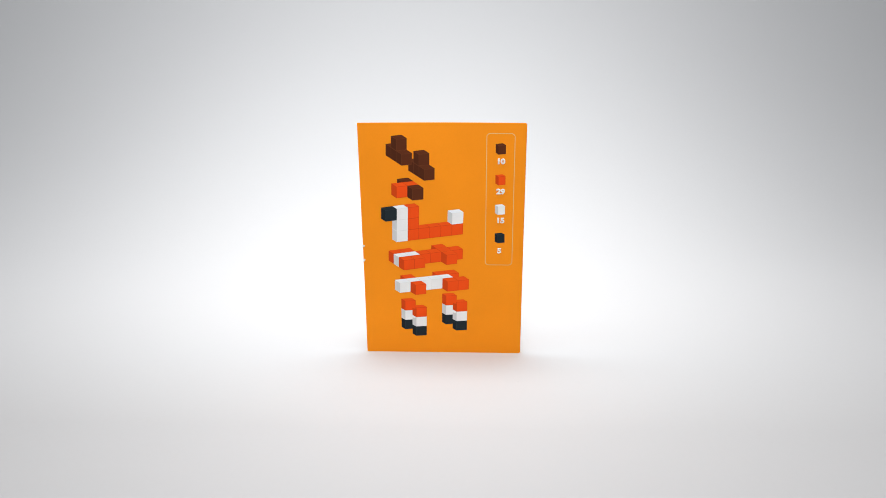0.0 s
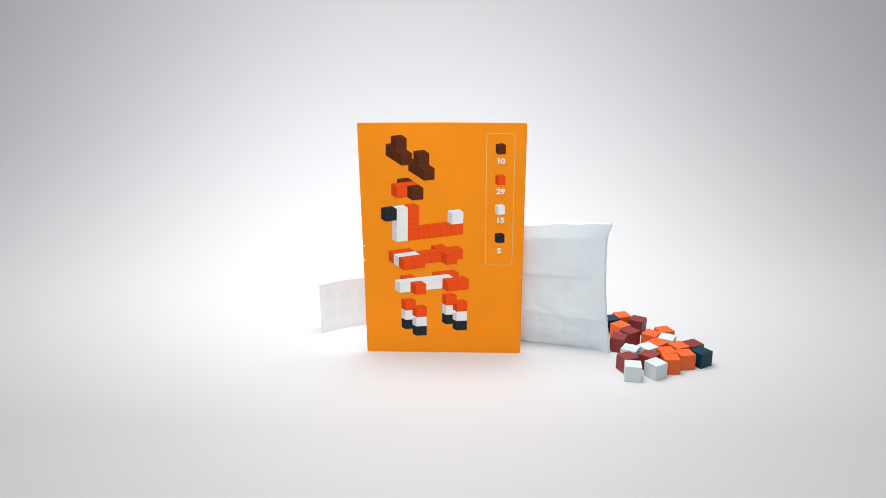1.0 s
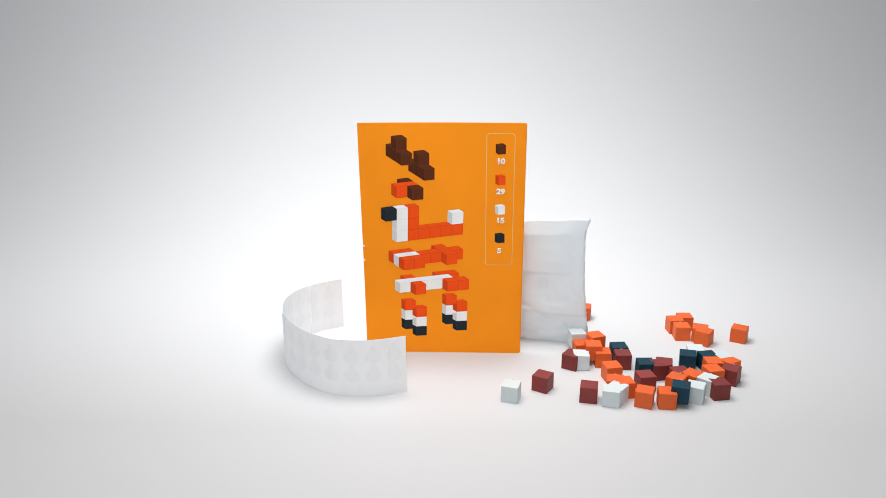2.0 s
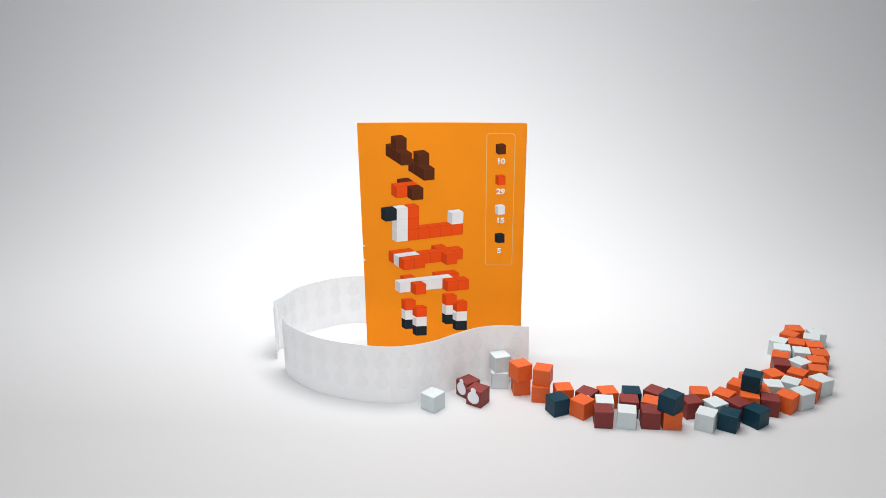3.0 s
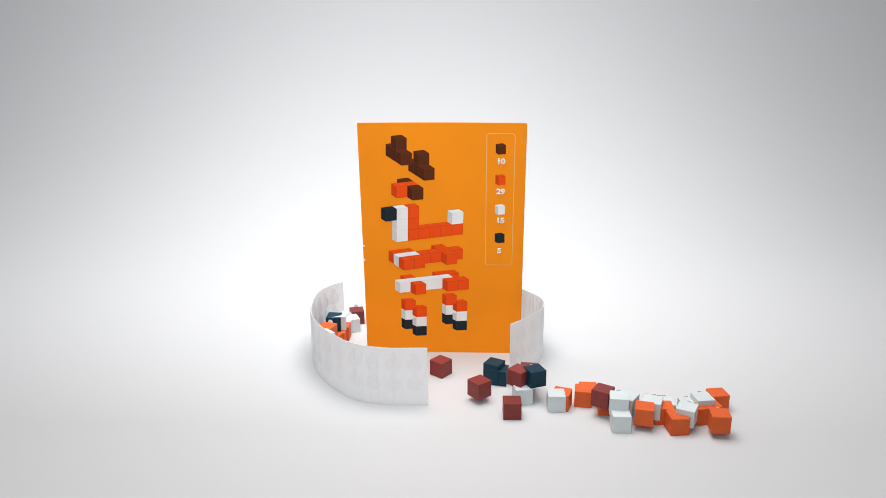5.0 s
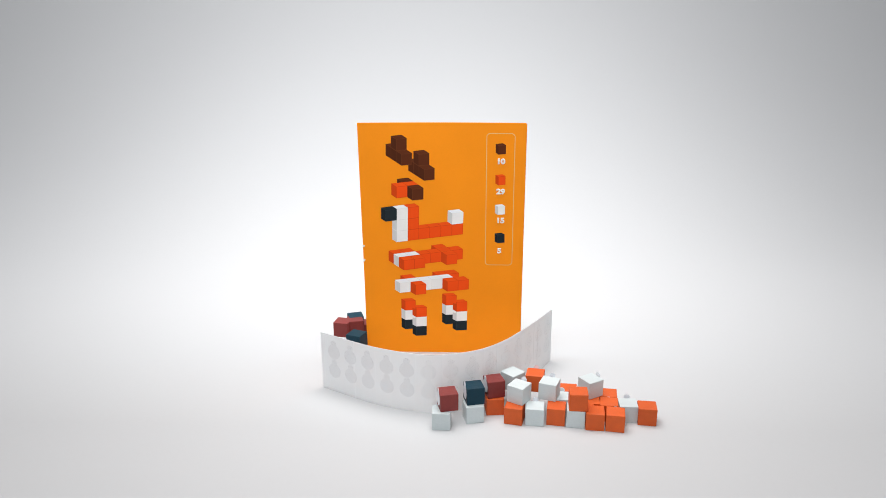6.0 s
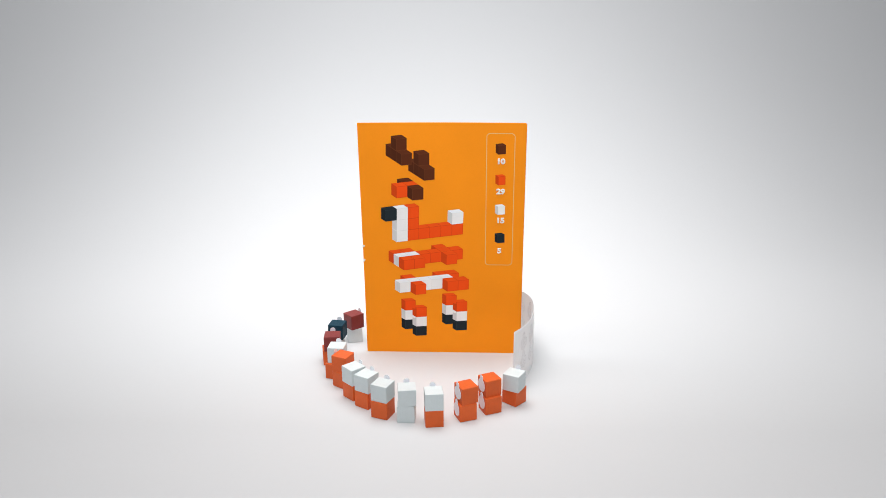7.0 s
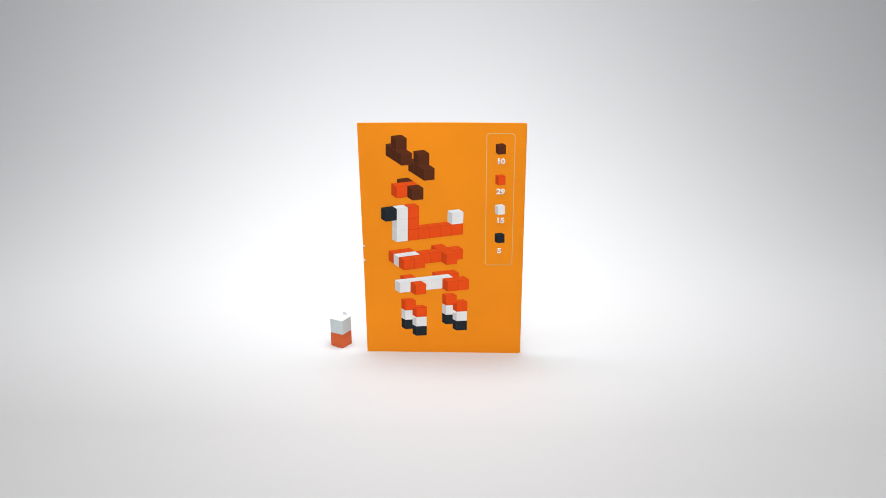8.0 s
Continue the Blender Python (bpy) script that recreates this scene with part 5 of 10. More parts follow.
    walk(strip_segment(strips[0],1),turns((0,0.0365,0.0300,0.000,180),(0.7,0.0365,0.0300,0.000,180),(0.8,-0.0021,0.0321,0.000,132),(0.9,-0.0407,0.0342,0.000,83),(1,-0.0793,0.0363,0.000,35),(1.167,-0.0799,0.0102,0.000,74),(1.333,-0.0806,-0.0160,0.000,113),(1.5,-0.0812,-0.0421,0.000,152),(1.6,-0.0654,-0.0414,0.000,176),(1.7,-0.0496,-0.0407,0.000,199),(1.9,-0.0357,-0.0501,0.000,200),(2.1,-0.0217,-0.0595,0.000,201),(2.3,-0.0064,-0.0529,0.000,206),(2.5,0.0089,-0.0463,0.000,212),(2.733,0.0265,-0.0442,0.000,193),(3,0.0441,-0.0403,0.000,170),(3.133,0.0586,-0.0383,0.000,184),(3.3,0.0732,-0.0346,0.000,194),(3.4,0.0788,-0.0345,0.000,196),(3.5,0.0845,-0.0344,0.000,198),(3.733,0.0793,-0.0018,0.000,257),(4,0.0741,0.0308,0.000,316),(4.267,0.0690,0.0337,0.000,332),(4.5,0.0639,0.0366,0.000,348),(4.733,0.0447,0.0397,0.000,290),(4.967,0.0255,0.0429,0.000,232),(5.2,0.0063,0.0461,0.000,174),(5.333,0.0164,0.0407,0.000,176),(5.467,0.0264,0.0354,0.000,178),(5.6,0.0365,0.0300,0.000,180),(8,0.0365,0.0300,0.000,180)))
    walk(strip_segment(strips[0],2),turns((0,0.0315,0.0300,0.000,180),(0.7,0.0315,0.0300,0.000,180),(0.8,-0.0040,0.0330,0.000,130),(0.9,-0.0396,0.0360,0.000,80),(1,-0.0751,0.0390,0.000,30),(1.167,-0.0786,0.0128,0.000,69),(1.333,-0.0821,-0.0134,0.000,109),(1.5,-0.0855,-0.0396,0.000,148),(1.6,-0.0699,-0.0409,0.000,171),(1.7,-0.0544,-0.0422,0.000,195),(1.9,-0.0404,-0.0517,0.000,196),(2.1,-0.0264,-0.0611,0.000,198),(2.3,-0.0109,-0.0550,0.000,205),(2.5,0.0047,-0.0490,0.000,212),(2.733,0.0219,-0.0452,0.000,193),(3,0.0392,-0.0395,0.000,175),(3.133,0.0537,-0.0386,0.000,183),(3.3,0.0683,-0.0358,0.000,193),(3.4,0.0740,-0.0358,0.000,193),(3.5,0.0797,-0.0358,0.000,194),(3.733,0.0785,-0.0044,0.000,249),(4,0.0774,0.0270,0.000,305),(4.267,0.0731,0.0313,0.000,328),(4.5,0.0688,0.0356,0.000,350),(4.733,0.0463,0.0393,0.000,291),(4.967,0.0238,0.0430,0.000,233),(5.2,0.0014,0.0466,0.000,174),(5.333,0.0114,0.0411,0.000,176),(5.467,0.0215,0.0355,0.000,178),(5.6,0.0315,0.0300,0.000,180),(8,0.0315,0.0300,0.000,180)))
    walk(strip_segment(strips[0],3),turns((0,0.0265,0.0300,0.000,180),(0.7,0.0265,0.0300,0.000,180),(0.8,-0.0059,0.0338,0.000,129),(0.9,-0.0383,0.0376,0.000,77),(1,-0.0707,0.0414,0.000,26),(1.167,-0.0770,0.0153,0.000,65),(1.333,-0.0833,-0.0107,0.000,104),(1.5,-0.0897,-0.0368,0.000,144),(1.6,-0.0745,-0.0400,0.000,166),(1.7,-0.0593,-0.0432,0.000,187),(1.9,-0.0453,-0.0528,0.000,190),(2.1,-0.0313,-0.0624,0.000,192),(2.3,-0.0154,-0.0570,0.000,201),(2.5,0.0004,-0.0515,0.000,211),(2.733,0.0172,-0.0463,0.000,194),(3,0.0342,-0.0394,0.000,183),(3.133,0.0487,-0.0390,0.000,185),(3.3,0.0634,-0.0369,0.000,192),(3.4,0.0691,-0.0368,0.000,190),(3.5,0.0748,-0.0367,0.000,188),(3.733,0.0773,-0.0070,0.000,242),(4,0.0799,0.0228,0.000,296),(4.267,0.0768,0.0286,0.000,318),(4.5,0.0736,0.0344,0.000,341),(4.733,0.0479,0.0387,0.000,284),(4.967,0.0221,0.0430,0.000,228),(5.2,-0.0036,0.0472,0.000,172),(5.333,0.0064,0.0415,0.000,174),(5.467,0.0165,0.0357,0.000,177),(5.6,0.0265,0.0300,0.000,180),(8,0.0265,0.0300,0.000,180)))
    walk(strip_segment(strips[0],4),turns((0,0.0215,0.0300,0.000,180),(0.7,0.0215,0.0300,0.000,180),(0.8,-0.0077,0.0345,0.000,127),(0.9,-0.0369,0.0389,0.000,74),(1,-0.0661,0.0434,0.000,21),(1.167,-0.0753,0.0177,0.000,60),(1.333,-0.0844,-0.0080,0.000,100),(1.5,-0.0936,-0.0337,0.000,139),(1.6,-0.0789,-0.0386,0.000,160),(1.7,-0.0642,-0.0435,0.000,181),(1.9,-0.0502,-0.0534,0.000,184),(2.1,-0.0362,-0.0633,0.000,187),(2.3,-0.0200,-0.0586,0.000,198),(2.5,-0.0039,-0.0540,0.000,209),(2.733,0.0126,-0.0475,0.000,195),(3,0.0292,-0.0399,0.000,189),(3.133,0.0438,-0.0395,0.000,187),(3.3,0.0585,-0.0379,0.000,192),(3.4,0.0642,-0.0376,0.000,188),(3.5,0.0698,-0.0373,0.000,184),(3.733,0.0758,-0.0096,0.000,236),(4,0.0818,0.0181,0.000,289),(4.267,0.0800,0.0252,0.000,309),(4.5,0.0782,0.0323,0.000,330),(4.733,0.0493,0.0376,0.000,277),(4.967,0.0204,0.0428,0.000,224),(5.2,-0.0085,0.0480,0.000,171),(5.333,0.0015,0.0420,0.000,174),(5.467,0.0115,0.0360,0.000,177),(5.6,0.0215,0.0300,0.000,180),(8,0.0215,0.0300,0.000,180)))
    walk(strip_segment(strips[0],5),turns((0,0.0165,0.0300,0.000,180),(0.7,0.0165,0.0300,0.000,180),(0.8,-0.0095,0.0351,0.000,127),(0.9,-0.0355,0.0401,0.000,74),(1,-0.0615,0.0452,0.000,21),(1.167,-0.0733,0.0201,0.000,57),(1.333,-0.0852,-0.0050,0.000,94),(1.5,-0.0971,-0.0301,0.000,131),(1.6,-0.0831,-0.0367,0.000,152),(1.7,-0.0692,-0.0432,0.000,174),(1.9,-0.0552,-0.0535,0.000,178),(2.1,-0.0411,-0.0637,0.000,182),(2.3,-0.0247,-0.0600,0.000,195),(2.5,-0.0083,-0.0564,0.000,207),(2.733,0.0079,-0.0489,0.000,197),(3,0.0243,-0.0411,0.000,197),(3.133,0.0389,-0.0401,0.000,189),(3.3,0.0536,-0.0389,0.000,191),(3.4,0.0592,-0.0382,0.000,186),(3.5,0.0649,-0.0375,0.000,181),(3.733,0.0740,-0.0121,0.000,231),(4,0.0831,0.0133,0.000,282),(4.267,0.0825,0.0213,0.000,296),(4.5,0.0819,0.0292,0.000,310),(4.733,0.0507,0.0359,0.000,252),(4.967,0.0194,0.0426,0.000,193),(5.2,-0.0118,0.0492,0.000,135),(5.333,-0.0024,0.0428,0.000,150),(5.467,0.0071,0.0364,0.000,165),(5.6,0.0165,0.0300,0.000,180),(8,0.0165,0.0300,0.000,180)))
    walk(strip_segment(strips[0],6),turns((0,0.0115,0.0300,0.000,180),(0.7,0.0115,0.0300,0.000,180),(0.8,-0.0113,0.0357,0.000,127),(0.9,-0.0340,0.0413,0.000,75),(1,-0.0568,0.0470,0.000,22),(1.167,-0.0712,0.0226,0.000,56),(1.333,-0.0857,-0.0018,0.000,90),(1.5,-0.1001,-0.0262,0.000,124),(1.6,-0.0871,-0.0343,0.000,145),(1.7,-0.0741,-0.0423,0.000,166),(1.9,-0.0601,-0.0530,0.000,172),(2.1,-0.0461,-0.0637,0.000,178),(2.3,-0.0295,-0.0611,0.000,191),(2.5,-0.0128,-0.0586,0.000,205),(2.733,0.0032,-0.0504,0.000,199),(3,0.0197,-0.0429,0.000,207),(3.133,0.0340,-0.0411,0.000,193),(3.3,0.0487,-0.0399,0.000,193),(3.4,0.0543,-0.0386,0.000,185),(3.5,0.0599,-0.0374,0.000,177),(3.733,0.0718,-0.0145,0.000,225),(4,0.0837,0.0084,0.000,272),(4.267,0.0841,0.0167,0.000,283),(4.5,0.0845,0.0250,0.000,293),(4.733,0.0529,0.0335,0.000,318),(4.967,0.0214,0.0419,0.000,343),(5.2,-0.0102,0.0504,0.000,368),(5.333,-0.0030,0.0436,0.000,425),(5.467,0.0043,0.0368,0.000,483),(5.6,0.0115,0.0300,0.000,540),(8,0.0115,0.0300,0.000,540)))
    walk(strip_segment(strips[0],7),turns((0,0.0065,0.0300,0.000,180),(0.7,0.0065,0.0300,0.000,180),(0.8,-0.0130,0.0361,0.000,124),(0.9,-0.0326,0.0423,0.000,67),(1,-0.0521,0.0484,0.000,11),(1.167,-0.0689,0.0250,0.000,46),(1.333,-0.0858,0.0016,0.000,82),(1.5,-0.1026,-0.0219,0.000,118),(1.6,-0.0907,-0.0313,0.000,138),(1.7,-0.0788,-0.0408,0.000,158),(1.9,-0.0650,-0.0521,0.000,166),(2.1,-0.0511,-0.0633,0.000,174),(2.3,-0.0343,-0.0620,0.000,189),(2.5,-0.0174,-0.0606,0.000,203),(2.733,-0.0015,-0.0521,0.000,201),(3,0.0154,-0.0454,0.000,213),(3.133,0.0291,-0.0423,0.000,196),(3.3,0.0439,-0.0411,0.000,195),(3.4,0.0494,-0.0391,0.000,187),(3.5,0.0549,-0.0372,0.000,179),(3.733,0.0691,-0.0169,0.000,219),(4,0.0833,0.0035,0.000,260),(4.267,0.0847,0.0119,0.000,271),(4.5,0.0860,0.0203,0.000,283),(4.733,0.0556,0.0305,0.000,309),(4.967,0.0252,0.0406,0.000,336),(5.2,-0.0052,0.0508,0.000,362),(5.333,-0.0013,0.0439,0.000,421),(5.467,0.0026,0.0369,0.000,481),(5.6,0.0065,0.0300,0.000,540),(8,0.0065,0.0300,0.000,540)))
    walk(strip_segment(strips[0],8),turns((0,0.0015,0.0300,0.000,180),(0.7,0.0015,0.0300,0.000,180),(0.8,-0.0147,0.0363,0.000,121),(0.9,-0.0309,0.0427,0.000,62),(1,-0.0472,0.0490,0.000,2),(1.167,-0.0664,0.0269,0.000,39),(1.333,-0.0856,0.0048,0.000,76),(1.5,-0.1047,-0.0174,0.000,113),(1.6,-0.0940,-0.0280,0.000,131),(1.7,-0.0833,-0.0386,0.000,150),(1.9,-0.0697,-0.0506,0.000,160),(2.1,-0.0561,-0.0627,0.000,171),(2.3,-0.0391,-0.0626,0.000,185),(2.5,-0.0220,-0.0624,0.000,200),(2.733,-0.0062,-0.0539,0.000,202),(3,0.0112,-0.0483,0.000,216),(3.133,0.0244,-0.0439,0.000,200),(3.3,0.0391,-0.0424,0.000,196),(3.4,0.0445,-0.0398,0.000,188),(3.5,0.0499,-0.0371,0.000,179),(3.733,0.0660,-0.0192,0.000,215),(4,0.0821,-0.0014,0.000,251),(4.267,0.0844,0.0070,0.000,262),(4.5,0.0867,0.0154,0.000,273),(4.733,0.0577,0.0272,0.000,303),(4.967,0.0288,0.0391,0.000,332),(5.2,-0.0002,0.0510,0.000,362),(5.333,0.0004,0.0440,0.000,421),(5.467,0.0009,0.0370,0.000,481),(5.6,0.0015,0.0300,0.000,540),(8,0.0015,0.0300,0.000,540)))
    walk(strip_segment(strips[0],9),turns((0,-0.0035,0.0300,0.000,180),(0.7,-0.0035,0.0300,0.000,180),(0.8,-0.0164,0.0364,0.000,240),(0.9,-0.0293,0.0427,0.000,300),(1,-0.0422,0.0491,0.000,360),(1.167,-0.0636,0.0285,0.000,396),(1.333,-0.0850,0.0079,0.000,432),(1.5,-0.1065,-0.0127,0.000,468),(1.6,-0.0970,-0.0242,0.000,484),(1.7,-0.0874,-0.0358,0.000,501),(1.9,-0.0742,-0.0487,0.000,512),(2.1,-0.0609,-0.0615,0.000,522),(2.3,-0.0439,-0.0628,0.000,539),(2.5,-0.0268,-0.0640,0.000,556),(2.733,-0.0108,-0.0557,0.000,562),(3,0.0072,-0.0512,0.000,576),(3.133,0.0197,-0.0456,0.000,562),(3.3,0.0343,-0.0438,0.000,557),(3.4,0.0396,-0.0405,0.000,549),(3.5,0.0449,-0.0371,0.000,540),(3.733,0.0625,-0.0215,0.000,572),(4,0.0801,-0.0060,0.000,604),(4.267,0.0834,0.0022,0.000,614),(4.5,0.0866,0.0104,0.000,623),(4.733,0.0593,0.0240,0.000,656),(4.967,0.0320,0.0376,0.000,689),(5.2,0.0048,0.0512,0.000,722),(5.333,0.0020,0.0441,0.000,781),(5.467,-0.0007,0.0371,0.000,841),(5.6,-0.0035,0.0300,0.000,900),(8,-0.0035,0.0300,0.000,900)))
    walk(strip_segment(strips[0],10),turns((0,-0.0085,0.0300,0.000,179),(0.7,-0.0085,0.0300,0.000,179),(0.8,-0.0181,0.0364,0.000,119),(0.9,-0.0276,0.0427,0.000,60),(1,-0.0372,0.0491,0.000,-0),(1.167,-0.0607,0.0301,0.000,34),(1.333,-0.0843,0.0111,0.000,68),(1.5,-0.1078,-0.0079,0.000,103),(1.6,-0.0994,-0.0201,0.000,118),(1.7,-0.0911,-0.0324,0.000,134),(1.9,-0.0783,-0.0461,0.000,144),(2.1,-0.0656,-0.0597,0.000,155),(2.3,-0.0486,-0.0625,0.000,174),(2.5,-0.0316,-0.0652,0.000,192),(2.733,-0.0154,-0.0576,0.000,202),(3,0.0032,-0.0543,0.000,220),(3.133,0.0152,-0.0476,0.000,205),(3.3,0.0295,-0.0454,0.000,199),(3.4,0.0347,-0.0413,0.000,190),(3.5,0.0399,-0.0372,0.000,182),(3.733,0.0588,-0.0238,0.000,210),(4,0.0777,-0.0103,0.000,238),(4.267,0.0816,-0.0024,0.000,246),(4.5,0.0855,0.0055,0.000,253),(4.733,0.0603,0.0207,0.000,288),(4.967,0.0350,0.0359,0.000,322),(5.2,0.0098,0.0511,0.000,357),(5.333,0.0037,0.0441,0.000,298),(5.467,-0.0024,0.0371,0.000,239),(5.6,-0.0085,0.0300,0.000,179),(8,-0.0085,0.0300,0.000,179)))
    walk(strip_segment(strips[0],11),turns((0,-0.0135,0.0301,0.000,179),(0.7,-0.0135,0.0301,0.000,179),(0.8,-0.0197,0.0364,0.000,239),(0.9,-0.0260,0.0427,0.000,299),(1,-0.0322,0.0490,0.000,359),(1.167,-0.0577,0.0317,0.000,391),(1.333,-0.0832,0.0144,0.000,424),(1.5,-0.1087,-0.0030,0.000,457),(1.6,-0.1015,-0.0158,0.000,473),(1.7,-0.0944,-0.0286,0.000,488),(1.9,-0.0822,-0.0430,0.000,499),(2.1,-0.0700,-0.0574,0.000,509),(2.3,-0.0532,-0.0617,0.000,528),(2.5,-0.0365,-0.0661,0.000,548),(2.733,-0.0199,-0.0594,0.000,562),(3,-0.0006,-0.0575,0.000,580),(3.133,0.0107,-0.0498,0.000,567),(3.3,0.0248,-0.0470,0.000,559),(3.4,0.0298,-0.0422,0.000,551),(3.5,0.0349,-0.0374,0.000,543),(3.733,0.0549,-0.0259,0.000,568),(4,0.0750,-0.0145,0.000,594),(4.267,0.0794,-0.0068,0.000,600),(4.5,0.0837,0.0009,0.000,605),(4.733,0.0608,0.0176,0.000,642),(4.967,0.0378,0.0342,0.000,680),(5.2,0.0148,0.0509,0.000,717),(5.333,0.0053,0.0440,0.000,658),(5.467,-0.0041,0.0370,0.000,598),(5.6,-0.0135,0.0301,0.000,539),(8,-0.0135,0.0301,0.000,539)))
    walk(strip_segment(strips[0],12),turns((0,-0.0185,0.0302,0.000,179),(0.7,-0.0185,0.0302,0.000,179),(0.8,-0.0214,0.0364,0.000,239),(0.9,-0.0243,0.0426,0.000,298),(1,-0.0272,0.0488,0.000,358),(1.167,-0.0545,0.0332,0.000,389),(1.333,-0.0818,0.0176,0.000,420),(1.5,-0.1090,0.0020,0.000,451),(1.6,-0.1032,-0.0113,0.000,468),(1.7,-0.0974,-0.0246,0.000,485),(1.9,-0.0857,-0.0396,0.000,494),(2.1,-0.0741,-0.0546,0.000,504),(2.3,-0.0578,-0.0606,0.000,524),(2.5,-0.0415,-0.0666,0.000,543),(2.733,-0.0245,-0.0610,0.000,558),(3,-0.0045,-0.0605,0.000,575),(3.133,0.0063,-0.0520,0.000,566),(3.3,0.0201,-0.0486,0.000,559),(3.4,0.0250,-0.0431,0.000,552),(3.5,0.0299,-0.0377,0.000,545),(3.733,0.0509,-0.0281,0.000,568),(4,0.0720,-0.0185,0.000,592),(4.267,0.0767,-0.0110,0.000,596),(4.5,0.0814,-0.0035,0.000,600),(4.733,0.0609,0.0145,0.000,638),(4.967,0.0403,0.0325,0.000,677),(5.2,0.0198,0.0506,0.000,715),(5.333,0.0070,0.0438,0.000,657),(5.467,-0.0057,0.0370,0.000,598),(5.6,-0.0185,0.0302,0.000,539),(8,-0.0185,0.0302,0.000,539)))
    walk(strip_segment(strips[0],13),turns((0,-0.0235,0.0304,0.000,178),(0.7,-0.0235,0.0304,0.000,178),(0.8,-0.0231,0.0365,0.000,118),(0.9,-0.0226,0.0426,0.000,58),(1,-0.0222,0.0487,0.000,-2),(1.167,-0.0510,0.0348,0.000,26),(1.333,-0.0799,0.0209,0.000,55),(1.5,-0.1088,0.0070,0.000,83),(1.6,-0.1044,-0.0067,0.000,102),(1.7,-0.1001,-0.0204,0.000,122),(1.9,-0.0891,-0.0360,0.000,131),(2.1,-0.0780,-0.0515,0.000,140),(2.3,-0.0623,-0.0591,0.000,159),(2.5,-0.0465,-0.0667,0.000,178),(2.733,-0.0292,-0.0623,0.000,193),(3,-0.0088,-0.0631,0.000,208),(3.133,0.0018,-0.0541,0.000,204),(3.3,0.0153,-0.0502,0.000,199),(3.4,0.0201,-0.0442,0.000,194),(3.5,0.0249,-0.0383,0.000,189),(3.733,0.0469,-0.0303,0.000,209),(4,0.0688,-0.0224,0.000,230),(4.267,0.0738,-0.0151,0.000,233),(4.5,0.0788,-0.0078,0.000,236),(4.733,0.0608,0.0115,0.000,274),(4.967,0.0427,0.0307,0.000,313),(5.2,0.0247,0.0500,0.000,351),(5.333,0.0086,0.0435,0.000,293),(5.467,-0.0074,0.0369,0.000,236),(5.6,-0.0235,0.0304,0.000,178),(8,-0.0235,0.0304,0.000,178)))
    walk(strip_segment(strips[0],14),turns((0,-0.0285,0.0306,0.000,176),(0.7,-0.0285,0.0306,0.000,176),(0.8,-0.0247,0.0366,0.000,117),(0.9,-0.0210,0.0426,0.000,57),(1,-0.0172,0.0485,0.000,-2),(1.167,-0.0474,0.0363,0.000,24),(1.333,-0.0776,0.0241,0.000,49),(1.5,-0.1078,0.0119,0.000,75),(1.6,-0.1052,-0.0021,0.000,97),(1.7,-0.1026,-0.0161,0.000,119),(1.9,-0.0922,-0.0321,0.000,127),(2.1,-0.0817,-0.0482,0.000,135),(2.3,-0.0666,-0.0572,0.000,154),(2.5,-0.0515,-0.0662,0.000,172),(2.733,-0.0339,-0.0632,0.000,188),(3,-0.0133,-0.0653,0.000,202),(3.133,-0.0028,-0.0560,0.000,202),(3.3,0.0106,-0.0519,0.000,199),(3.4,0.0153,-0.0456,0.000,197),(3.5,0.0200,-0.0393,0.000,194),(3.733,0.0428,-0.0327,0.000,210),(4,0.0655,-0.0261,0.000,226),(4.267,0.0707,-0.0190,0.000,229),(4.5,0.0759,-0.0118,0.000,233),(4.733,0.0605,0.0085,0.000,272),(4.967,0.0451,0.0289,0.000,312),(5.2,0.0297,0.0492,0.000,351),(5.333,0.0103,0.0430,0.000,293),(5.467,-0.0091,0.0368,0.000,234),(5.6,-0.0285,0.0306,0.000,176),(8,-0.0285,0.0306,0.000,176)))
    walk(strip_segment(strips[0],15),turns((0,-0.0335,0.0310,0.000,175),(0.7,-0.0335,0.0310,0.000,175),(0.8,-0.0264,0.0368,0.000,116),(0.9,-0.0193,0.0426,0.000,57),(1,-0.0122,0.0483,0.000,-3),(1.167,-0.0435,0.0377,0.000,21),(1.333,-0.0749,0.0272,0.000,45),(1.5,-0.1062,0.0166,0.000,68),(1.6,-0.1055,0.0025,0.000,91),(1.7,-0.1048,-0.0117,0.000,114),(1.9,-0.0950,-0.0281,0.000,123),(2.1,-0.0852,-0.0445,0.000,132),(2.3,-0.0708,-0.0549,0.000,149),(2.5,-0.0564,-0.0653,0.000,167),(2.733,-0.0387,-0.0637,0.000,183),(3,-0.0180,-0.0669,0.000,196),(3.133,-0.0075,-0.0578,0.000,199),(3.3,0.0059,-0.0535,0.000,199),(3.4,0.0106,-0.0471,0.000,199),(3.5,0.0152,-0.0407,0.000,200),(3.733,0.0386,-0.0351,0.000,212),(4,0.0619,-0.0296,0.000,224),(4.267,0.0673,-0.0227,0.000,227),(4.5,0.0728,-0.0157,0.000,230),(4.733,0.0600,0.0056,0.000,268),(4.967,0.0473,0.0268,0.000,306),(5.2,0.0345,0.0481,0.000,344),(5.333,0.0119,0.0424,0.000,288),(5.467,-0.0108,0.0367,0.000,232),(5.6,-0.0335,0.0310,0.000,175),(8,-0.0335,0.0310,0.000,175)))
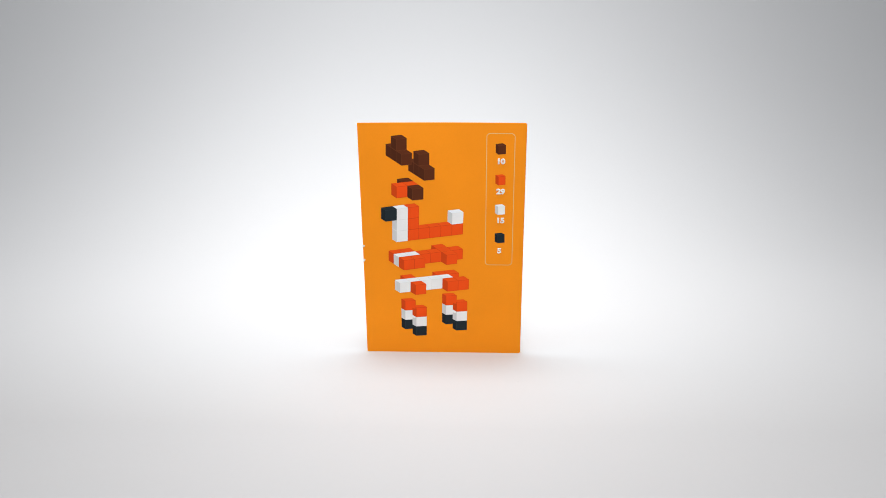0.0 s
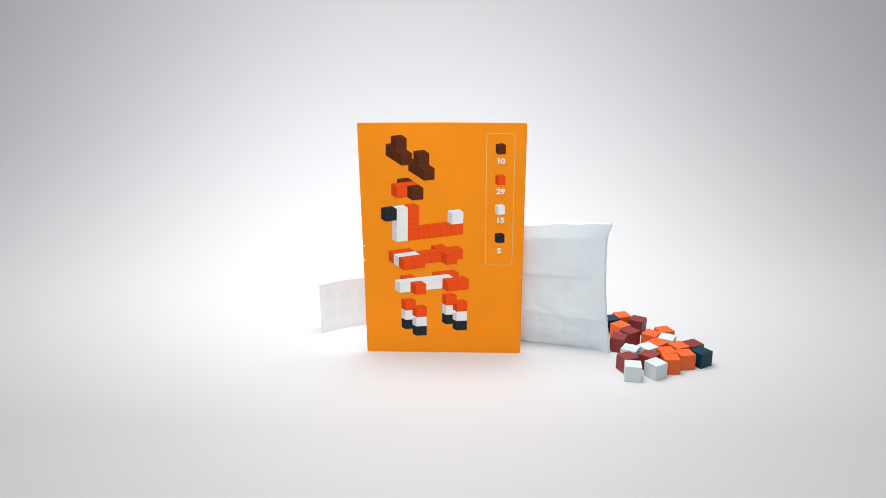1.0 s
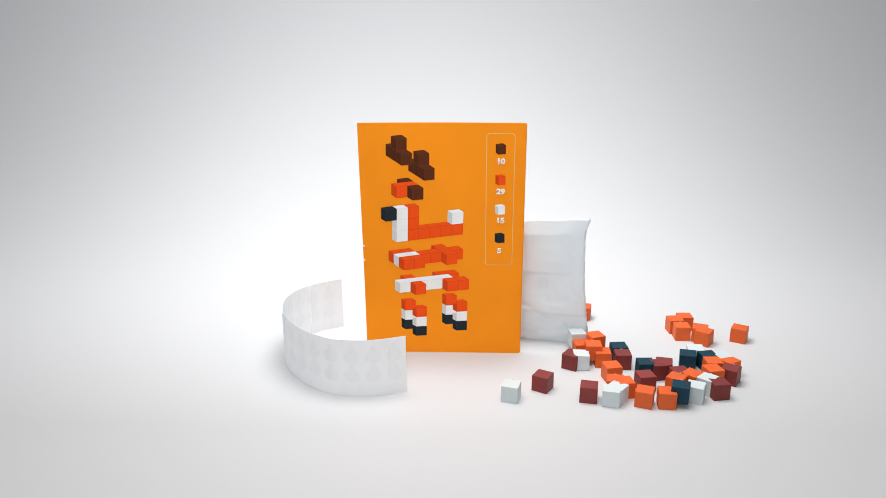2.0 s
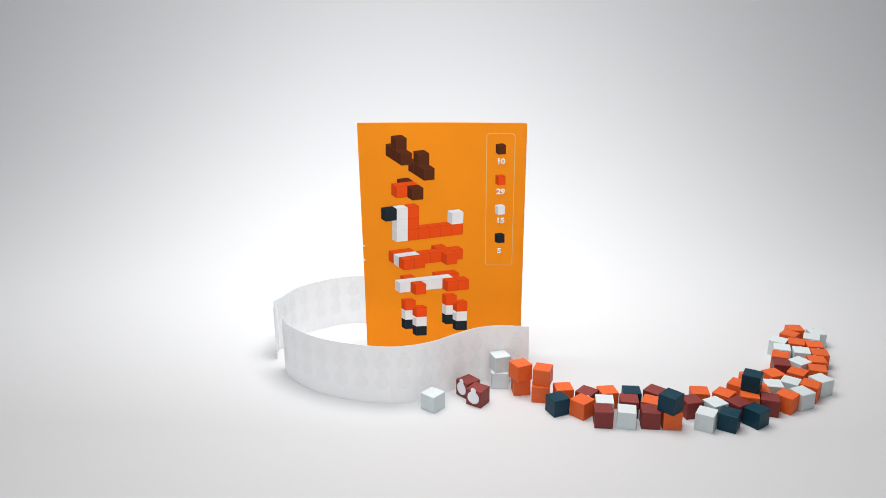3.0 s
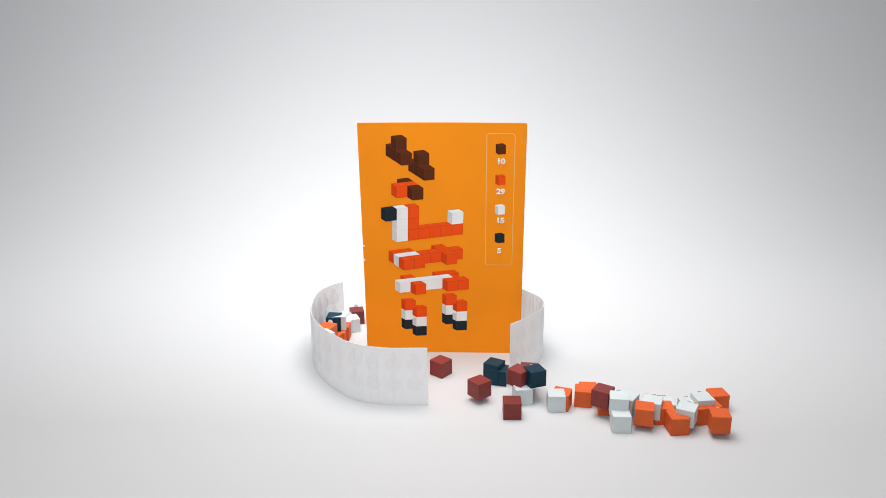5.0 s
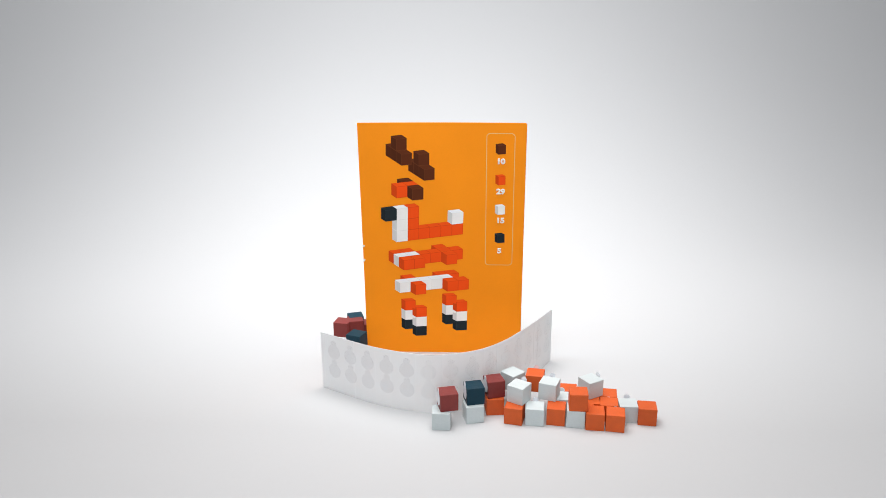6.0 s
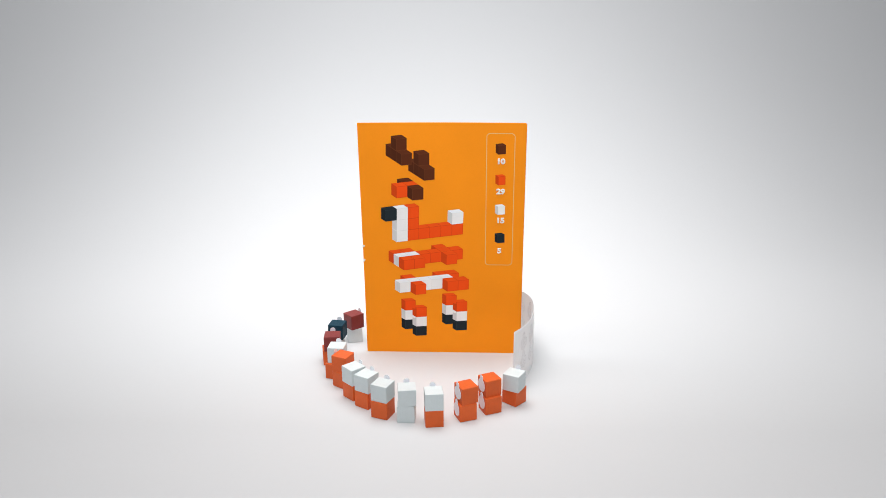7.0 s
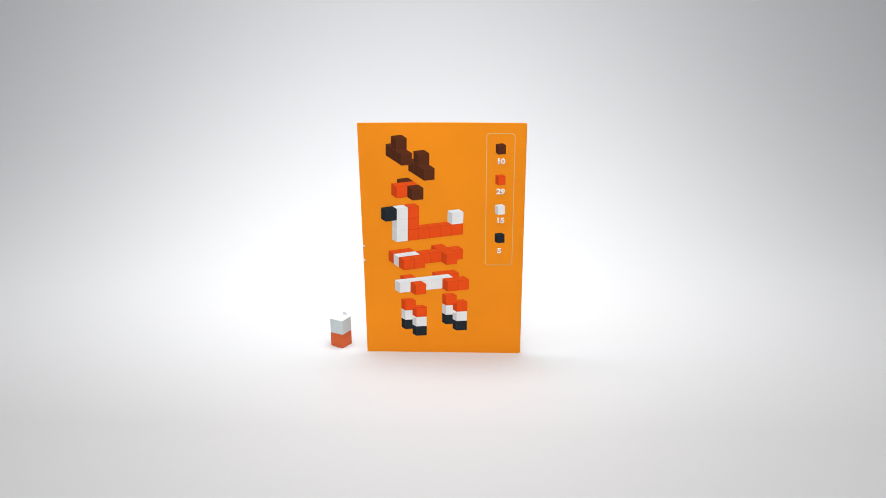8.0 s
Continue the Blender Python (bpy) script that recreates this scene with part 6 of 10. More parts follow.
    walk(strip_segment(strips[0],16),turns((0,-0.0384,0.0317,0.000,169),(0.7,-0.0384,0.0317,0.000,169),(0.8,-0.0280,0.0371,0.000,112),(0.9,-0.0176,0.0426,0.000,55),(1,-0.0072,0.0481,0.000,-3),(1.167,-0.0395,0.0391,0.000,19),(1.333,-0.0718,0.0301,0.000,41),(1.5,-0.1042,0.0211,0.000,62),(1.6,-0.1054,0.0071,0.000,86),(1.7,-0.1067,-0.0070,0.000,110),(1.9,-0.0976,-0.0239,0.000,119),(2.1,-0.0884,-0.0408,0.000,129),(2.3,-0.0748,-0.0523,0.000,145),(2.5,-0.0612,-0.0639,0.000,161),(2.733,-0.0434,-0.0637,0.000,179),(3,-0.0229,-0.0681,0.000,192),(3.133,-0.0123,-0.0593,0.000,198),(3.3,0.0012,-0.0552,0.000,199),(3.4,0.0059,-0.0489,0.000,202),(3.5,0.0106,-0.0426,0.000,205),(3.733,0.0345,-0.0378,0.000,214),(4,0.0583,-0.0330,0.000,222),(4.267,0.0639,-0.0263,0.000,225),(4.5,0.0695,-0.0195,0.000,228),(4.733,0.0594,0.0026,0.000,267),(4.967,0.0494,0.0246,0.000,305),(5.2,0.0393,0.0467,0.000,343),(5.333,0.0134,0.0417,0.000,285),(5.467,-0.0125,0.0367,0.000,227),(5.6,-0.0384,0.0317,0.000,169),(8,-0.0384,0.0317,0.000,169)))
    walk(strip_segment(strips[0],17),turns((0,-0.0419,0.0342,0.000,117),(0.7,-0.0419,0.0342,0.000,117),(0.8,-0.0287,0.0387,0.000,77),(0.9,-0.0154,0.0433,0.000,37),(1,-0.0022,0.0479,0.000,-3),(1.167,-0.0353,0.0404,0.000,16),(1.333,-0.0684,0.0329,0.000,35),(1.5,-0.1015,0.0254,0.000,54),(1.6,-0.1048,0.0116,0.000,79),(1.7,-0.1081,-0.0022,0.000,103),(1.9,-0.0998,-0.0195,0.000,115),(2.1,-0.0915,-0.0368,0.000,126),(2.3,-0.0786,-0.0494,0.000,140),(2.5,-0.0658,-0.0620,0.000,155),(2.733,-0.0481,-0.0634,0.000,174),(3,-0.0278,-0.0688,0.000,184),(3.133,-0.0170,-0.0608,0.000,196),(3.3,-0.0036,-0.0568,0.000,199),(3.4,0.0013,-0.0508,0.000,204),(3.5,0.0062,-0.0449,0.000,209),(3.733,0.0303,-0.0406,0.000,214),(4,0.0545,-0.0362,0.000,219),(4.267,0.0603,-0.0297,0.000,223),(4.5,0.0661,-0.0232,0.000,227),(4.733,0.0587,-0.0005,0.000,263),(4.967,0.0513,0.0222,0.000,299),(5.2,0.0440,0.0450,0.000,335),(5.333,0.0153,0.0414,0.000,382),(5.467,-0.0133,0.0378,0.000,430),(5.6,-0.0419,0.0342,0.000,477),(8,-0.0419,0.0342,0.000,477)))
    walk(strip_segment(strips[0],18),turns((0,-0.0417,0.0381,0.000,55),(0.7,-0.0417,0.0381,0.000,55),(0.8,-0.0269,0.0413,0.000,36),(0.9,-0.0120,0.0445,0.000,17),(1,0.0028,0.0477,0.000,-3),(1.167,-0.0309,0.0415,0.000,14),(1.333,-0.0646,0.0353,0.000,30),(1.5,-0.0983,0.0292,0.000,46),(1.6,-0.1035,0.0159,0.000,69),(1.7,-0.1088,0.0027,0.000,92),(1.9,-0.1015,-0.0150,0.000,107),(2.1,-0.0943,-0.0327,0.000,123),(2.3,-0.0822,-0.0462,0.000,135),(2.5,-0.0701,-0.0597,0.000,148),(2.733,-0.0528,-0.0628,0.000,169),(3,-0.0328,-0.0688,0.000,176),(3.133,-0.0218,-0.0621,0.000,194),(3.3,-0.0083,-0.0584,0.000,198),(3.4,-0.0032,-0.0529,0.000,205),(3.5,0.0019,-0.0474,0.000,211),(3.733,0.0262,-0.0433,0.000,214),(4,0.0505,-0.0393,0.000,217),(4.267,0.0566,-0.0331,0.000,221),(4.5,0.0626,-0.0268,0.000,225),(4.733,0.0579,-0.0036,0.000,261),(4.967,0.0532,0.0196,0.000,297),(5.2,0.0485,0.0428,0.000,333),(5.333,0.0184,0.0412,0.000,361),(5.467,-0.0117,0.0397,0.000,388),(5.6,-0.0417,0.0381,0.000,415),(8,-0.0417,0.0381,0.000,415)))
    walk(strip_segment(strips[0],19),turns((0,-0.0380,0.0404,0.000,11),(0.7,-0.0380,0.0404,0.000,11),(0.8,-0.0227,0.0427,0.000,6),(0.9,-0.0075,0.0451,0.000,1),(1,0.0078,0.0474,0.000,-4),(1.167,-0.0264,0.0425,0.000,11),(1.333,-0.0605,0.0375,0.000,25),(1.5,-0.0947,0.0326,0.000,39),(1.6,-0.1016,0.0201,0.000,60),(1.7,-0.1084,0.0077,0.000,80),(1.9,-0.1027,-0.0104,0.000,101),(2.1,-0.0969,-0.0284,0.000,121),(2.3,-0.0856,-0.0426,0.000,132),(2.5,-0.0742,-0.0568,0.000,143),(2.733,-0.0573,-0.0617,0.000,165),(3,-0.0378,-0.0682,0.000,171),(3.133,-0.0267,-0.0633,0.000,192),(3.3,-0.0131,-0.0599,0.000,198),(3.4,-0.0077,-0.0550,0.000,205),(3.5,-0.0024,-0.0500,0.000,213),(3.733,0.0221,-0.0461,0.000,214),(4,0.0465,-0.0423,0.000,215),(4.267,0.0528,-0.0363,0.000,219),(4.5,0.0590,-0.0303,0.000,223),(4.733,0.0570,-0.0067,0.000,260),(4.967,0.0549,0.0169,0.000,296),(5.2,0.0529,0.0405,0.000,332),(5.333,0.0226,0.0405,0.000,345),(5.467,-0.0077,0.0404,0.000,358),(5.6,-0.0380,0.0404,0.000,371),(8,-0.0380,0.0404,0.000,371)))
    walk(strip_segment(strips[0],20),turns((0,-0.0330,0.0411,0.000,4),(0.7,-0.0330,0.0411,0.000,4),(0.8,-0.0178,0.0431,0.000,1),(0.9,-0.0025,0.0451,0.000,-1),(1,0.0128,0.0471,0.000,-4),(1.167,-0.0217,0.0432,0.000,9),(1.333,-0.0562,0.0394,0.000,21),(1.5,-0.0907,0.0355,0.000,33),(1.6,-0.0989,0.0240,0.000,52),(1.7,-0.1072,0.0125,0.000,70),(1.9,-0.1033,-0.0058,0.000,94),(2.1,-0.0994,-0.0241,0.000,117),(2.3,-0.0887,-0.0388,0.000,127),(2.5,-0.0781,-0.0536,0.000,137),(2.733,-0.0617,-0.0603,0.000,160),(3,-0.0427,-0.0673,0.000,168),(3.133,-0.0316,-0.0642,0.000,189),(3.3,-0.0178,-0.0614,0.000,196),(3.4,-0.0122,-0.0571,0.000,206),(3.5,-0.0065,-0.0528,0.000,215),(3.733,0.0179,-0.0489,0.000,213),(4,0.0423,-0.0450,0.000,211),(4.267,0.0488,-0.0393,0.000,217),(4.5,0.0554,-0.0337,0.000,223),(4.733,0.0560,-0.0098,0.000,259),(4.967,0.0567,0.0141,0.000,295),(5.2,0.0573,0.0381,0.000,331),(5.333,0.0272,0.0391,0.000,342),(5.467,-0.0029,0.0401,0.000,353),(5.6,-0.0330,0.0411,0.000,364),(8,-0.0330,0.0411,0.000,364)))
    walk(strip_segment(strips[0],21),turns((0,-0.0280,0.0414,0.000,4),(0.7,-0.0280,0.0414,0.000,4),(0.8,-0.0128,0.0432,0.000,1),(0.9,0.0025,0.0450,0.000,-1),(1,0.0178,0.0467,0.000,-4),(1.167,-0.0169,0.0439,0.000,7),(1.333,-0.0517,0.0410,0.000,18),(1.5,-0.0864,0.0381,0.000,29),(1.6,-0.0958,0.0276,0.000,45),(1.7,-0.1051,0.0170,0.000,62),(1.9,-0.1033,-0.0013,0.000,88),(2.1,-0.1015,-0.0195,0.000,113),(2.3,-0.0915,-0.0348,0.000,123),(2.5,-0.0816,-0.0501,0.000,132),(2.733,-0.0659,-0.0586,0.000,155),(3,-0.0476,-0.0661,0.000,165),(3.133,-0.0365,-0.0649,0.000,186),(3.3,-0.0227,-0.0627,0.000,194),(3.4,-0.0166,-0.0592,0.000,206),(3.5,-0.0105,-0.0558,0.000,217),(3.733,0.0137,-0.0516,0.000,213),(4,0.0380,-0.0474,0.000,208),(4.267,0.0448,-0.0422,0.000,214),(4.5,0.0517,-0.0370,0.000,221),(4.733,0.0550,-0.0128,0.000,257),(4.967,0.0583,0.0114,0.000,293),(5.2,0.0616,0.0356,0.000,329),(5.333,0.0317,0.0375,0.000,341),(5.467,0.0019,0.0395,0.000,352),(5.6,-0.0280,0.0414,0.000,364),(8,-0.0280,0.0414,0.000,364)))
    walk(strip_segment(strips[0],22),turns((0,-0.0230,0.0417,0.000,2),(0.7,-0.0230,0.0417,0.000,2),(0.8,-0.0078,0.0432,0.000,-1),(0.9,0.0075,0.0448,0.000,-3),(1,0.0228,0.0464,0.000,-5),(1.167,-0.0121,0.0444,0.000,6),(1.333,-0.0470,0.0424,0.000,16),(1.5,-0.0819,0.0404,0.000,26),(1.6,-0.0923,0.0308,0.000,41),(1.7,-0.1026,0.0213,0.000,56),(1.9,-0.1029,0.0032,0.000,83),(2.1,-0.1033,-0.0149,0.000,110),(2.3,-0.0941,-0.0306,0.000,120),(2.5,-0.0849,-0.0463,0.000,130),(2.733,-0.0701,-0.0565,0.000,151),(3,-0.0524,-0.0647,0.000,163),(3.133,-0.0414,-0.0653,0.000,182),(3.3,-0.0275,-0.0638,0.000,192),(3.4,-0.0211,-0.0613,0.000,203),(3.5,-0.0146,-0.0587,0.000,214),(3.733,0.0095,-0.0542,0.000,210),(4,0.0335,-0.0497,0.000,206),(4.267,0.0407,-0.0450,0.000,213),(4.5,0.0478,-0.0402,0.000,219),(4.733,0.0538,-0.0159,0.000,255),(4.967,0.0598,0.0085,0.000,291),(5.2,0.0658,0.0329,0.000,326),(5.333,0.0362,0.0358,0.000,338),(5.467,0.0066,0.0387,0.000,350),(5.6,-0.0230,0.0417,0.000,362),(8,-0.0230,0.0417,0.000,362)))
    walk(strip_segment(strips[0],23),turns((0,-0.0180,0.0418,0.000,1),(0.7,-0.0180,0.0418,0.000,1),(0.8,-0.0028,0.0432,0.000,-1),(0.9,0.0125,0.0445,0.000,-4),(1,0.0277,0.0459,0.000,-6),(1.167,-0.0073,0.0448,0.000,4),(1.333,-0.0424,0.0436,0.000,14),(1.5,-0.0774,0.0425,0.000,24),(1.6,-0.0885,0.0339,0.000,37),(1.7,-0.0996,0.0253,0.000,50),(1.9,-0.1022,0.0076,0.000,78),(2.1,-0.1048,-0.0101,0.000,106),(2.3,-0.0964,-0.0262,0.000,116),(2.5,-0.0880,-0.0424,0.000,127),(2.733,-0.0741,-0.0541,0.000,145),(3,-0.0571,-0.0632,0.000,161),(3.133,-0.0463,-0.0652,0.000,177),(3.3,-0.0324,-0.0647,0.000,190),(3.4,-0.0256,-0.0630,0.000,200),(3.5,-0.0188,-0.0614,0.000,210),(3.733,0.0051,-0.0566,0.000,207),(4,0.0290,-0.0518,0.000,205),(4.267,0.0365,-0.0476,0.000,211),(4.5,0.0439,-0.0434,0.000,218),(4.733,0.0526,-0.0189,0.000,252),(4.967,0.0612,0.0055,0.000,287),(5.2,0.0699,0.0299,0.000,321),(5.333,0.0406,0.0339,0.000,335),(5.467,0.0113,0.0379,0.000,348),(5.6,-0.0180,0.0418,0.000,361),(8,-0.0180,0.0418,0.000,361)))
    walk(strip_segment(strips[0],24),turns((0,-0.0130,0.0419,0.000,1),(0.7,-0.0130,0.0419,0.000,1),(0.8,0.0022,0.0431,0.000,-1),(0.9,0.0175,0.0442,0.000,-4),(1,0.0327,0.0454,0.000,-6),(1.167,-0.0025,0.0450,0.000,3),(1.333,-0.0376,0.0447,0.000,11),(1.5,-0.0728,0.0444,0.000,20),(1.6,-0.0845,0.0366,0.000,32),(1.7,-0.0962,0.0289,0.000,44),(1.9,-0.1010,0.0118,0.000,72),(2.1,-0.1059,-0.0053,0.000,99),(2.3,-0.0984,-0.0218,0.000,111),(2.5,-0.0908,-0.0383,0.000,123),(2.733,-0.0778,-0.0511,0.000,139),(3,-0.0618,-0.0614,0.000,158),(3.133,-0.0511,-0.0646,0.000,169),(3.3,-0.0374,-0.0653,0.000,183),(3.4,-0.0303,-0.0645,0.000,194),(3.5,-0.0233,-0.0637,0.000,205),(3.733,0.0006,-0.0588,0.000,204),(4,0.0244,-0.0538,0.000,203),(4.267,0.0322,-0.0501,0.000,210),(4.5,0.0399,-0.0464,0.000,216),(4.733,0.0511,-0.0221,0.000,247),(4.967,0.0622,0.0022,0.000,277),(5.2,0.0734,0.0264,0.000,308),(5.333,0.0446,0.0316,0.000,326),(5.467,0.0158,0.0368,0.000,344),(5.6,-0.0130,0.0419,0.000,361),(8,-0.0130,0.0419,0.000,361)))
    walk(strip_segment(strips[0],25),turns((0,-0.0080,0.0420,0.000,0),(0.7,-0.0080,0.0420,0.000,0),(0.8,0.0072,0.0429,0.000,-4),(0.9,0.0224,0.0437,0.000,-8),(1,0.0376,0.0446,0.000,-12),(1.167,0.0024,0.0450,0.000,-3),(1.333,-0.0328,0.0455,0.000,7),(1.5,-0.0680,0.0459,0.000,17),(1.6,-0.0802,0.0391,0.000,28),(1.7,-0.0924,0.0322,0.000,39),(1.9,-0.0994,0.0160,0.000,66),(2.1,-0.1064,-0.0003,0.000,92),(2.3,-0.0999,-0.0171,0.000,106),(2.5,-0.0934,-0.0340,0.000,120),(2.733,-0.0813,-0.0478,0.000,134),(3,-0.0664,-0.0594,0.000,155),(3.133,-0.0558,-0.0634,0.000,162),(3.3,-0.0424,-0.0652,0.000,176),(3.4,-0.0351,-0.0654,0.000,187),(3.5,-0.0279,-0.0655,0.000,199),(3.733,-0.0041,-0.0606,0.000,200),(4,0.0198,-0.0557,0.000,201),(4.267,0.0278,-0.0525,0.000,207),(4.5,0.0358,-0.0492,0.000,213),(4.733,0.0492,-0.0254,0.000,240),(4.967,0.0626,-0.0016,0.000,268),(5.2,0.0759,0.0222,0.000,295),(5.333,0.0479,0.0288,0.000,317),(5.467,0.0199,0.0354,0.000,338),(5.6,-0.0080,0.0420,0.000,360),(8,-0.0080,0.0420,0.000,360)))
    walk(strip_segment(strips[0],26),turns((0,-0.0030,0.0420,0.000,0),(0.7,-0.0030,0.0420,0.000,0),(0.8,0.0118,0.0421,0.000,-17),(0.9,0.0267,0.0422,0.000,-33),(1,0.0415,0.0423,0.000,-50),(1.167,0.0066,0.0440,0.000,-28),(1.333,-0.0283,0.0456,0.000,-6),(1.5,-0.0632,0.0473,0.000,15),(1.6,-0.0758,0.0412,0.000,24),(1.7,-0.0884,0.0351,0.000,32),(1.9,-0.0973,0.0199,0.000,59),(2.1,-0.1063,0.0047,0.000,86),(2.3,-0.1010,-0.0125,0.000,101),(2.5,-0.0958,-0.0296,0.000,117),(2.733,-0.0845,-0.0441,0.000,129),(3,-0.0708,-0.0571,0.000,150),(3.133,-0.0603,-0.0616,0.000,155),(3.3,-0.0473,-0.0646,0.000,170),(3.4,-0.0400,-0.0657,0.000,181),(3.5,-0.0327,-0.0669,0.000,193),(3.733,-0.0088,-0.0622,0.000,196),(4,0.0151,-0.0575,0.000,199),(4.267,0.0233,-0.0547,0.000,205),(4.5,0.0316,-0.0519,0.000,211),(4.733,0.0469,-0.0287,0.000,235),(4.967,0.0623,-0.0056,0.000,260),(5.2,0.0776,0.0175,0.000,284),(5.333,0.0507,0.0257,0.000,309),(5.467,0.0238,0.0338,0.000,335),(5.6,-0.0030,0.0420,0.000,360),(8,-0.0030,0.0420,0.000,360)))
    walk(strip_segment(strips[0],27),turns((0,0.0020,0.0420,0.000,0),(0.7,0.0020,0.0420,0.000,0),(0.8,0.0153,0.0408,0.000,-37),(0.9,0.0287,0.0396,0.000,-75),(1,0.0421,0.0384,0.000,-112),(1.167,0.0086,0.0418,0.000,-70),(1.333,-0.0249,0.0452,0.000,-29),(1.5,-0.0584,0.0485,0.000,13),(1.6,-0.0712,0.0431,0.000,21),(1.7,-0.0841,0.0377,0.000,30),(1.9,-0.0948,0.0236,0.000,54),(2.1,-0.1056,0.0096,0.000,79),(2.3,-0.1018,-0.0077,0.000,96),(2.5,-0.0979,-0.0251,0.000,114),(2.733,-0.0875,-0.0402,0.000,125),(3,-0.0750,-0.0544,0.000,146),(3.133,-0.0646,-0.0594,0.000,151),(3.3,-0.0522,-0.0635,0.000,164),(3.4,-0.0449,-0.0656,0.000,176),(3.5,-0.0376,-0.0677,0.000,187),(3.733,-0.0136,-0.0634,0.000,192),(4,0.0103,-0.0590,0.000,197),(4.267,0.0188,-0.0567,0.000,202),(4.5,0.0272,-0.0543,0.000,208),(4.733,0.0443,-0.0320,0.000,230),(4.967,0.0613,-0.0097,0.000,252),(5.2,0.0784,0.0126,0.000,275),(5.333,0.0529,0.0224,0.000,303),(5.467,0.0274,0.0322,0.000,332),(5.6,0.0020,0.0420,0.000,360),(8,0.0020,0.0420,0.000,360)))
    walk(strip_segment(strips[0],28),turns((0,0.0070,0.0420,0.000,0),(0.7,0.0070,0.0420,0.000,0),(0.8,0.0176,0.0399,0.000,-56),(0.9,0.0282,0.0378,0.000,-112),(1,0.0388,0.0357,0.000,-168),(1.167,0.0080,0.0402,0.000,-110),(1.333,-0.0227,0.0448,0.000,-52),(1.5,-0.0535,0.0493,0.000,5),(1.6,-0.0666,0.0447,0.000,17),(1.7,-0.0797,0.0401,0.000,28),(1.9,-0.0920,0.0273,0.000,50),(2.1,-0.1044,0.0144,0.000,72),(2.3,-0.1021,-0.0030,0.000,91),(2.5,-0.0998,-0.0204,0.000,109),(2.733,-0.0902,-0.0362,0.000,123),(3,-0.0791,-0.0515,0.000,142),(3.133,-0.0688,-0.0570,0.000,149),(3.3,-0.0569,-0.0619,0.000,160),(3.4,-0.0498,-0.0650,0.000,170),(3.5,-0.0426,-0.0680,0.000,179),(3.733,-0.0185,-0.0642,0.000,187),(4,0.0055,-0.0603,0.000,194),(4.267,0.0141,-0.0584,0.000,199),(4.5,0.0227,-0.0565,0.000,204),(4.733,0.0413,-0.0351,0.000,224),(4.967,0.0598,-0.0137,0.000,244),(5.2,0.0783,0.0076,0.000,263),(5.333,0.0545,0.0191,0.000,295),(5.467,0.0307,0.0305,0.000,328),(5.6,0.0070,0.0420,0.000,360),(8,0.0070,0.0420,0.000,360)))
    walk(strip_segment(strips[0],29),turns((0,0.0120,0.0421,0.000,2),(0.7,0.0120,0.0421,0.000,2),(0.8,0.0193,0.0397,0.000,-57),(0.9,0.0266,0.0373,0.000,-115),(1,0.0339,0.0349,0.000,-174),(1.167,0.0064,0.0398,0.000,-116),(1.333,-0.0210,0.0447,0.000,-58),(1.5,-0.0485,0.0496,0.000,-0),(1.6,-0.0618,0.0459,0.000,12),(1.7,-0.0752,0.0423,0.000,25),(1.9,-0.0889,0.0307,0.000,45),(2.1,-0.1025,0.0191,0.000,65),(2.3,-0.1019,0.0017,0.000,85),(2.5,-0.1013,-0.0157,0.000,106),(2.733,-0.0928,-0.0321,0.000,121),(3,-0.0829,-0.0483,0.000,139),(3.133,-0.0730,-0.0544,0.000,147),(3.3,-0.0616,-0.0601,0.000,157),(3.4,-0.0545,-0.0637,0.000,161),(3.5,-0.0475,-0.0673,0.000,165),(3.733,-0.0234,-0.0644,0.000,178),(4,0.0006,-0.0615,0.000,192),(4.267,0.0094,-0.0599,0.000,196),(4.5,0.0181,-0.0584,0.000,200),(4.733,0.0378,-0.0380,0.000,218),(4.967,0.0575,-0.0176,0.000,235),(5.2,0.0773,0.0028,0.000,252),(5.333,0.0555,0.0159,0.000,289),(5.467,0.0337,0.0290,0.000,325),(5.6,0.0120,0.0421,0.000,362),(8,0.0120,0.0421,0.000,362)))
    walk(strip_segment(strips[0],30),turns((0,0.0170,0.0422,0.000,2),(0.7,0.0170,0.0422,0.000,2),(0.8,0.0209,0.0396,0.000,-57),(0.9,0.0249,0.0370,0.000,-116),(1,0.0289,0.0344,0.000,-175),(1.167,0.0048,0.0394,0.000,-117),(1.333,-0.0194,0.0444,0.000,-59),(1.5,-0.0435,0.0495,0.000,-2),(1.6,-0.0571,0.0469,0.000,10),(1.7,-0.0706,0.0443,0.000,22),(1.9,-0.0854,0.0339,0.000,41),(2.1,-0.1002,0.0235,0.000,59),(2.3,-0.1013,0.0063,0.000,81),(2.5,-0.1024,-0.0108,0.000,102),(2.733,-0.0952,-0.0280,0.000,120),(3,-0.0866,-0.0449,0.000,136),(3.133,-0.0770,-0.0516,0.000,145),(3.3,-0.0661,-0.0579,0.000,152),(3.4,-0.0591,-0.0617,0.000,152),(3.5,-0.0520,-0.0655,0.000,151),(3.733,-0.0282,-0.0639,0.000,170),(4,-0.0043,-0.0623,0.000,189),(4.267,0.0045,-0.0611,0.000,192),(4.5,0.0134,-0.0599,0.000,196),(4.733,0.0341,-0.0406,0.000,213),(4.967,0.0548,-0.0212,0.000,229),(5.2,0.0755,-0.0019,0.000,246),(5.333,0.0560,0.0128,0.000,285),(5.467,0.0365,0.0275,0.000,323),(5.6,0.0170,0.0422,0.000,362),(8,0.0170,0.0422,0.000,362)))
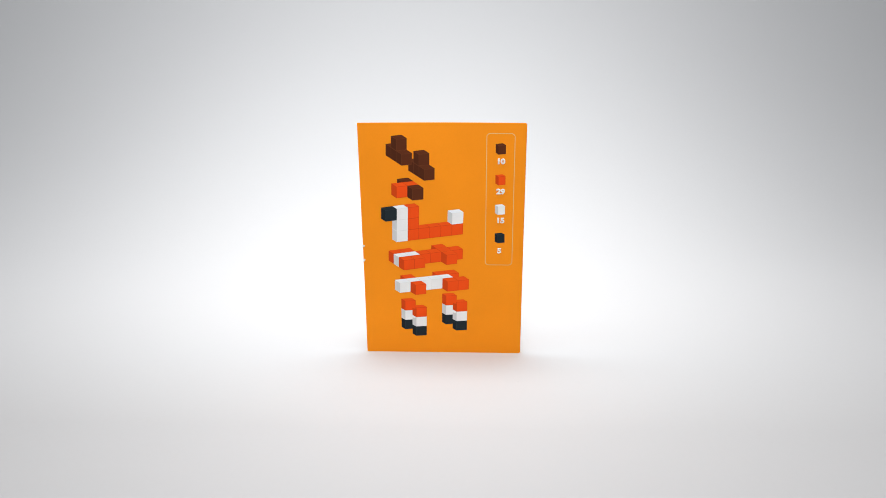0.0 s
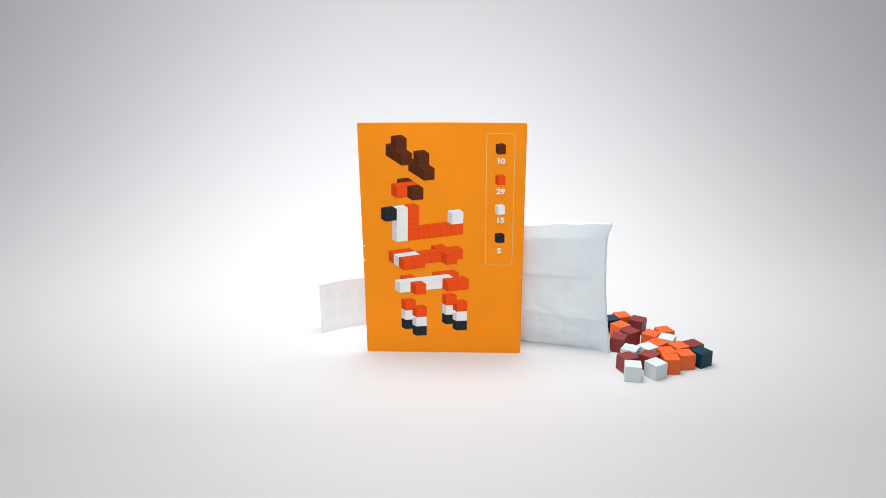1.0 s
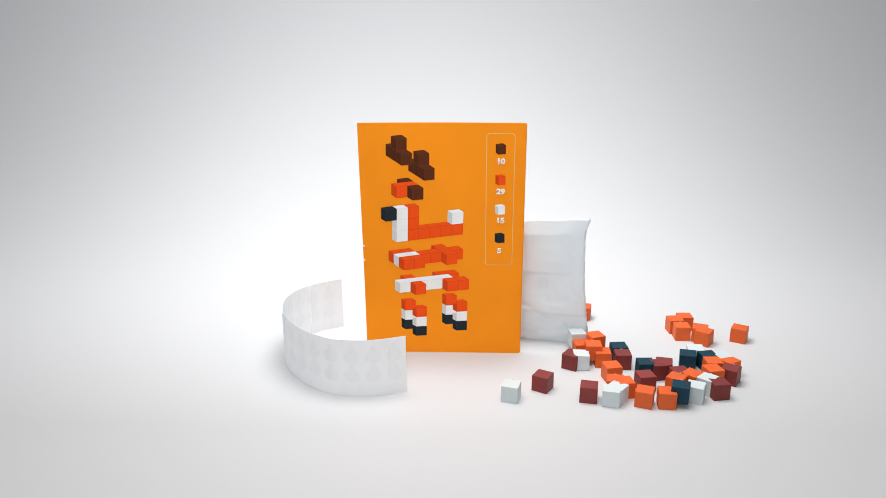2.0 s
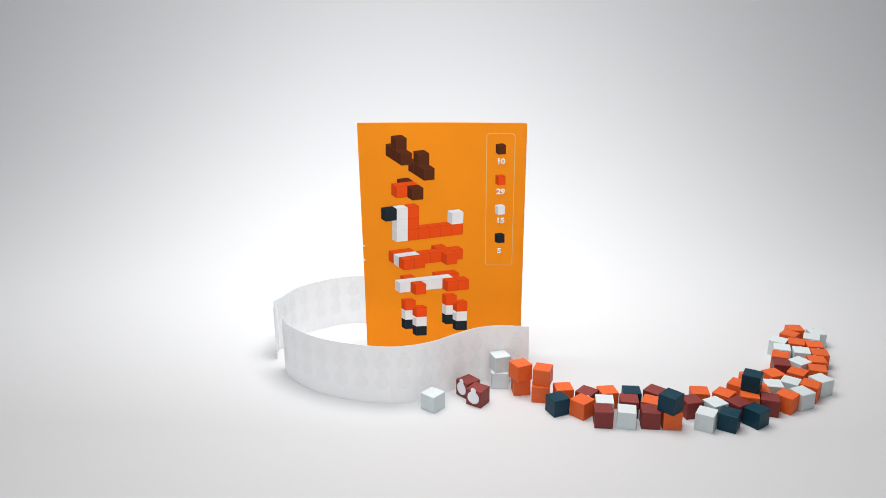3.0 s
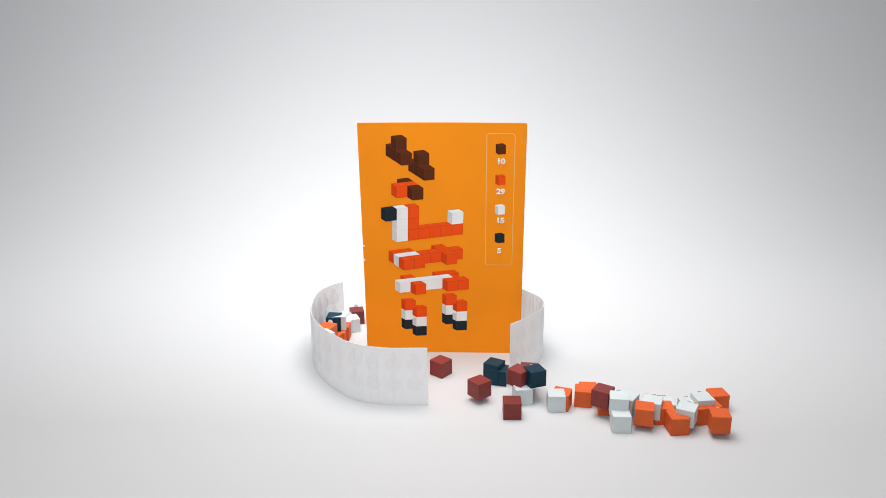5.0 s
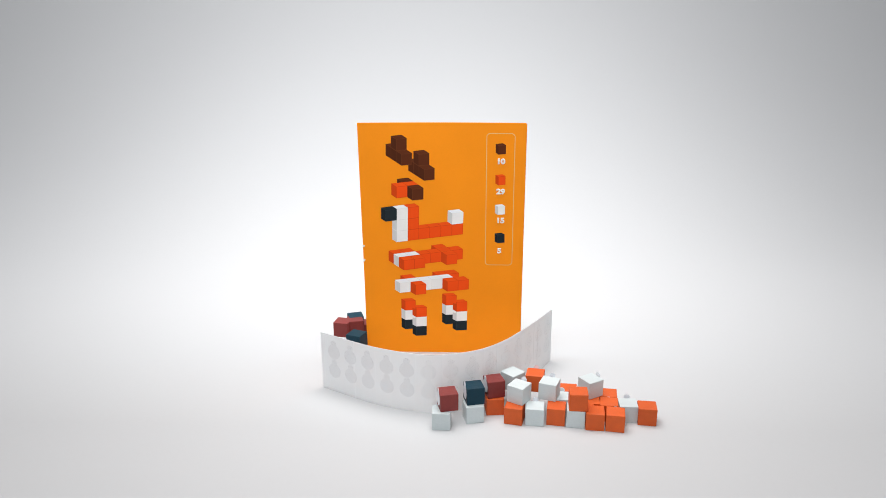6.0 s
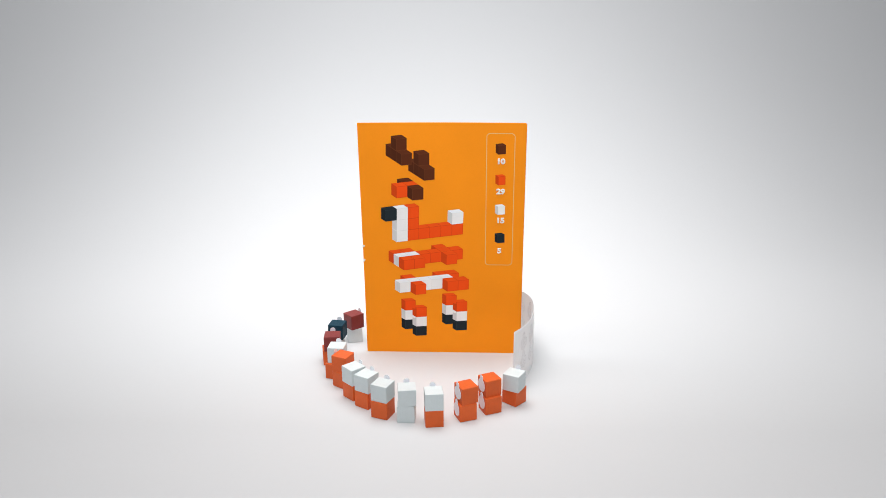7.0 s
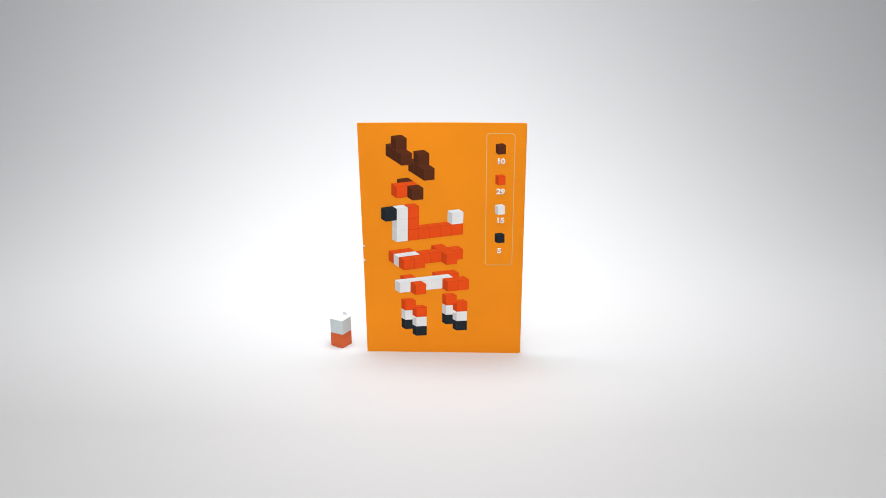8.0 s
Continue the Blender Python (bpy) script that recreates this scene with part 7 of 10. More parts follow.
    walk(strip_segment(strips[0],31),turns((0,0.0220,0.0424,0.000,2),(0.7,0.0220,0.0424,0.000,2),(0.8,0.0226,0.0396,0.000,-58),(0.9,0.0232,0.0368,0.000,-117),(1,0.0239,0.0340,0.000,-176),(1.167,0.0031,0.0391,0.000,-118),(1.333,-0.0177,0.0442,0.000,-60),(1.5,-0.0385,0.0493,0.000,-2),(1.6,-0.0522,0.0477,0.000,9),(1.7,-0.0659,0.0460,0.000,19),(1.9,-0.0817,0.0368,0.000,36),(2.1,-0.0975,0.0277,0.000,54),(2.3,-0.1004,0.0109,0.000,76),(2.5,-0.1033,-0.0059,0.000,98),(2.733,-0.0975,-0.0239,0.000,118),(3,-0.0901,-0.0413,0.000,133),(3.133,-0.0811,-0.0486,0.000,143),(3.3,-0.0704,-0.0554,0.000,148),(3.4,-0.0633,-0.0591,0.000,146),(3.5,-0.0562,-0.0628,0.000,143),(3.733,-0.0327,-0.0629,0.000,165),(4,-0.0092,-0.0630,0.000,186),(4.267,-0.0004,-0.0620,0.000,189),(4.5,0.0085,-0.0611,0.000,192),(4.733,0.0301,-0.0429,0.000,209),(4.967,0.0517,-0.0246,0.000,225),(5.2,0.0733,-0.0064,0.000,242),(5.333,0.0562,0.0099,0.000,282),(5.467,0.0391,0.0261,0.000,322),(5.6,0.0220,0.0424,0.000,362),(8,0.0220,0.0424,0.000,362)))
    walk(strip_segment(strips[0],32),turns((0,0.0269,0.0427,0.000,5),(0.7,0.0269,0.0427,0.000,5),(0.8,0.0243,0.0397,0.000,64),(0.9,0.0216,0.0367,0.000,123),(1,0.0189,0.0337,0.000,183),(1.167,0.0014,0.0389,0.000,241),(1.333,-0.0160,0.0440,0.000,300),(1.5,-0.0335,0.0492,0.000,358),(1.6,-0.0473,0.0484,0.000,368),(1.7,-0.0612,0.0476,0.000,377),(1.9,-0.0777,0.0395,0.000,392),(2.1,-0.0943,0.0315,0.000,407),(2.3,-0.0991,0.0153,0.000,431),(2.5,-0.1038,-0.0009,0.000,454),(2.733,-0.0996,-0.0197,0.000,476),(3,-0.0934,-0.0375,0.000,488),(3.133,-0.0850,-0.0456,0.000,501),(3.3,-0.0746,-0.0527,0.000,505),(3.4,-0.0673,-0.0561,0.000,501),(3.5,-0.0601,-0.0596,0.000,498),(3.733,-0.0371,-0.0615,0.000,520),(4,-0.0142,-0.0634,0.000,543),(4.267,-0.0053,-0.0627,0.000,545),(4.5,0.0036,-0.0619,0.000,547),(4.733,0.0260,-0.0449,0.000,564),(4.967,0.0484,-0.0278,0.000,581),(5.2,0.0708,-0.0107,0.000,597),(5.333,0.0562,0.0071,0.000,640),(5.467,0.0416,0.0249,0.000,682),(5.6,0.0269,0.0427,0.000,725),(8,0.0269,0.0427,0.000,725)))
    walk(strip_segment(strips[0],33),turns((0,0.0319,0.0431,0.000,5),(0.7,0.0319,0.0431,0.000,5),(0.8,0.0259,0.0399,0.000,65),(0.9,0.0199,0.0367,0.000,124),(1,0.0139,0.0335,0.000,183),(1.167,-0.0002,0.0387,0.000,241),(1.333,-0.0144,0.0438,0.000,299),(1.5,-0.0285,0.0490,0.000,358),(1.6,-0.0424,0.0489,0.000,365),(1.7,-0.0564,0.0489,0.000,373),(1.9,-0.0735,0.0419,0.000,387),(2.1,-0.0907,0.0350,0.000,401),(2.3,-0.0973,0.0195,0.000,423),(2.5,-0.1038,0.0040,0.000,446),(2.733,-0.1014,-0.0155,0.000,471),(3,-0.0962,-0.0334,0.000,481),(3.133,-0.0888,-0.0424,0.000,500),(3.3,-0.0786,-0.0497,0.000,503),(3.4,-0.0712,-0.0530,0.000,499),(3.5,-0.0637,-0.0562,0.000,496),(3.733,-0.0415,-0.0598,0.000,518),(4,-0.0192,-0.0635,0.000,539),(4.267,-0.0103,-0.0629,0.000,541),(4.5,-0.0014,-0.0623,0.000,542),(4.733,0.0218,-0.0465,0.000,561),(4.967,0.0450,-0.0307,0.000,579),(5.2,0.0681,-0.0149,0.000,597),(5.333,0.0561,0.0044,0.000,640),(5.467,0.0440,0.0238,0.000,683),(5.6,0.0319,0.0431,0.000,725),(8,0.0319,0.0431,0.000,725)))
    walk(strip_segment(strips[0],34),turns((0,0.0368,0.0439,0.000,12),(0.7,0.0368,0.0439,0.000,12),(0.8,0.0275,0.0404,0.000,69),(0.9,0.0182,0.0368,0.000,125),(1,0.0089,0.0333,0.000,182),(1.167,-0.0019,0.0385,0.000,241),(1.333,-0.0127,0.0436,0.000,299),(1.5,-0.0235,0.0488,0.000,358),(1.6,-0.0375,0.0491,0.000,360),(1.7,-0.0515,0.0495,0.000,361),(1.9,-0.0691,0.0438,0.000,378),(2.1,-0.0868,0.0380,0.000,394),(2.3,-0.0950,0.0235,0.000,417),(2.5,-0.1032,0.0090,0.000,439),(2.733,-0.1029,-0.0113,0.000,468),(3,-0.0984,-0.0289,0.000,472),(3.133,-0.0927,-0.0392,0.000,500),(3.3,-0.0826,-0.0467,0.000,503),(3.4,-0.0750,-0.0497,0.000,499),(3.5,-0.0673,-0.0527,0.000,496),(3.733,-0.0458,-0.0580,0.000,516),(4,-0.0242,-0.0633,0.000,537),(4.267,-0.0153,-0.0629,0.000,538),(4.5,-0.0064,-0.0624,0.000,539),(4.733,0.0175,-0.0480,0.000,559),(4.967,0.0415,-0.0336,0.000,578),(5.2,0.0654,-0.0191,0.000,597),(5.333,0.0559,0.0019,0.000,642),(5.467,0.0464,0.0229,0.000,687),(5.6,0.0368,0.0439,0.000,732),(8,0.0368,0.0439,0.000,732)))
    walk(strip_segment(strips[0],35),turns((0,0.0409,0.0459,0.000,42),(0.7,0.0409,0.0459,0.000,42),(0.8,0.0286,0.0417,0.000,89),(0.9,0.0163,0.0374,0.000,135),(1,0.0039,0.0331,0.000,181),(1.167,-0.0036,0.0383,0.000,240),(1.333,-0.0110,0.0434,0.000,299),(1.5,-0.0185,0.0486,0.000,358),(1.6,-0.0325,0.0491,0.000,358),(1.7,-0.0465,0.0495,0.000,359),(1.9,-0.0645,0.0451,0.000,375),(2.1,-0.0825,0.0407,0.000,390),(2.3,-0.0922,0.0273,0.000,411),(2.5,-0.1019,0.0138,0.000,432),(2.733,-0.1041,-0.0072,0.000,465),(3,-0.1001,-0.0242,0.000,467),(3.133,-0.0965,-0.0360,0.000,500),(3.3,-0.0866,-0.0437,0.000,503),(3.4,-0.0788,-0.0465,0.000,499),(3.5,-0.0710,-0.0493,0.000,496),(3.733,-0.0501,-0.0562,0.000,516),(4,-0.0292,-0.0630,0.000,537),(4.267,-0.0203,-0.0627,0.000,538),(4.5,-0.0114,-0.0624,0.000,539),(4.733,0.0133,-0.0493,0.000,559),(4.967,0.0380,-0.0363,0.000,578),(5.2,0.0627,-0.0233,0.000,597),(5.333,0.0555,-0.0002,0.000,652),(5.467,0.0482,0.0228,0.000,707),(5.6,0.0409,0.0459,0.000,762),(8,0.0409,0.0459,0.000,762)))
    walk(strip_segment(strips[1],0),turns((0,0.0415,0.0300,0.000,180),(2.2,0.0415,0.0300,0.000,180),(2.333,0.0039,0.0358,0.000,125),(2.467,-0.0337,0.0416,0.000,71),(2.6,-0.0713,0.0475,0.000,16),(2.733,-0.0775,0.0170,0.000,50),(2.8,-0.0940,0.0099,0.000,66),(2.867,-0.1106,0.0028,0.000,83),(3,-0.1089,-0.0070,0.000,103),(3.267,-0.0851,-0.0389,0.000,131),(3.5,-0.0802,-0.0338,0.000,146),(3.733,-0.0758,-0.0369,0.000,146),(4,-0.0715,-0.0400,0.000,147),(4.267,-0.0673,-0.0427,0.000,150),(4.5,-0.0632,-0.0454,0.000,154),(4.867,-0.0273,-0.0617,0.000,171),(5.2,0.0085,-0.0781,0.000,189),(5.5,0.0302,-0.0653,0.000,200),(5.8,0.0518,-0.0525,0.000,212),(5.9,0.0597,-0.0340,0.000,224),(6,0.0676,-0.0156,0.000,237),(6.1,0.0602,0.0026,0.000,265),(6.2,0.0528,0.0207,0.000,293),(6.333,0.0365,0.0327,0.000,305),(6.5,0.0203,0.0448,0.000,316),(6.667,0.0064,0.0449,0.000,338),(6.8,-0.0075,0.0450,0.000,360),(6.867,-0.0136,0.0458,0.000,416),(6.933,-0.0196,0.0466,0.000,471),(7,-0.0256,0.0475,0.000,527),(7.067,-0.0146,0.0437,0.000,472),(7.133,-0.0037,0.0399,0.000,417),(7.2,0.0073,0.0361,0.000,362),(7.267,0.0187,0.0341,0.000,421),(7.333,0.0301,0.0320,0.000,481),(7.4,0.0415,0.0300,0.000,540),(8,0.0415,0.0300,0.000,540)))
    walk(strip_segment(strips[1],1),turns((0,0.0365,0.0300,0.000,180),(2.2,0.0365,0.0300,0.000,180),(2.333,0.0022,0.0363,0.000,125),(2.467,-0.0321,0.0426,0.000,71),(2.6,-0.0665,0.0489,0.000,16),(2.733,-0.0750,0.0194,0.000,50),(2.8,-0.0917,0.0133,0.000,52),(2.867,-0.1084,0.0072,0.000,55),(3,-0.1101,-0.0021,0.000,102),(3.267,-0.0882,-0.0352,0.000,130),(3.5,-0.0843,-0.0309,0.000,144),(3.733,-0.0799,-0.0341,0.000,145),(4,-0.0756,-0.0372,0.000,146),(4.267,-0.0716,-0.0402,0.000,150),(4.5,-0.0677,-0.0432,0.000,154),(4.867,-0.0320,-0.0610,0.000,171),(5.2,0.0036,-0.0788,0.000,189),(5.5,0.0256,-0.0670,0.000,200),(5.8,0.0475,-0.0551,0.000,212),(5.9,0.0562,-0.0374,0.000,224),(6,0.0649,-0.0198,0.000,237),(6.1,0.0598,-0.0018,0.000,265),(6.2,0.0548,0.0161,0.000,293),(6.333,0.0393,0.0287,0.000,305),(6.5,0.0239,0.0413,0.000,316),(6.667,0.0107,0.0431,0.000,338),(6.8,-0.0025,0.0450,0.000,360),(6.867,-0.0112,0.0466,0.000,397),(6.933,-0.0199,0.0481,0.000,434),(7,-0.0286,0.0497,0.000,472),(7.067,-0.0150,0.0452,0.000,435),(7.133,-0.0013,0.0407,0.000,398),(7.2,0.0123,0.0362,0.000,362),(7.267,0.0204,0.0342,0.000,421),(7.333,0.0284,0.0321,0.000,481),(7.4,0.0365,0.0300,0.000,540),(8,0.0365,0.0300,0.000,540)))
    walk(strip_segment(strips[1],2),turns((0,0.0315,0.0300,0.000,180),(2.2,0.0315,0.0300,0.000,180),(2.333,0.0005,0.0367,0.000,124),(2.467,-0.0306,0.0434,0.000,68),(2.6,-0.0616,0.0501,0.000,11),(2.733,-0.0725,0.0217,0.000,46),(2.8,-0.0893,0.0167,0.000,59),(2.867,-0.1062,0.0117,0.000,71),(3,-0.1106,0.0028,0.000,83),(3.267,-0.0912,-0.0313,0.000,127),(3.5,-0.0881,-0.0277,0.000,137),(3.733,-0.0839,-0.0310,0.000,139),(4,-0.0797,-0.0342,0.000,141),(4.267,-0.0759,-0.0376,0.000,146),(4.5,-0.0721,-0.0409,0.000,152),(4.867,-0.0367,-0.0602,0.000,170),(5.2,-0.0013,-0.0795,0.000,189),(5.5,0.0210,-0.0687,0.000,200),(5.8,0.0433,-0.0578,0.000,212),(5.9,0.0527,-0.0409,0.000,225),(6,0.0622,-0.0240,0.000,237),(6.1,0.0594,-0.0062,0.000,263),(6.2,0.0566,0.0115,0.000,289),(6.333,0.0420,0.0246,0.000,303),(6.5,0.0275,0.0378,0.000,316),(6.667,0.0150,0.0414,0.000,338),(6.8,0.0025,0.0450,0.000,360),(6.867,-0.0073,0.0473,0.000,365),(6.933,-0.0171,0.0496,0.000,370),(7,-0.0269,0.0519,0.000,375),(7.067,-0.0121,0.0468,0.000,371),(7.133,0.0026,0.0416,0.000,367),(7.2,0.0173,0.0365,0.000,363),(7.267,0.0220,0.0343,0.000,422),(7.333,0.0268,0.0322,0.000,481),(7.4,0.0315,0.0300,0.000,540),(8,0.0315,0.0300,0.000,540)))
    walk(strip_segment(strips[1],3),turns((0,0.0265,0.0300,0.000,180),(2.2,0.0265,0.0300,0.000,180),(2.333,-0.0012,0.0369,0.000,120),(2.467,-0.0289,0.0437,0.000,61),(2.6,-0.0567,0.0506,0.000,1),(2.733,-0.0699,0.0236,0.000,39),(2.8,-0.0873,0.0200,0.000,56),(2.867,-0.1047,0.0165,0.000,74),(3,-0.1084,0.0072,0.000,55),(3.267,-0.0940,-0.0273,0.000,123),(3.5,-0.0916,-0.0242,0.000,132),(3.733,-0.0875,-0.0276,0.000,135),(4,-0.0834,-0.0310,0.000,137),(4.267,-0.0799,-0.0346,0.000,142),(4.5,-0.0764,-0.0383,0.000,146),(4.867,-0.0413,-0.0593,0.000,167),(5.2,-0.0063,-0.0803,0.000,188),(5.5,0.0164,-0.0703,0.000,200),(5.8,0.0390,-0.0604,0.000,212),(5.9,0.0492,-0.0443,0.000,225),(6,0.0595,-0.0282,0.000,237),(6.1,0.0587,-0.0108,0.000,260),(6.2,0.0579,0.0067,0.000,282),(6.333,0.0445,0.0205,0.000,299),(6.5,0.0311,0.0344,0.000,316),(6.667,0.0193,0.0396,0.000,336),(6.8,0.0075,0.0448,0.000,356),(6.867,-0.0024,0.0475,0.000,360),(6.933,-0.0122,0.0501,0.000,363),(7,-0.0220,0.0528,0.000,366),(7.067,-0.0072,0.0475,0.000,365),(7.133,0.0075,0.0421,0.000,365),(7.2,0.0223,0.0368,0.000,365),(7.267,0.0237,0.0345,0.000,423),(7.333,0.0251,0.0323,0.000,482),(7.4,0.0265,0.0300,0.000,540),(8,0.0265,0.0300,0.000,540)))
    walk(strip_segment(strips[1],4),turns((0,0.0215,0.0300,0.000,180),(2.2,0.0215,0.0300,0.000,180),(2.333,-0.0029,0.0368,0.000,238),(2.467,-0.0273,0.0436,0.000,297),(2.6,-0.0517,0.0504,0.000,355),(2.733,-0.0672,0.0251,0.000,393),(2.8,-0.0852,0.0232,0.000,411),(2.867,-0.1032,0.0212,0.000,429),(3,-0.1062,0.0117,0.000,432),(3.267,-0.0965,-0.0230,0.000,479),(3.5,-0.0948,-0.0204,0.000,488),(3.733,-0.0909,-0.0239,0.000,491),(4,-0.0870,-0.0275,0.000,494),(4.267,-0.0837,-0.0314,0.000,497),(4.5,-0.0804,-0.0353,0.000,501),(4.867,-0.0458,-0.0580,0.000,522),(5.2,-0.0113,-0.0807,0.000,542),(5.5,0.0118,-0.0719,0.000,557),(5.8,0.0348,-0.0631,0.000,572),(5.9,0.0458,-0.0477,0.000,584),(6,0.0567,-0.0324,0.000,597),(6.1,0.0578,-0.0153,0.000,618),(6.2,0.0589,0.0018,0.000,639),(6.333,0.0468,0.0163,0.000,657),(6.5,0.0347,0.0309,0.000,676),(6.667,0.0235,0.0376,0.000,694),(6.8,0.0124,0.0444,0.000,713),(6.867,0.0026,0.0473,0.000,716),(6.933,-0.0072,0.0502,0.000,719),(7,-0.0170,0.0531,0.000,721),(7.067,-0.0023,0.0479,0.000,724),(7.133,0.0125,0.0427,0.000,727),(7.2,0.0272,0.0374,0.000,730),(7.267,0.0253,0.0349,0.000,787),(7.333,0.0234,0.0325,0.000,843),(7.4,0.0215,0.0300,0.000,900),(8,0.0215,0.0300,0.000,900)))
    walk(strip_segment(strips[1],5),turns((0,0.0165,0.0300,0.000,180),(2.2,0.0165,0.0300,0.000,180),(2.333,-0.0046,0.0367,0.000,239),(2.467,-0.0256,0.0434,0.000,298),(2.6,-0.0467,0.0501,0.000,356),(2.733,-0.0644,0.0264,0.000,393),(2.8,-0.0826,0.0260,0.000,405),(2.867,-0.1009,0.0257,0.000,416),(3,-0.1047,0.0165,0.000,433),(3.267,-0.0988,-0.0186,0.000,475),(3.5,-0.0977,-0.0163,0.000,482),(3.733,-0.0940,-0.0200,0.000,486),(4,-0.0904,-0.0238,0.000,491),(4.267,-0.0872,-0.0279,0.000,493),(4.5,-0.0841,-0.0320,0.000,496),(4.867,-0.0502,-0.0564,0.000,517),(5.2,-0.0163,-0.0808,0.000,539),(5.5,0.0072,-0.0733,0.000,555),(5.8,0.0306,-0.0657,0.000,572),(5.9,0.0423,-0.0511,0.000,584),(6,0.0539,-0.0365,0.000,596),(6.1,0.0567,-0.0199,0.000,616),(6.2,0.0595,-0.0032,0.000,636),(6.333,0.0489,0.0121,0.000,656),(6.5,0.0383,0.0274,0.000,676),(6.667,0.0278,0.0356,0.000,694),(6.8,0.0174,0.0437,0.000,713),(6.867,0.0076,0.0469,0.000,715),(6.933,-0.0022,0.0500,0.000,718),(7,-0.0120,0.0532,0.000,721),(7.067,0.0022,0.0485,0.000,740),(7.133,0.0163,0.0438,0.000,758),(7.2,0.0305,0.0391,0.000,777),(7.267,0.0258,0.0360,0.000,818),(7.333,0.0212,0.0330,0.000,859),(7.4,0.0165,0.0300,0.000,900),(8,0.0165,0.0300,0.000,900)))
    walk(strip_segment(strips[1],6),turns((0,0.0115,0.0300,0.000,180),(2.2,0.0115,0.0300,0.000,180),(2.333,-0.0062,0.0366,0.000,239),(2.467,-0.0240,0.0432,0.000,298),(2.6,-0.0417,0.0498,0.000,357),(2.733,-0.0616,0.0278,0.000,393),(2.8,-0.0798,0.0287,0.000,401),(2.867,-0.0979,0.0297,0.000,410),(3,-0.1032,0.0212,0.000,428),(3.267,-0.1007,-0.0140,0.000,470),(3.5,-0.1001,-0.0119,0.000,476),(3.733,-0.0968,-0.0159,0.000,481),(4,-0.0935,-0.0199,0.000,486),(4.267,-0.0905,-0.0241,0.000,488),(4.5,-0.0875,-0.0283,0.000,490),(4.867,-0.0544,-0.0544,0.000,513),(5.2,-0.0212,-0.0805,0.000,535),(5.5,0.0026,-0.0744,0.000,553),(5.8,0.0263,-0.0684,0.000,572),(5.9,0.0387,-0.0545,0.000,584),(6,0.0511,-0.0406,0.000,595),(6.1,0.0554,-0.0244,0.000,613),(6.2,0.0598,-0.0082,0.000,631),(6.333,0.0508,0.0079,0.000,654),(6.5,0.0419,0.0240,0.000,676),(6.667,0.0321,0.0333,0.000,690),(6.8,0.0223,0.0427,0.000,703),(6.867,0.0125,0.0462,0.000,709),(6.933,0.0027,0.0497,0.000,714),(7,-0.0070,0.0532,0.000,719),(7.067,0.0049,0.0491,0.000,774),(7.133,0.0169,0.0450,0.000,829),(7.2,0.0289,0.0409,0.000,885),(7.267,0.0231,0.0373,0.000,890),(7.333,0.0173,0.0336,0.000,895),(7.4,0.0115,0.0300,0.000,900),(8,0.0115,0.0300,0.000,900)))
    walk(strip_segment(strips[1],7),turns((0,0.0065,0.0300,0.000,180),(2.2,0.0065,0.0300,0.000,180),(2.333,-0.0079,0.0365,0.000,239),(2.467,-0.0223,0.0430,0.000,298),(2.6,-0.0367,0.0495,0.000,357),(2.733,-0.0586,0.0292,0.000,392),(2.8,-0.0766,0.0313,0.000,399),(2.867,-0.0945,0.0333,0.000,405),(3,-0.1009,0.0257,0.000,417),(3.267,-0.1022,-0.0093,0.000,466),(3.5,-0.1021,-0.0073,0.000,471),(3.733,-0.0992,-0.0115,0.000,476),(4,-0.0963,-0.0157,0.000,481),(4.267,-0.0934,-0.0201,0.000,484),(4.5,-0.0906,-0.0244,0.000,486),(4.867,-0.0584,-0.0521,0.000,507),(5.2,-0.0262,-0.0797,0.000,528),(5.5,-0.0020,-0.0754,0.000,550),(5.8,0.0221,-0.0710,0.000,571),(5.9,0.0351,-0.0579,0.000,583),(6,0.0482,-0.0447,0.000,594),(6.1,0.0540,-0.0289,0.000,611),(6.2,0.0597,-0.0132,0.000,627),(6.333,0.0526,0.0036,0.000,651),(6.5,0.0454,0.0205,0.000,676),(6.667,0.0362,0.0309,0.000,689),(6.8,0.0270,0.0413,0.000,703),(6.867,0.0174,0.0452,0.000,708),(6.933,0.0077,0.0491,0.000,713),(7,-0.0020,0.0531,0.000,718),(7.067,0.0067,0.0494,0.000,776),(7.133,0.0153,0.0457,0.000,833),(7.2,0.0240,0.0420,0.000,891),(7.267,0.0182,0.0380,0.000,894),(7.333,0.0123,0.0340,0.000,897),(7.4,0.0065,0.0300,0.000,900),(8,0.0065,0.0300,0.000,900)))
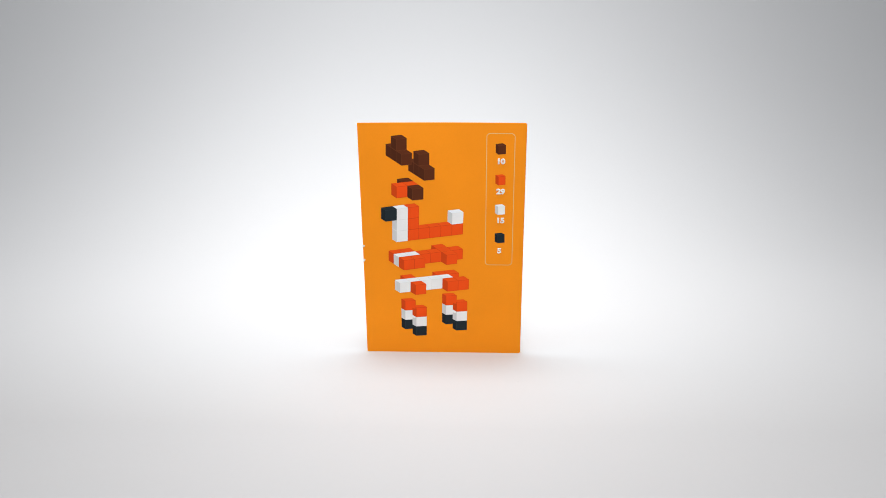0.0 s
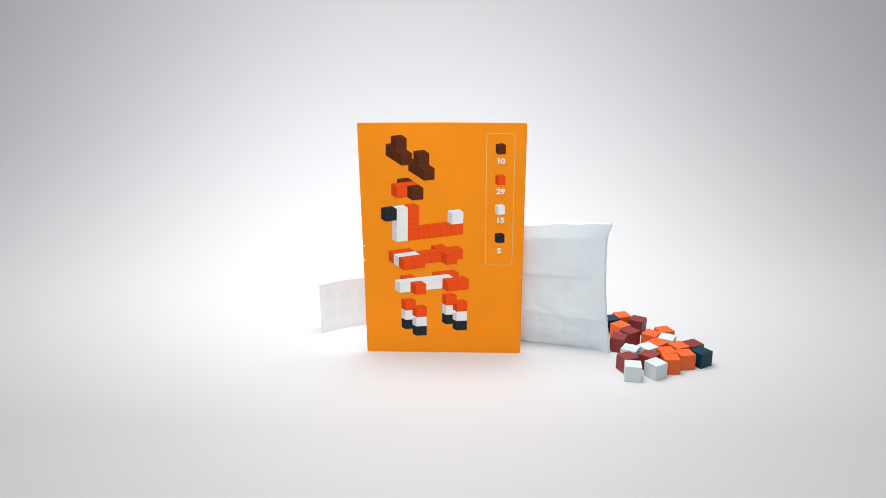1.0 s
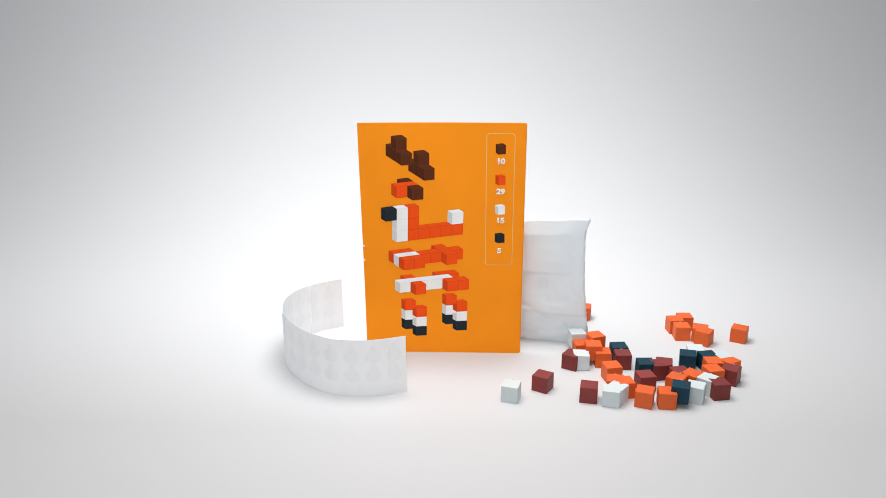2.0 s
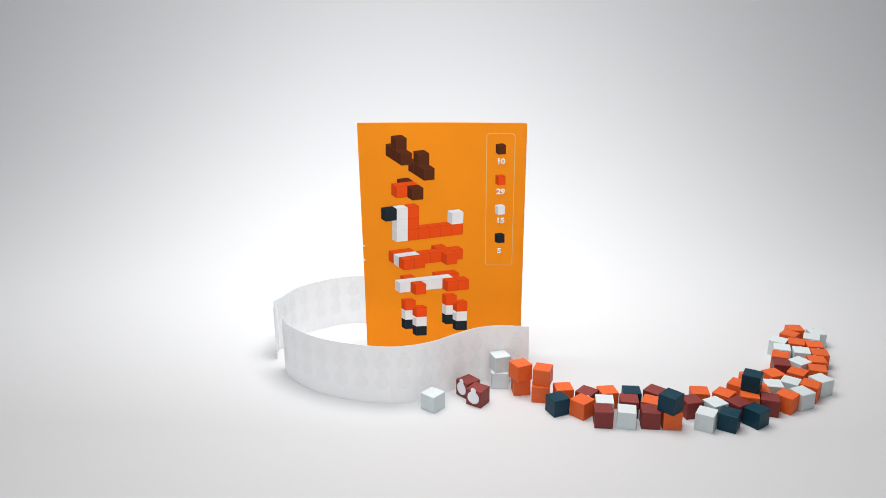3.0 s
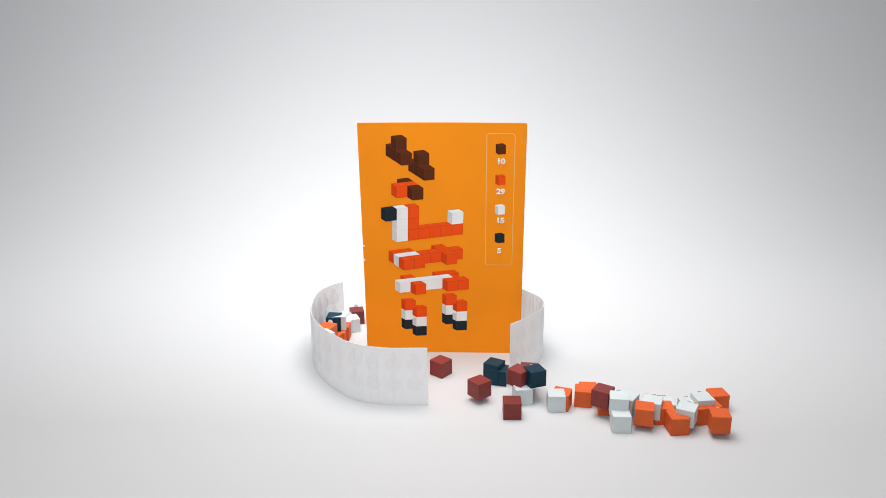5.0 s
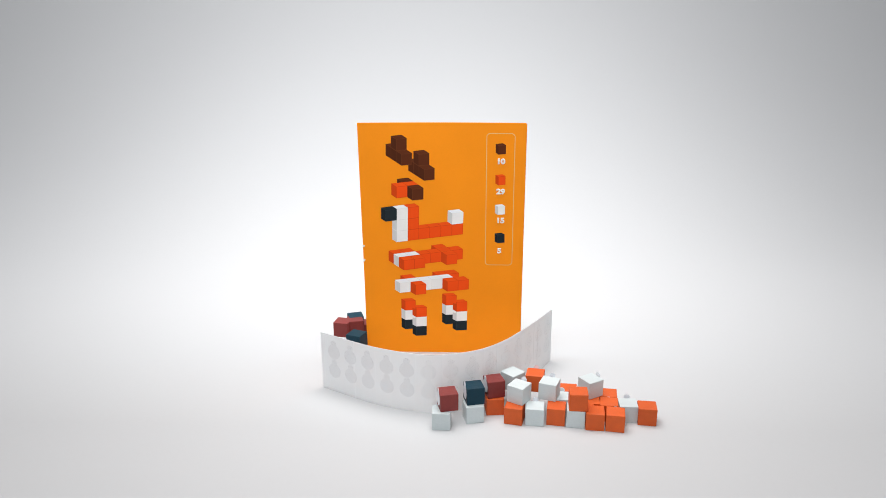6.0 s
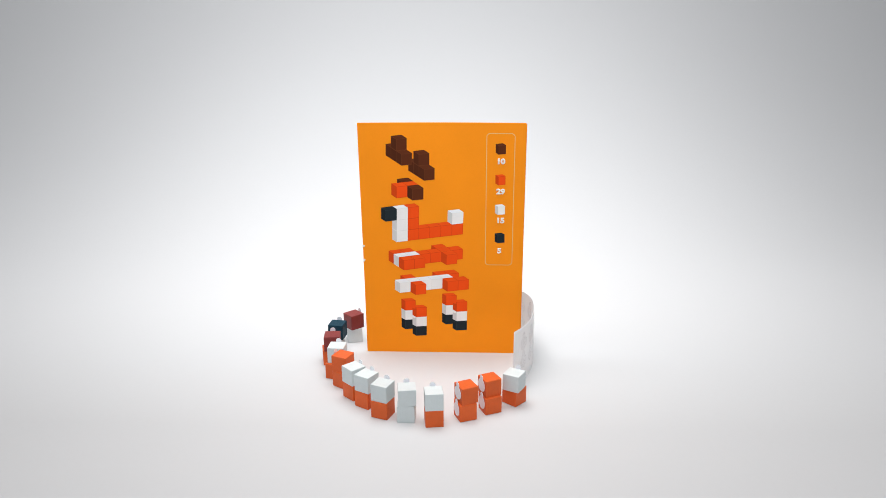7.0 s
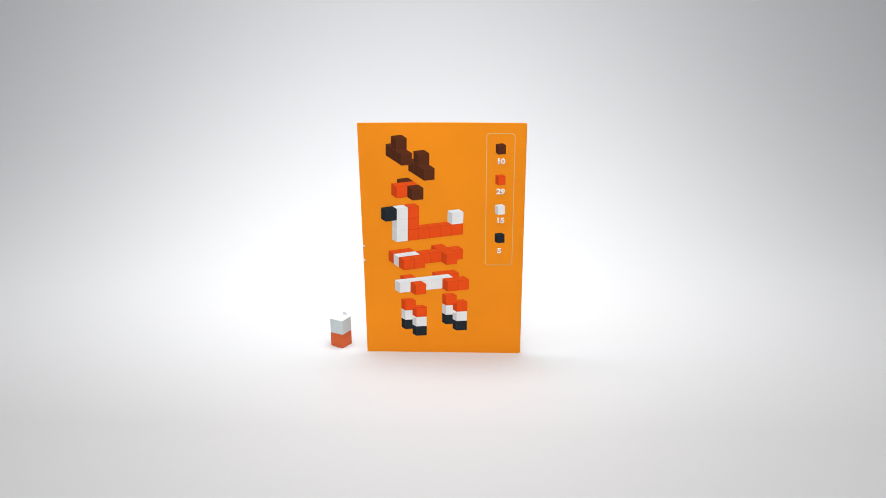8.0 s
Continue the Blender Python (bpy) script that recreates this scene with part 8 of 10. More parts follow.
    walk(strip_segment(strips[1],8),turns((0,0.0015,0.0300,0.000,180),(2.2,0.0015,0.0300,0.000,180),(2.333,-0.0096,0.0364,0.000,239),(2.467,-0.0207,0.0428,0.000,298),(2.6,-0.0317,0.0492,0.000,357),(2.733,-0.0555,0.0307,0.000,390),(2.8,-0.0732,0.0337,0.000,395),(2.867,-0.0909,0.0367,0.000,400),(3,-0.0979,0.0297,0.000,410),(3.267,-0.1033,-0.0045,0.000,461),(3.5,-0.1036,-0.0026,0.000,466),(3.733,-0.1012,-0.0070,0.000,471),(4,-0.0987,-0.0114,0.000,476),(4.267,-0.0960,-0.0158,0.000,479),(4.5,-0.0933,-0.0202,0.000,481),(4.867,-0.0622,-0.0494,0.000,502),(5.2,-0.0310,-0.0785,0.000,523),(5.5,-0.0066,-0.0760,0.000,546),(5.8,0.0178,-0.0736,0.000,570),(5.9,0.0315,-0.0612,0.000,581),(6,0.0452,-0.0487,0.000,592),(6.1,0.0523,-0.0334,0.000,608),(6.2,0.0593,-0.0182,0.000,624),(6.333,0.0542,-0.0006,0.000,649),(6.5,0.0490,0.0169,0.000,675),(6.667,0.0403,0.0282,0.000,684),(6.8,0.0316,0.0394,0.000,693),(6.867,0.0221,0.0439,0.000,701),(6.933,0.0125,0.0484,0.000,710),(7,0.0030,0.0529,0.000,718),(7.067,0.0083,0.0495,0.000,777),(7.133,0.0137,0.0461,0.000,836),(7.2,0.0190,0.0426,0.000,895),(7.267,0.0132,0.0384,0.000,896),(7.333,0.0073,0.0342,0.000,898),(7.4,0.0015,0.0300,0.000,900),(8,0.0015,0.0300,0.000,900)))
    walk(strip_segment(strips[1],9),turns((0,-0.0035,0.0300,0.000,180),(2.2,-0.0035,0.0300,0.000,180),(2.333,-0.0112,0.0363,0.000,239),(2.467,-0.0190,0.0427,0.000,298),(2.6,-0.0267,0.0490,0.000,357),(2.733,-0.0522,0.0322,0.000,388),(2.8,-0.0696,0.0360,0.000,392),(2.867,-0.0869,0.0398,0.000,396),(3,-0.0945,0.0333,0.000,405),(3.267,-0.1041,0.0004,0.000,456),(3.5,-0.1048,0.0023,0.000,461),(3.733,-0.1028,-0.0023,0.000,466),(4,-0.1007,-0.0068,0.000,471),(4.267,-0.0982,-0.0113,0.000,474),(4.5,-0.0958,-0.0159,0.000,477),(4.867,-0.0657,-0.0463,0.000,498),(5.2,-0.0357,-0.0768,0.000,518),(5.5,-0.0111,-0.0764,0.000,544),(5.8,0.0134,-0.0761,0.000,569),(5.9,0.0278,-0.0644,0.000,580),(6,0.0421,-0.0526,0.000,592),(6.1,0.0504,-0.0379,0.000,606),(6.2,0.0587,-0.0231,0.000,621),(6.333,0.0556,-0.0049,0.000,648),(6.5,0.0525,0.0134,0.000,674),(6.667,0.0443,0.0252,0.000,682),(6.8,0.0360,0.0370,0.000,689),(6.867,0.0266,0.0421,0.000,697),(6.933,0.0173,0.0473,0.000,705),(7,0.0080,0.0525,0.000,713),(7.067,0.0100,0.0494,0.000,653),(7.133,0.0120,0.0462,0.000,594),(7.2,0.0141,0.0431,0.000,535),(7.267,0.0082,0.0387,0.000,536),(7.333,0.0024,0.0344,0.000,538),(7.4,-0.0035,0.0300,0.000,540),(8,-0.0035,0.0300,0.000,540)))
    walk(strip_segment(strips[1],10),turns((0,-0.0085,0.0300,0.000,179),(2.2,-0.0085,0.0300,0.000,179),(2.333,-0.0129,0.0363,0.000,239),(2.467,-0.0173,0.0425,0.000,298),(2.6,-0.0217,0.0488,0.000,357),(2.733,-0.0489,0.0337,0.000,387),(2.8,-0.0658,0.0382,0.000,390),(2.867,-0.0828,0.0426,0.000,392),(3,-0.0909,0.0367,0.000,400),(3.267,-0.1043,0.0054,0.000,451),(3.5,-0.1055,0.0072,0.000,455),(3.733,-0.1039,0.0026,0.000,460),(4,-0.1022,-0.0021,0.000,466),(4.267,-0.1001,-0.0067,0.000,470),(4.5,-0.0979,-0.0113,0.000,473),(4.867,-0.0691,-0.0431,0.000,494),(5.2,-0.0403,-0.0748,0.000,514),(5.5,-0.0156,-0.0766,0.000,541),(5.8,0.0091,-0.0785,0.000,568),(5.9,0.0240,-0.0675,0.000,579),(6,0.0390,-0.0565,0.000,590),(6.1,0.0483,-0.0423,0.000,603),(6.2,0.0577,-0.0280,0.000,616),(6.333,0.0568,-0.0091,0.000,644),(6.5,0.0559,0.0098,0.000,672),(6.667,0.0479,0.0218,0.000,674),(6.8,0.0399,0.0339,0.000,675),(6.867,0.0309,0.0399,0.000,686),(6.933,0.0219,0.0458,0.000,698),(7,0.0129,0.0517,0.000,709),(7.067,0.0116,0.0490,0.000,651),(7.133,0.0104,0.0463,0.000,594),(7.2,0.0091,0.0435,0.000,536),(7.267,0.0032,0.0390,0.000,537),(7.333,-0.0026,0.0345,0.000,538),(7.4,-0.0085,0.0300,0.000,539),(8,-0.0085,0.0300,0.000,539)))
    walk(strip_segment(strips[1],11),turns((0,-0.0135,0.0301,0.000,179),(2.2,-0.0135,0.0301,0.000,179),(2.333,-0.0146,0.0363,0.000,238),(2.467,-0.0157,0.0424,0.000,298),(2.6,-0.0168,0.0485,0.000,357),(2.733,-0.0454,0.0352,0.000,386),(2.8,-0.0619,0.0402,0.000,387),(2.867,-0.0785,0.0452,0.000,389),(3,-0.0869,0.0398,0.000,396),(3.267,-0.1041,0.0104,0.000,445),(3.5,-0.1056,0.0122,0.000,447),(3.733,-0.1045,0.0075,0.000,454),(4,-0.1035,0.0028,0.000,462),(4.267,-0.1015,-0.0019,0.000,465),(4.5,-0.0996,-0.0067,0.000,469),(4.867,-0.0721,-0.0395,0.000,488),(5.2,-0.0447,-0.0724,0.000,508),(5.5,-0.0200,-0.0765,0.000,537),(5.8,0.0046,-0.0807,0.000,565),(5.9,0.0201,-0.0705,0.000,576),(6,0.0357,-0.0603,0.000,587),(6.1,0.0460,-0.0465,0.000,599),(6.2,0.0562,-0.0328,0.000,611),(6.333,0.0576,-0.0135,0.000,636),(6.5,0.0589,0.0058,0.000,661),(6.667,0.0511,0.0180,0.000,667),(6.8,0.0433,0.0303,0.000,672),(6.867,0.0348,0.0371,0.000,685),(6.933,0.0263,0.0440,0.000,697),(7,0.0178,0.0508,0.000,709),(7.067,0.0132,0.0485,0.000,652),(7.133,0.0087,0.0462,0.000,594),(7.2,0.0041,0.0439,0.000,536),(7.267,-0.0018,0.0393,0.000,537),(7.333,-0.0076,0.0347,0.000,538),(7.4,-0.0135,0.0301,0.000,539),(8,-0.0135,0.0301,0.000,539)))
    walk(strip_segment(strips[1],12),turns((0,-0.0185,0.0302,0.000,179),(2.2,-0.0185,0.0302,0.000,179),(2.333,-0.0163,0.0363,0.000,238),(2.467,-0.0140,0.0423,0.000,298),(2.6,-0.0118,0.0483,0.000,357),(2.733,-0.0418,0.0367,0.000,384),(2.8,-0.0579,0.0420,0.000,384),(2.867,-0.0740,0.0474,0.000,384),(3,-0.0828,0.0426,0.000,393),(3.267,-0.1033,0.0153,0.000,436),(3.5,-0.1048,0.0171,0.000,435),(3.733,-0.1046,0.0124,0.000,446),(4,-0.1043,0.0077,0.000,457),(4.267,-0.1027,0.0029,0.000,461),(4.5,-0.1011,-0.0019,0.000,465),(4.867,-0.0750,-0.0358,0.000,485),(5.2,-0.0488,-0.0696,0.000,505),(5.5,-0.0244,-0.0762,0.000,533),(5.8,-0.0000,-0.0827,0.000,562),(5.9,0.0161,-0.0733,0.000,573),(6,0.0322,-0.0639,0.000,584),(6.1,0.0433,-0.0507,0.000,596),(6.2,0.0545,-0.0375,0.000,607),(6.333,0.0576,-0.0181,0.000,626),(6.5,0.0608,0.0012,0.000,645),(6.667,0.0538,0.0140,0.000,660),(6.8,0.0468,0.0267,0.000,674),(6.867,0.0387,0.0342,0.000,682),(6.933,0.0306,0.0418,0.000,690),(7,0.0226,0.0493,0.000,697),(7.067,0.0147,0.0476,0.000,644),(7.133,0.0069,0.0459,0.000,590),(7.2,-0.0009,0.0442,0.000,536),(7.267,-0.0068,0.0395,0.000,537),(7.333,-0.0126,0.0349,0.000,538),(7.4,-0.0185,0.0302,0.000,539),(8,-0.0185,0.0302,0.000,539)))
    walk(strip_segment(strips[1],13),turns((0,-0.0235,0.0304,0.000,178),(2.2,-0.0235,0.0304,0.000,178),(2.333,-0.0179,0.0363,0.000,238),(2.467,-0.0123,0.0422,0.000,298),(2.6,-0.0068,0.0481,0.000,357),(2.733,-0.0380,0.0382,0.000,383),(2.8,-0.0537,0.0436,0.000,380),(2.867,-0.0693,0.0491,0.000,377),(3,-0.0785,0.0452,0.000,389),(3.267,-0.1018,0.0200,0.000,429),(3.5,-0.1031,0.0217,0.000,424),(3.733,-0.1039,0.0172,0.000,438),(4,-0.1047,0.0127,0.000,452),(4.267,-0.1035,0.0078,0.000,457),(4.5,-0.1023,0.0030,0.000,462),(4.867,-0.0775,-0.0318,0.000,482),(5.2,-0.0528,-0.0666,0.000,501),(5.5,-0.0288,-0.0755,0.000,530),(5.8,-0.0047,-0.0843,0.000,558),(5.9,0.0119,-0.0758,0.000,569),(6,0.0285,-0.0672,0.000,581),(6.1,0.0405,-0.0546,0.000,592),(6.2,0.0524,-0.0420,0.000,604),(6.333,0.0571,-0.0228,0.000,620),(6.5,0.0617,-0.0037,0.000,636),(6.667,0.0560,0.0098,0.000,656),(6.8,0.0503,0.0232,0.000,676),(6.867,0.0426,0.0313,0.000,683),(6.933,0.0349,0.0393,0.000,690),(7,0.0272,0.0474,0.000,697),(7.067,0.0162,0.0464,0.000,646),(7.133,0.0051,0.0453,0.000,594),(7.2,-0.0059,0.0442,0.000,542),(7.267,-0.0117,0.0396,0.000,541),(7.333,-0.0176,0.0350,0.000,539),(7.4,-0.0235,0.0304,0.000,538),(8,-0.0235,0.0304,0.000,538)))
    walk(strip_segment(strips[1],14),turns((0,-0.0285,0.0306,0.000,176),(2.2,-0.0285,0.0306,0.000,176),(2.333,-0.0196,0.0364,0.000,117),(2.467,-0.0107,0.0421,0.000,57),(2.6,-0.0018,0.0479,0.000,-3),(2.733,-0.0341,0.0396,0.000,21),(2.8,-0.0493,0.0449,0.000,15),(2.867,-0.0644,0.0502,0.000,8),(3,-0.0740,0.0474,0.000,23),(3.267,-0.0997,0.0245,0.000,62),(3.5,-0.1006,0.0261,0.000,57),(3.733,-0.1025,0.0219,0.000,70),(4,-0.1045,0.0176,0.000,83),(4.267,-0.1038,0.0128,0.000,91),(4.5,-0.1032,0.0079,0.000,98),(4.867,-0.0799,-0.0278,0.000,118),(5.2,-0.0566,-0.0634,0.000,137),(5.5,-0.0331,-0.0745,0.000,165),(5.8,-0.0095,-0.0857,0.000,193),(5.9,0.0075,-0.0780,0.000,204),(6,0.0246,-0.0703,0.000,215),(6.1,0.0373,-0.0584,0.000,228),(6.2,0.0501,-0.0464,0.000,240),(6.333,0.0559,-0.0275,0.000,254),(6.5,0.0618,-0.0087,0.000,267),(6.667,0.0579,0.0056,0.000,294),(6.8,0.0540,0.0198,0.000,320),(6.867,0.0465,0.0282,0.000,322),(6.933,0.0390,0.0367,0.000,324),(7,0.0315,0.0451,0.000,326),(7.067,0.0176,0.0446,0.000,282),(7.133,0.0036,0.0441,0.000,239),(7.2,-0.0104,0.0436,0.000,195),(7.267,-0.0164,0.0393,0.000,189),(7.333,-0.0225,0.0350,0.000,182),(7.4,-0.0285,0.0306,0.000,176),(8,-0.0285,0.0306,0.000,176)))
    walk(strip_segment(strips[1],15),turns((0,-0.0335,0.0310,0.000,175),(2.2,-0.0335,0.0310,0.000,175),(2.333,-0.0212,0.0366,0.000,116),(2.467,-0.0090,0.0421,0.000,57),(2.6,0.0032,0.0476,0.000,-3),(2.733,-0.0301,0.0409,0.000,18),(2.8,-0.0448,0.0458,0.000,10),(2.867,-0.0594,0.0506,0.000,2),(3,-0.0693,0.0491,0.000,16),(3.267,-0.0972,0.0288,0.000,56),(3.5,-0.0977,0.0301,0.000,52),(3.733,-0.1006,0.0263,0.000,62),(4,-0.1035,0.0225,0.000,73),(4.267,-0.1036,0.0177,0.000,83),(4.5,-0.1037,0.0128,0.000,94),(4.867,-0.0819,-0.0235,0.000,114),(5.2,-0.0601,-0.0599,0.000,134),(5.5,-0.0373,-0.0732,0.000,161),(5.8,-0.0144,-0.0866,0.000,188),(5.9,0.0030,-0.0798,0.000,199),(6,0.0204,-0.0730,0.000,209),(6.1,0.0338,-0.0618,0.000,221),(6.2,0.0473,-0.0506,0.000,233),(6.333,0.0543,-0.0321,0.000,247),(6.5,0.0613,-0.0136,0.000,261),(6.667,0.0597,0.0017,0.000,295),(6.8,0.0581,0.0170,0.000,329),(6.867,0.0506,0.0254,0.000,327),(6.933,0.0431,0.0338,0.000,325),(7,0.0356,0.0422,0.000,322),(7.067,0.0201,0.0419,0.000,320),(7.133,0.0047,0.0416,0.000,318),(7.2,-0.0107,0.0413,0.000,316),(7.267,-0.0183,0.0379,0.000,269),(7.333,-0.0259,0.0345,0.000,222),(7.4,-0.0335,0.0310,0.000,175),(8,-0.0335,0.0310,0.000,175)))
    walk(strip_segment(strips[1],16),turns((0,-0.0384,0.0317,0.000,169),(2.2,-0.0384,0.0317,0.000,169),(2.333,-0.0229,0.0369,0.000,112),(2.467,-0.0073,0.0421,0.000,54),(2.6,0.0082,0.0474,0.000,-4),(2.733,-0.0258,0.0421,0.000,15),(2.8,-0.0401,0.0464,0.000,8),(2.867,-0.0544,0.0507,0.000,0),(3,-0.0644,0.0502,0.000,9),(3.267,-0.0941,0.0327,0.000,49),(3.5,-0.0944,0.0339,0.000,46),(3.733,-0.0980,0.0305,0.000,55),(4,-0.1016,0.0271,0.000,64),(4.267,-0.1027,0.0225,0.000,76),(4.5,-0.1037,0.0178,0.000,88),(4.867,-0.0836,-0.0192,0.000,110),(5.2,-0.0635,-0.0562,0.000,132),(5.5,-0.0415,-0.0716,0.000,157),(5.8,-0.0194,-0.0871,0.000,182),(5.9,-0.0017,-0.0811,0.000,193),(6,0.0159,-0.0752,0.000,203),(6.1,0.0300,-0.0648,0.000,214),(6.2,0.0440,-0.0543,0.000,225),(6.333,0.0522,-0.0364,0.000,241),(6.5,0.0604,-0.0185,0.000,257),(6.667,0.0611,-0.0023,0.000,285),(6.8,0.0619,0.0139,0.000,313),(6.867,0.0543,0.0222,0.000,312),(6.933,0.0468,0.0305,0.000,312),(7,0.0392,0.0388,0.000,311),(7.067,0.0239,0.0387,0.000,319),(7.133,0.0086,0.0387,0.000,328),(7.2,-0.0067,0.0386,0.000,336),(7.267,-0.0173,0.0363,0.000,280),(7.333,-0.0278,0.0340,0.000,225),(7.4,-0.0384,0.0317,0.000,169),(8,-0.0384,0.0317,0.000,169)))
    walk(strip_segment(strips[1],17),turns((0,-0.0419,0.0342,0.000,117),(2.2,-0.0419,0.0342,0.000,117),(2.333,-0.0236,0.0385,0.000,77),(2.467,-0.0052,0.0428,0.000,37),(2.6,0.0132,0.0470,0.000,-4),(2.733,-0.0214,0.0431,0.000,13),(2.8,-0.0354,0.0469,0.000,6),(2.867,-0.0494,0.0507,0.000,0),(3,-0.0594,0.0506,0.000,3),(3.267,-0.0907,0.0363,0.000,43),(3.5,-0.0907,0.0372,0.000,40),(3.733,-0.0949,0.0343,0.000,48),(4,-0.0992,0.0314,0.000,57),(4.267,-0.1012,0.0271,0.000,68),(4.5,-0.1032,0.0228,0.000,79),(4.867,-0.0850,-0.0148,0.000,104),(5.2,-0.0667,-0.0524,0.000,128),(5.5,-0.0456,-0.0697,0.000,152),(5.8,-0.0244,-0.0870,0.000,177),(5.9,-0.0066,-0.0820,0.000,187),(6,0.0112,-0.0769,0.000,198),(6.1,0.0258,-0.0673,0.000,209),(6.2,0.0404,-0.0577,0.000,219),(6.333,0.0497,-0.0405,0.000,235),(6.5,0.0590,-0.0233,0.000,252),(6.667,0.0617,-0.0068,0.000,269),(6.8,0.0643,0.0097,0.000,287),(6.867,0.0570,0.0181,0.000,293),(6.933,0.0496,0.0265,0.000,299),(7,0.0423,0.0348,0.000,306),(7.067,0.0275,0.0354,0.000,316),(7.133,0.0127,0.0360,0.000,326),(7.2,-0.0021,0.0366,0.000,336),(7.267,-0.0154,0.0358,0.000,383),(7.333,-0.0287,0.0350,0.000,430),(7.4,-0.0419,0.0342,0.000,477),(8,-0.0419,0.0342,0.000,477)))
    walk(strip_segment(strips[1],18),turns((0,-0.0417,0.0381,0.000,55),(2.2,-0.0417,0.0381,0.000,55),(2.333,-0.0217,0.0410,0.000,36),(2.467,-0.0018,0.0438,0.000,16),(2.6,0.0182,0.0467,0.000,-4),(2.733,-0.0169,0.0441,0.000,11),(2.8,-0.0307,0.0473,0.000,4),(2.867,-0.0445,0.0505,0.000,-3),(3,-0.0544,0.0507,0.000,0),(3.267,-0.0869,0.0395,0.000,37),(3.5,-0.0867,0.0402,0.000,34),(3.733,-0.0915,0.0379,0.000,43),(4,-0.0963,0.0355,0.000,52),(4.267,-0.0991,0.0315,0.000,62),(4.5,-0.1019,0.0276,0.000,72),(4.867,-0.0859,-0.0104,0.000,99),(5.2,-0.0698,-0.0484,0.000,127),(5.5,-0.0496,-0.0674,0.000,149),(5.8,-0.0293,-0.0865,0.000,171),(5.9,-0.0115,-0.0824,0.000,182),(6,0.0064,-0.0783,0.000,193),(6.1,0.0214,-0.0695,0.000,203),(6.2,0.0363,-0.0606,0.000,213),(6.333,0.0468,-0.0443,0.000,230),(6.5,0.0573,-0.0280,0.000,247),(6.667,0.0612,-0.0116,0.000,259),(6.8,0.0650,0.0048,0.000,270),(6.867,0.0584,0.0135,0.000,281),(6.933,0.0518,0.0221,0.000,293),(7,0.0451,0.0308,0.000,305),(7.067,0.0309,0.0321,0.000,316),(7.133,0.0167,0.0334,0.000,328),(7.2,0.0025,0.0347,0.000,340),(7.267,-0.0122,0.0358,0.000,365),(7.333,-0.0270,0.0370,0.000,390),(7.4,-0.0417,0.0381,0.000,415),(8,-0.0417,0.0381,0.000,415)))
    walk(strip_segment(strips[1],19),turns((0,-0.0380,0.0404,0.000,11),(2.2,-0.0380,0.0404,0.000,11),(2.333,-0.0176,0.0424,0.000,6),(2.467,0.0028,0.0444,0.000,0),(2.6,0.0232,0.0463,0.000,-5),(2.733,-0.0122,0.0448,0.000,9),(2.8,-0.0258,0.0475,0.000,2),(2.867,-0.0395,0.0502,0.000,-4),(3,-0.0494,0.0507,0.000,-1),(3.267,-0.0827,0.0423,0.000,32),(3.5,-0.0824,0.0428,0.000,28),(3.733,-0.0877,0.0410,0.000,35),(4,-0.0929,0.0392,0.000,43),(4.267,-0.0965,0.0357,0.000,54),(4.5,-0.1001,0.0322,0.000,65),(4.867,-0.0864,-0.0060,0.000,95),(5.2,-0.0727,-0.0443,0.000,124),(5.5,-0.0534,-0.0648,0.000,144),(5.8,-0.0342,-0.0854,0.000,164),(5.9,-0.0163,-0.0823,0.000,176),(6,0.0015,-0.0793,0.000,189),(6.1,0.0168,-0.0712,0.000,198),(6.2,0.0320,-0.0631,0.000,207),(6.333,0.0436,-0.0478,0.000,225),(6.5,0.0552,-0.0325,0.000,243),(6.667,0.0599,-0.0163,0.000,252),(6.8,0.0646,-0.0001,0.000,260),(6.867,0.0591,0.0088,0.000,275),(6.933,0.0535,0.0177,0.000,289),(7,0.0479,0.0266,0.000,304),(7.067,0.0344,0.0288,0.000,316),(7.133,0.0208,0.0309,0.000,329),(7.2,0.0072,0.0330,0.000,341),(7.267,-0.0078,0.0355,0.000,351),(7.333,-0.0229,0.0380,0.000,361),(7.4,-0.0380,0.0404,0.000,371),(8,-0.0380,0.0404,0.000,371)))
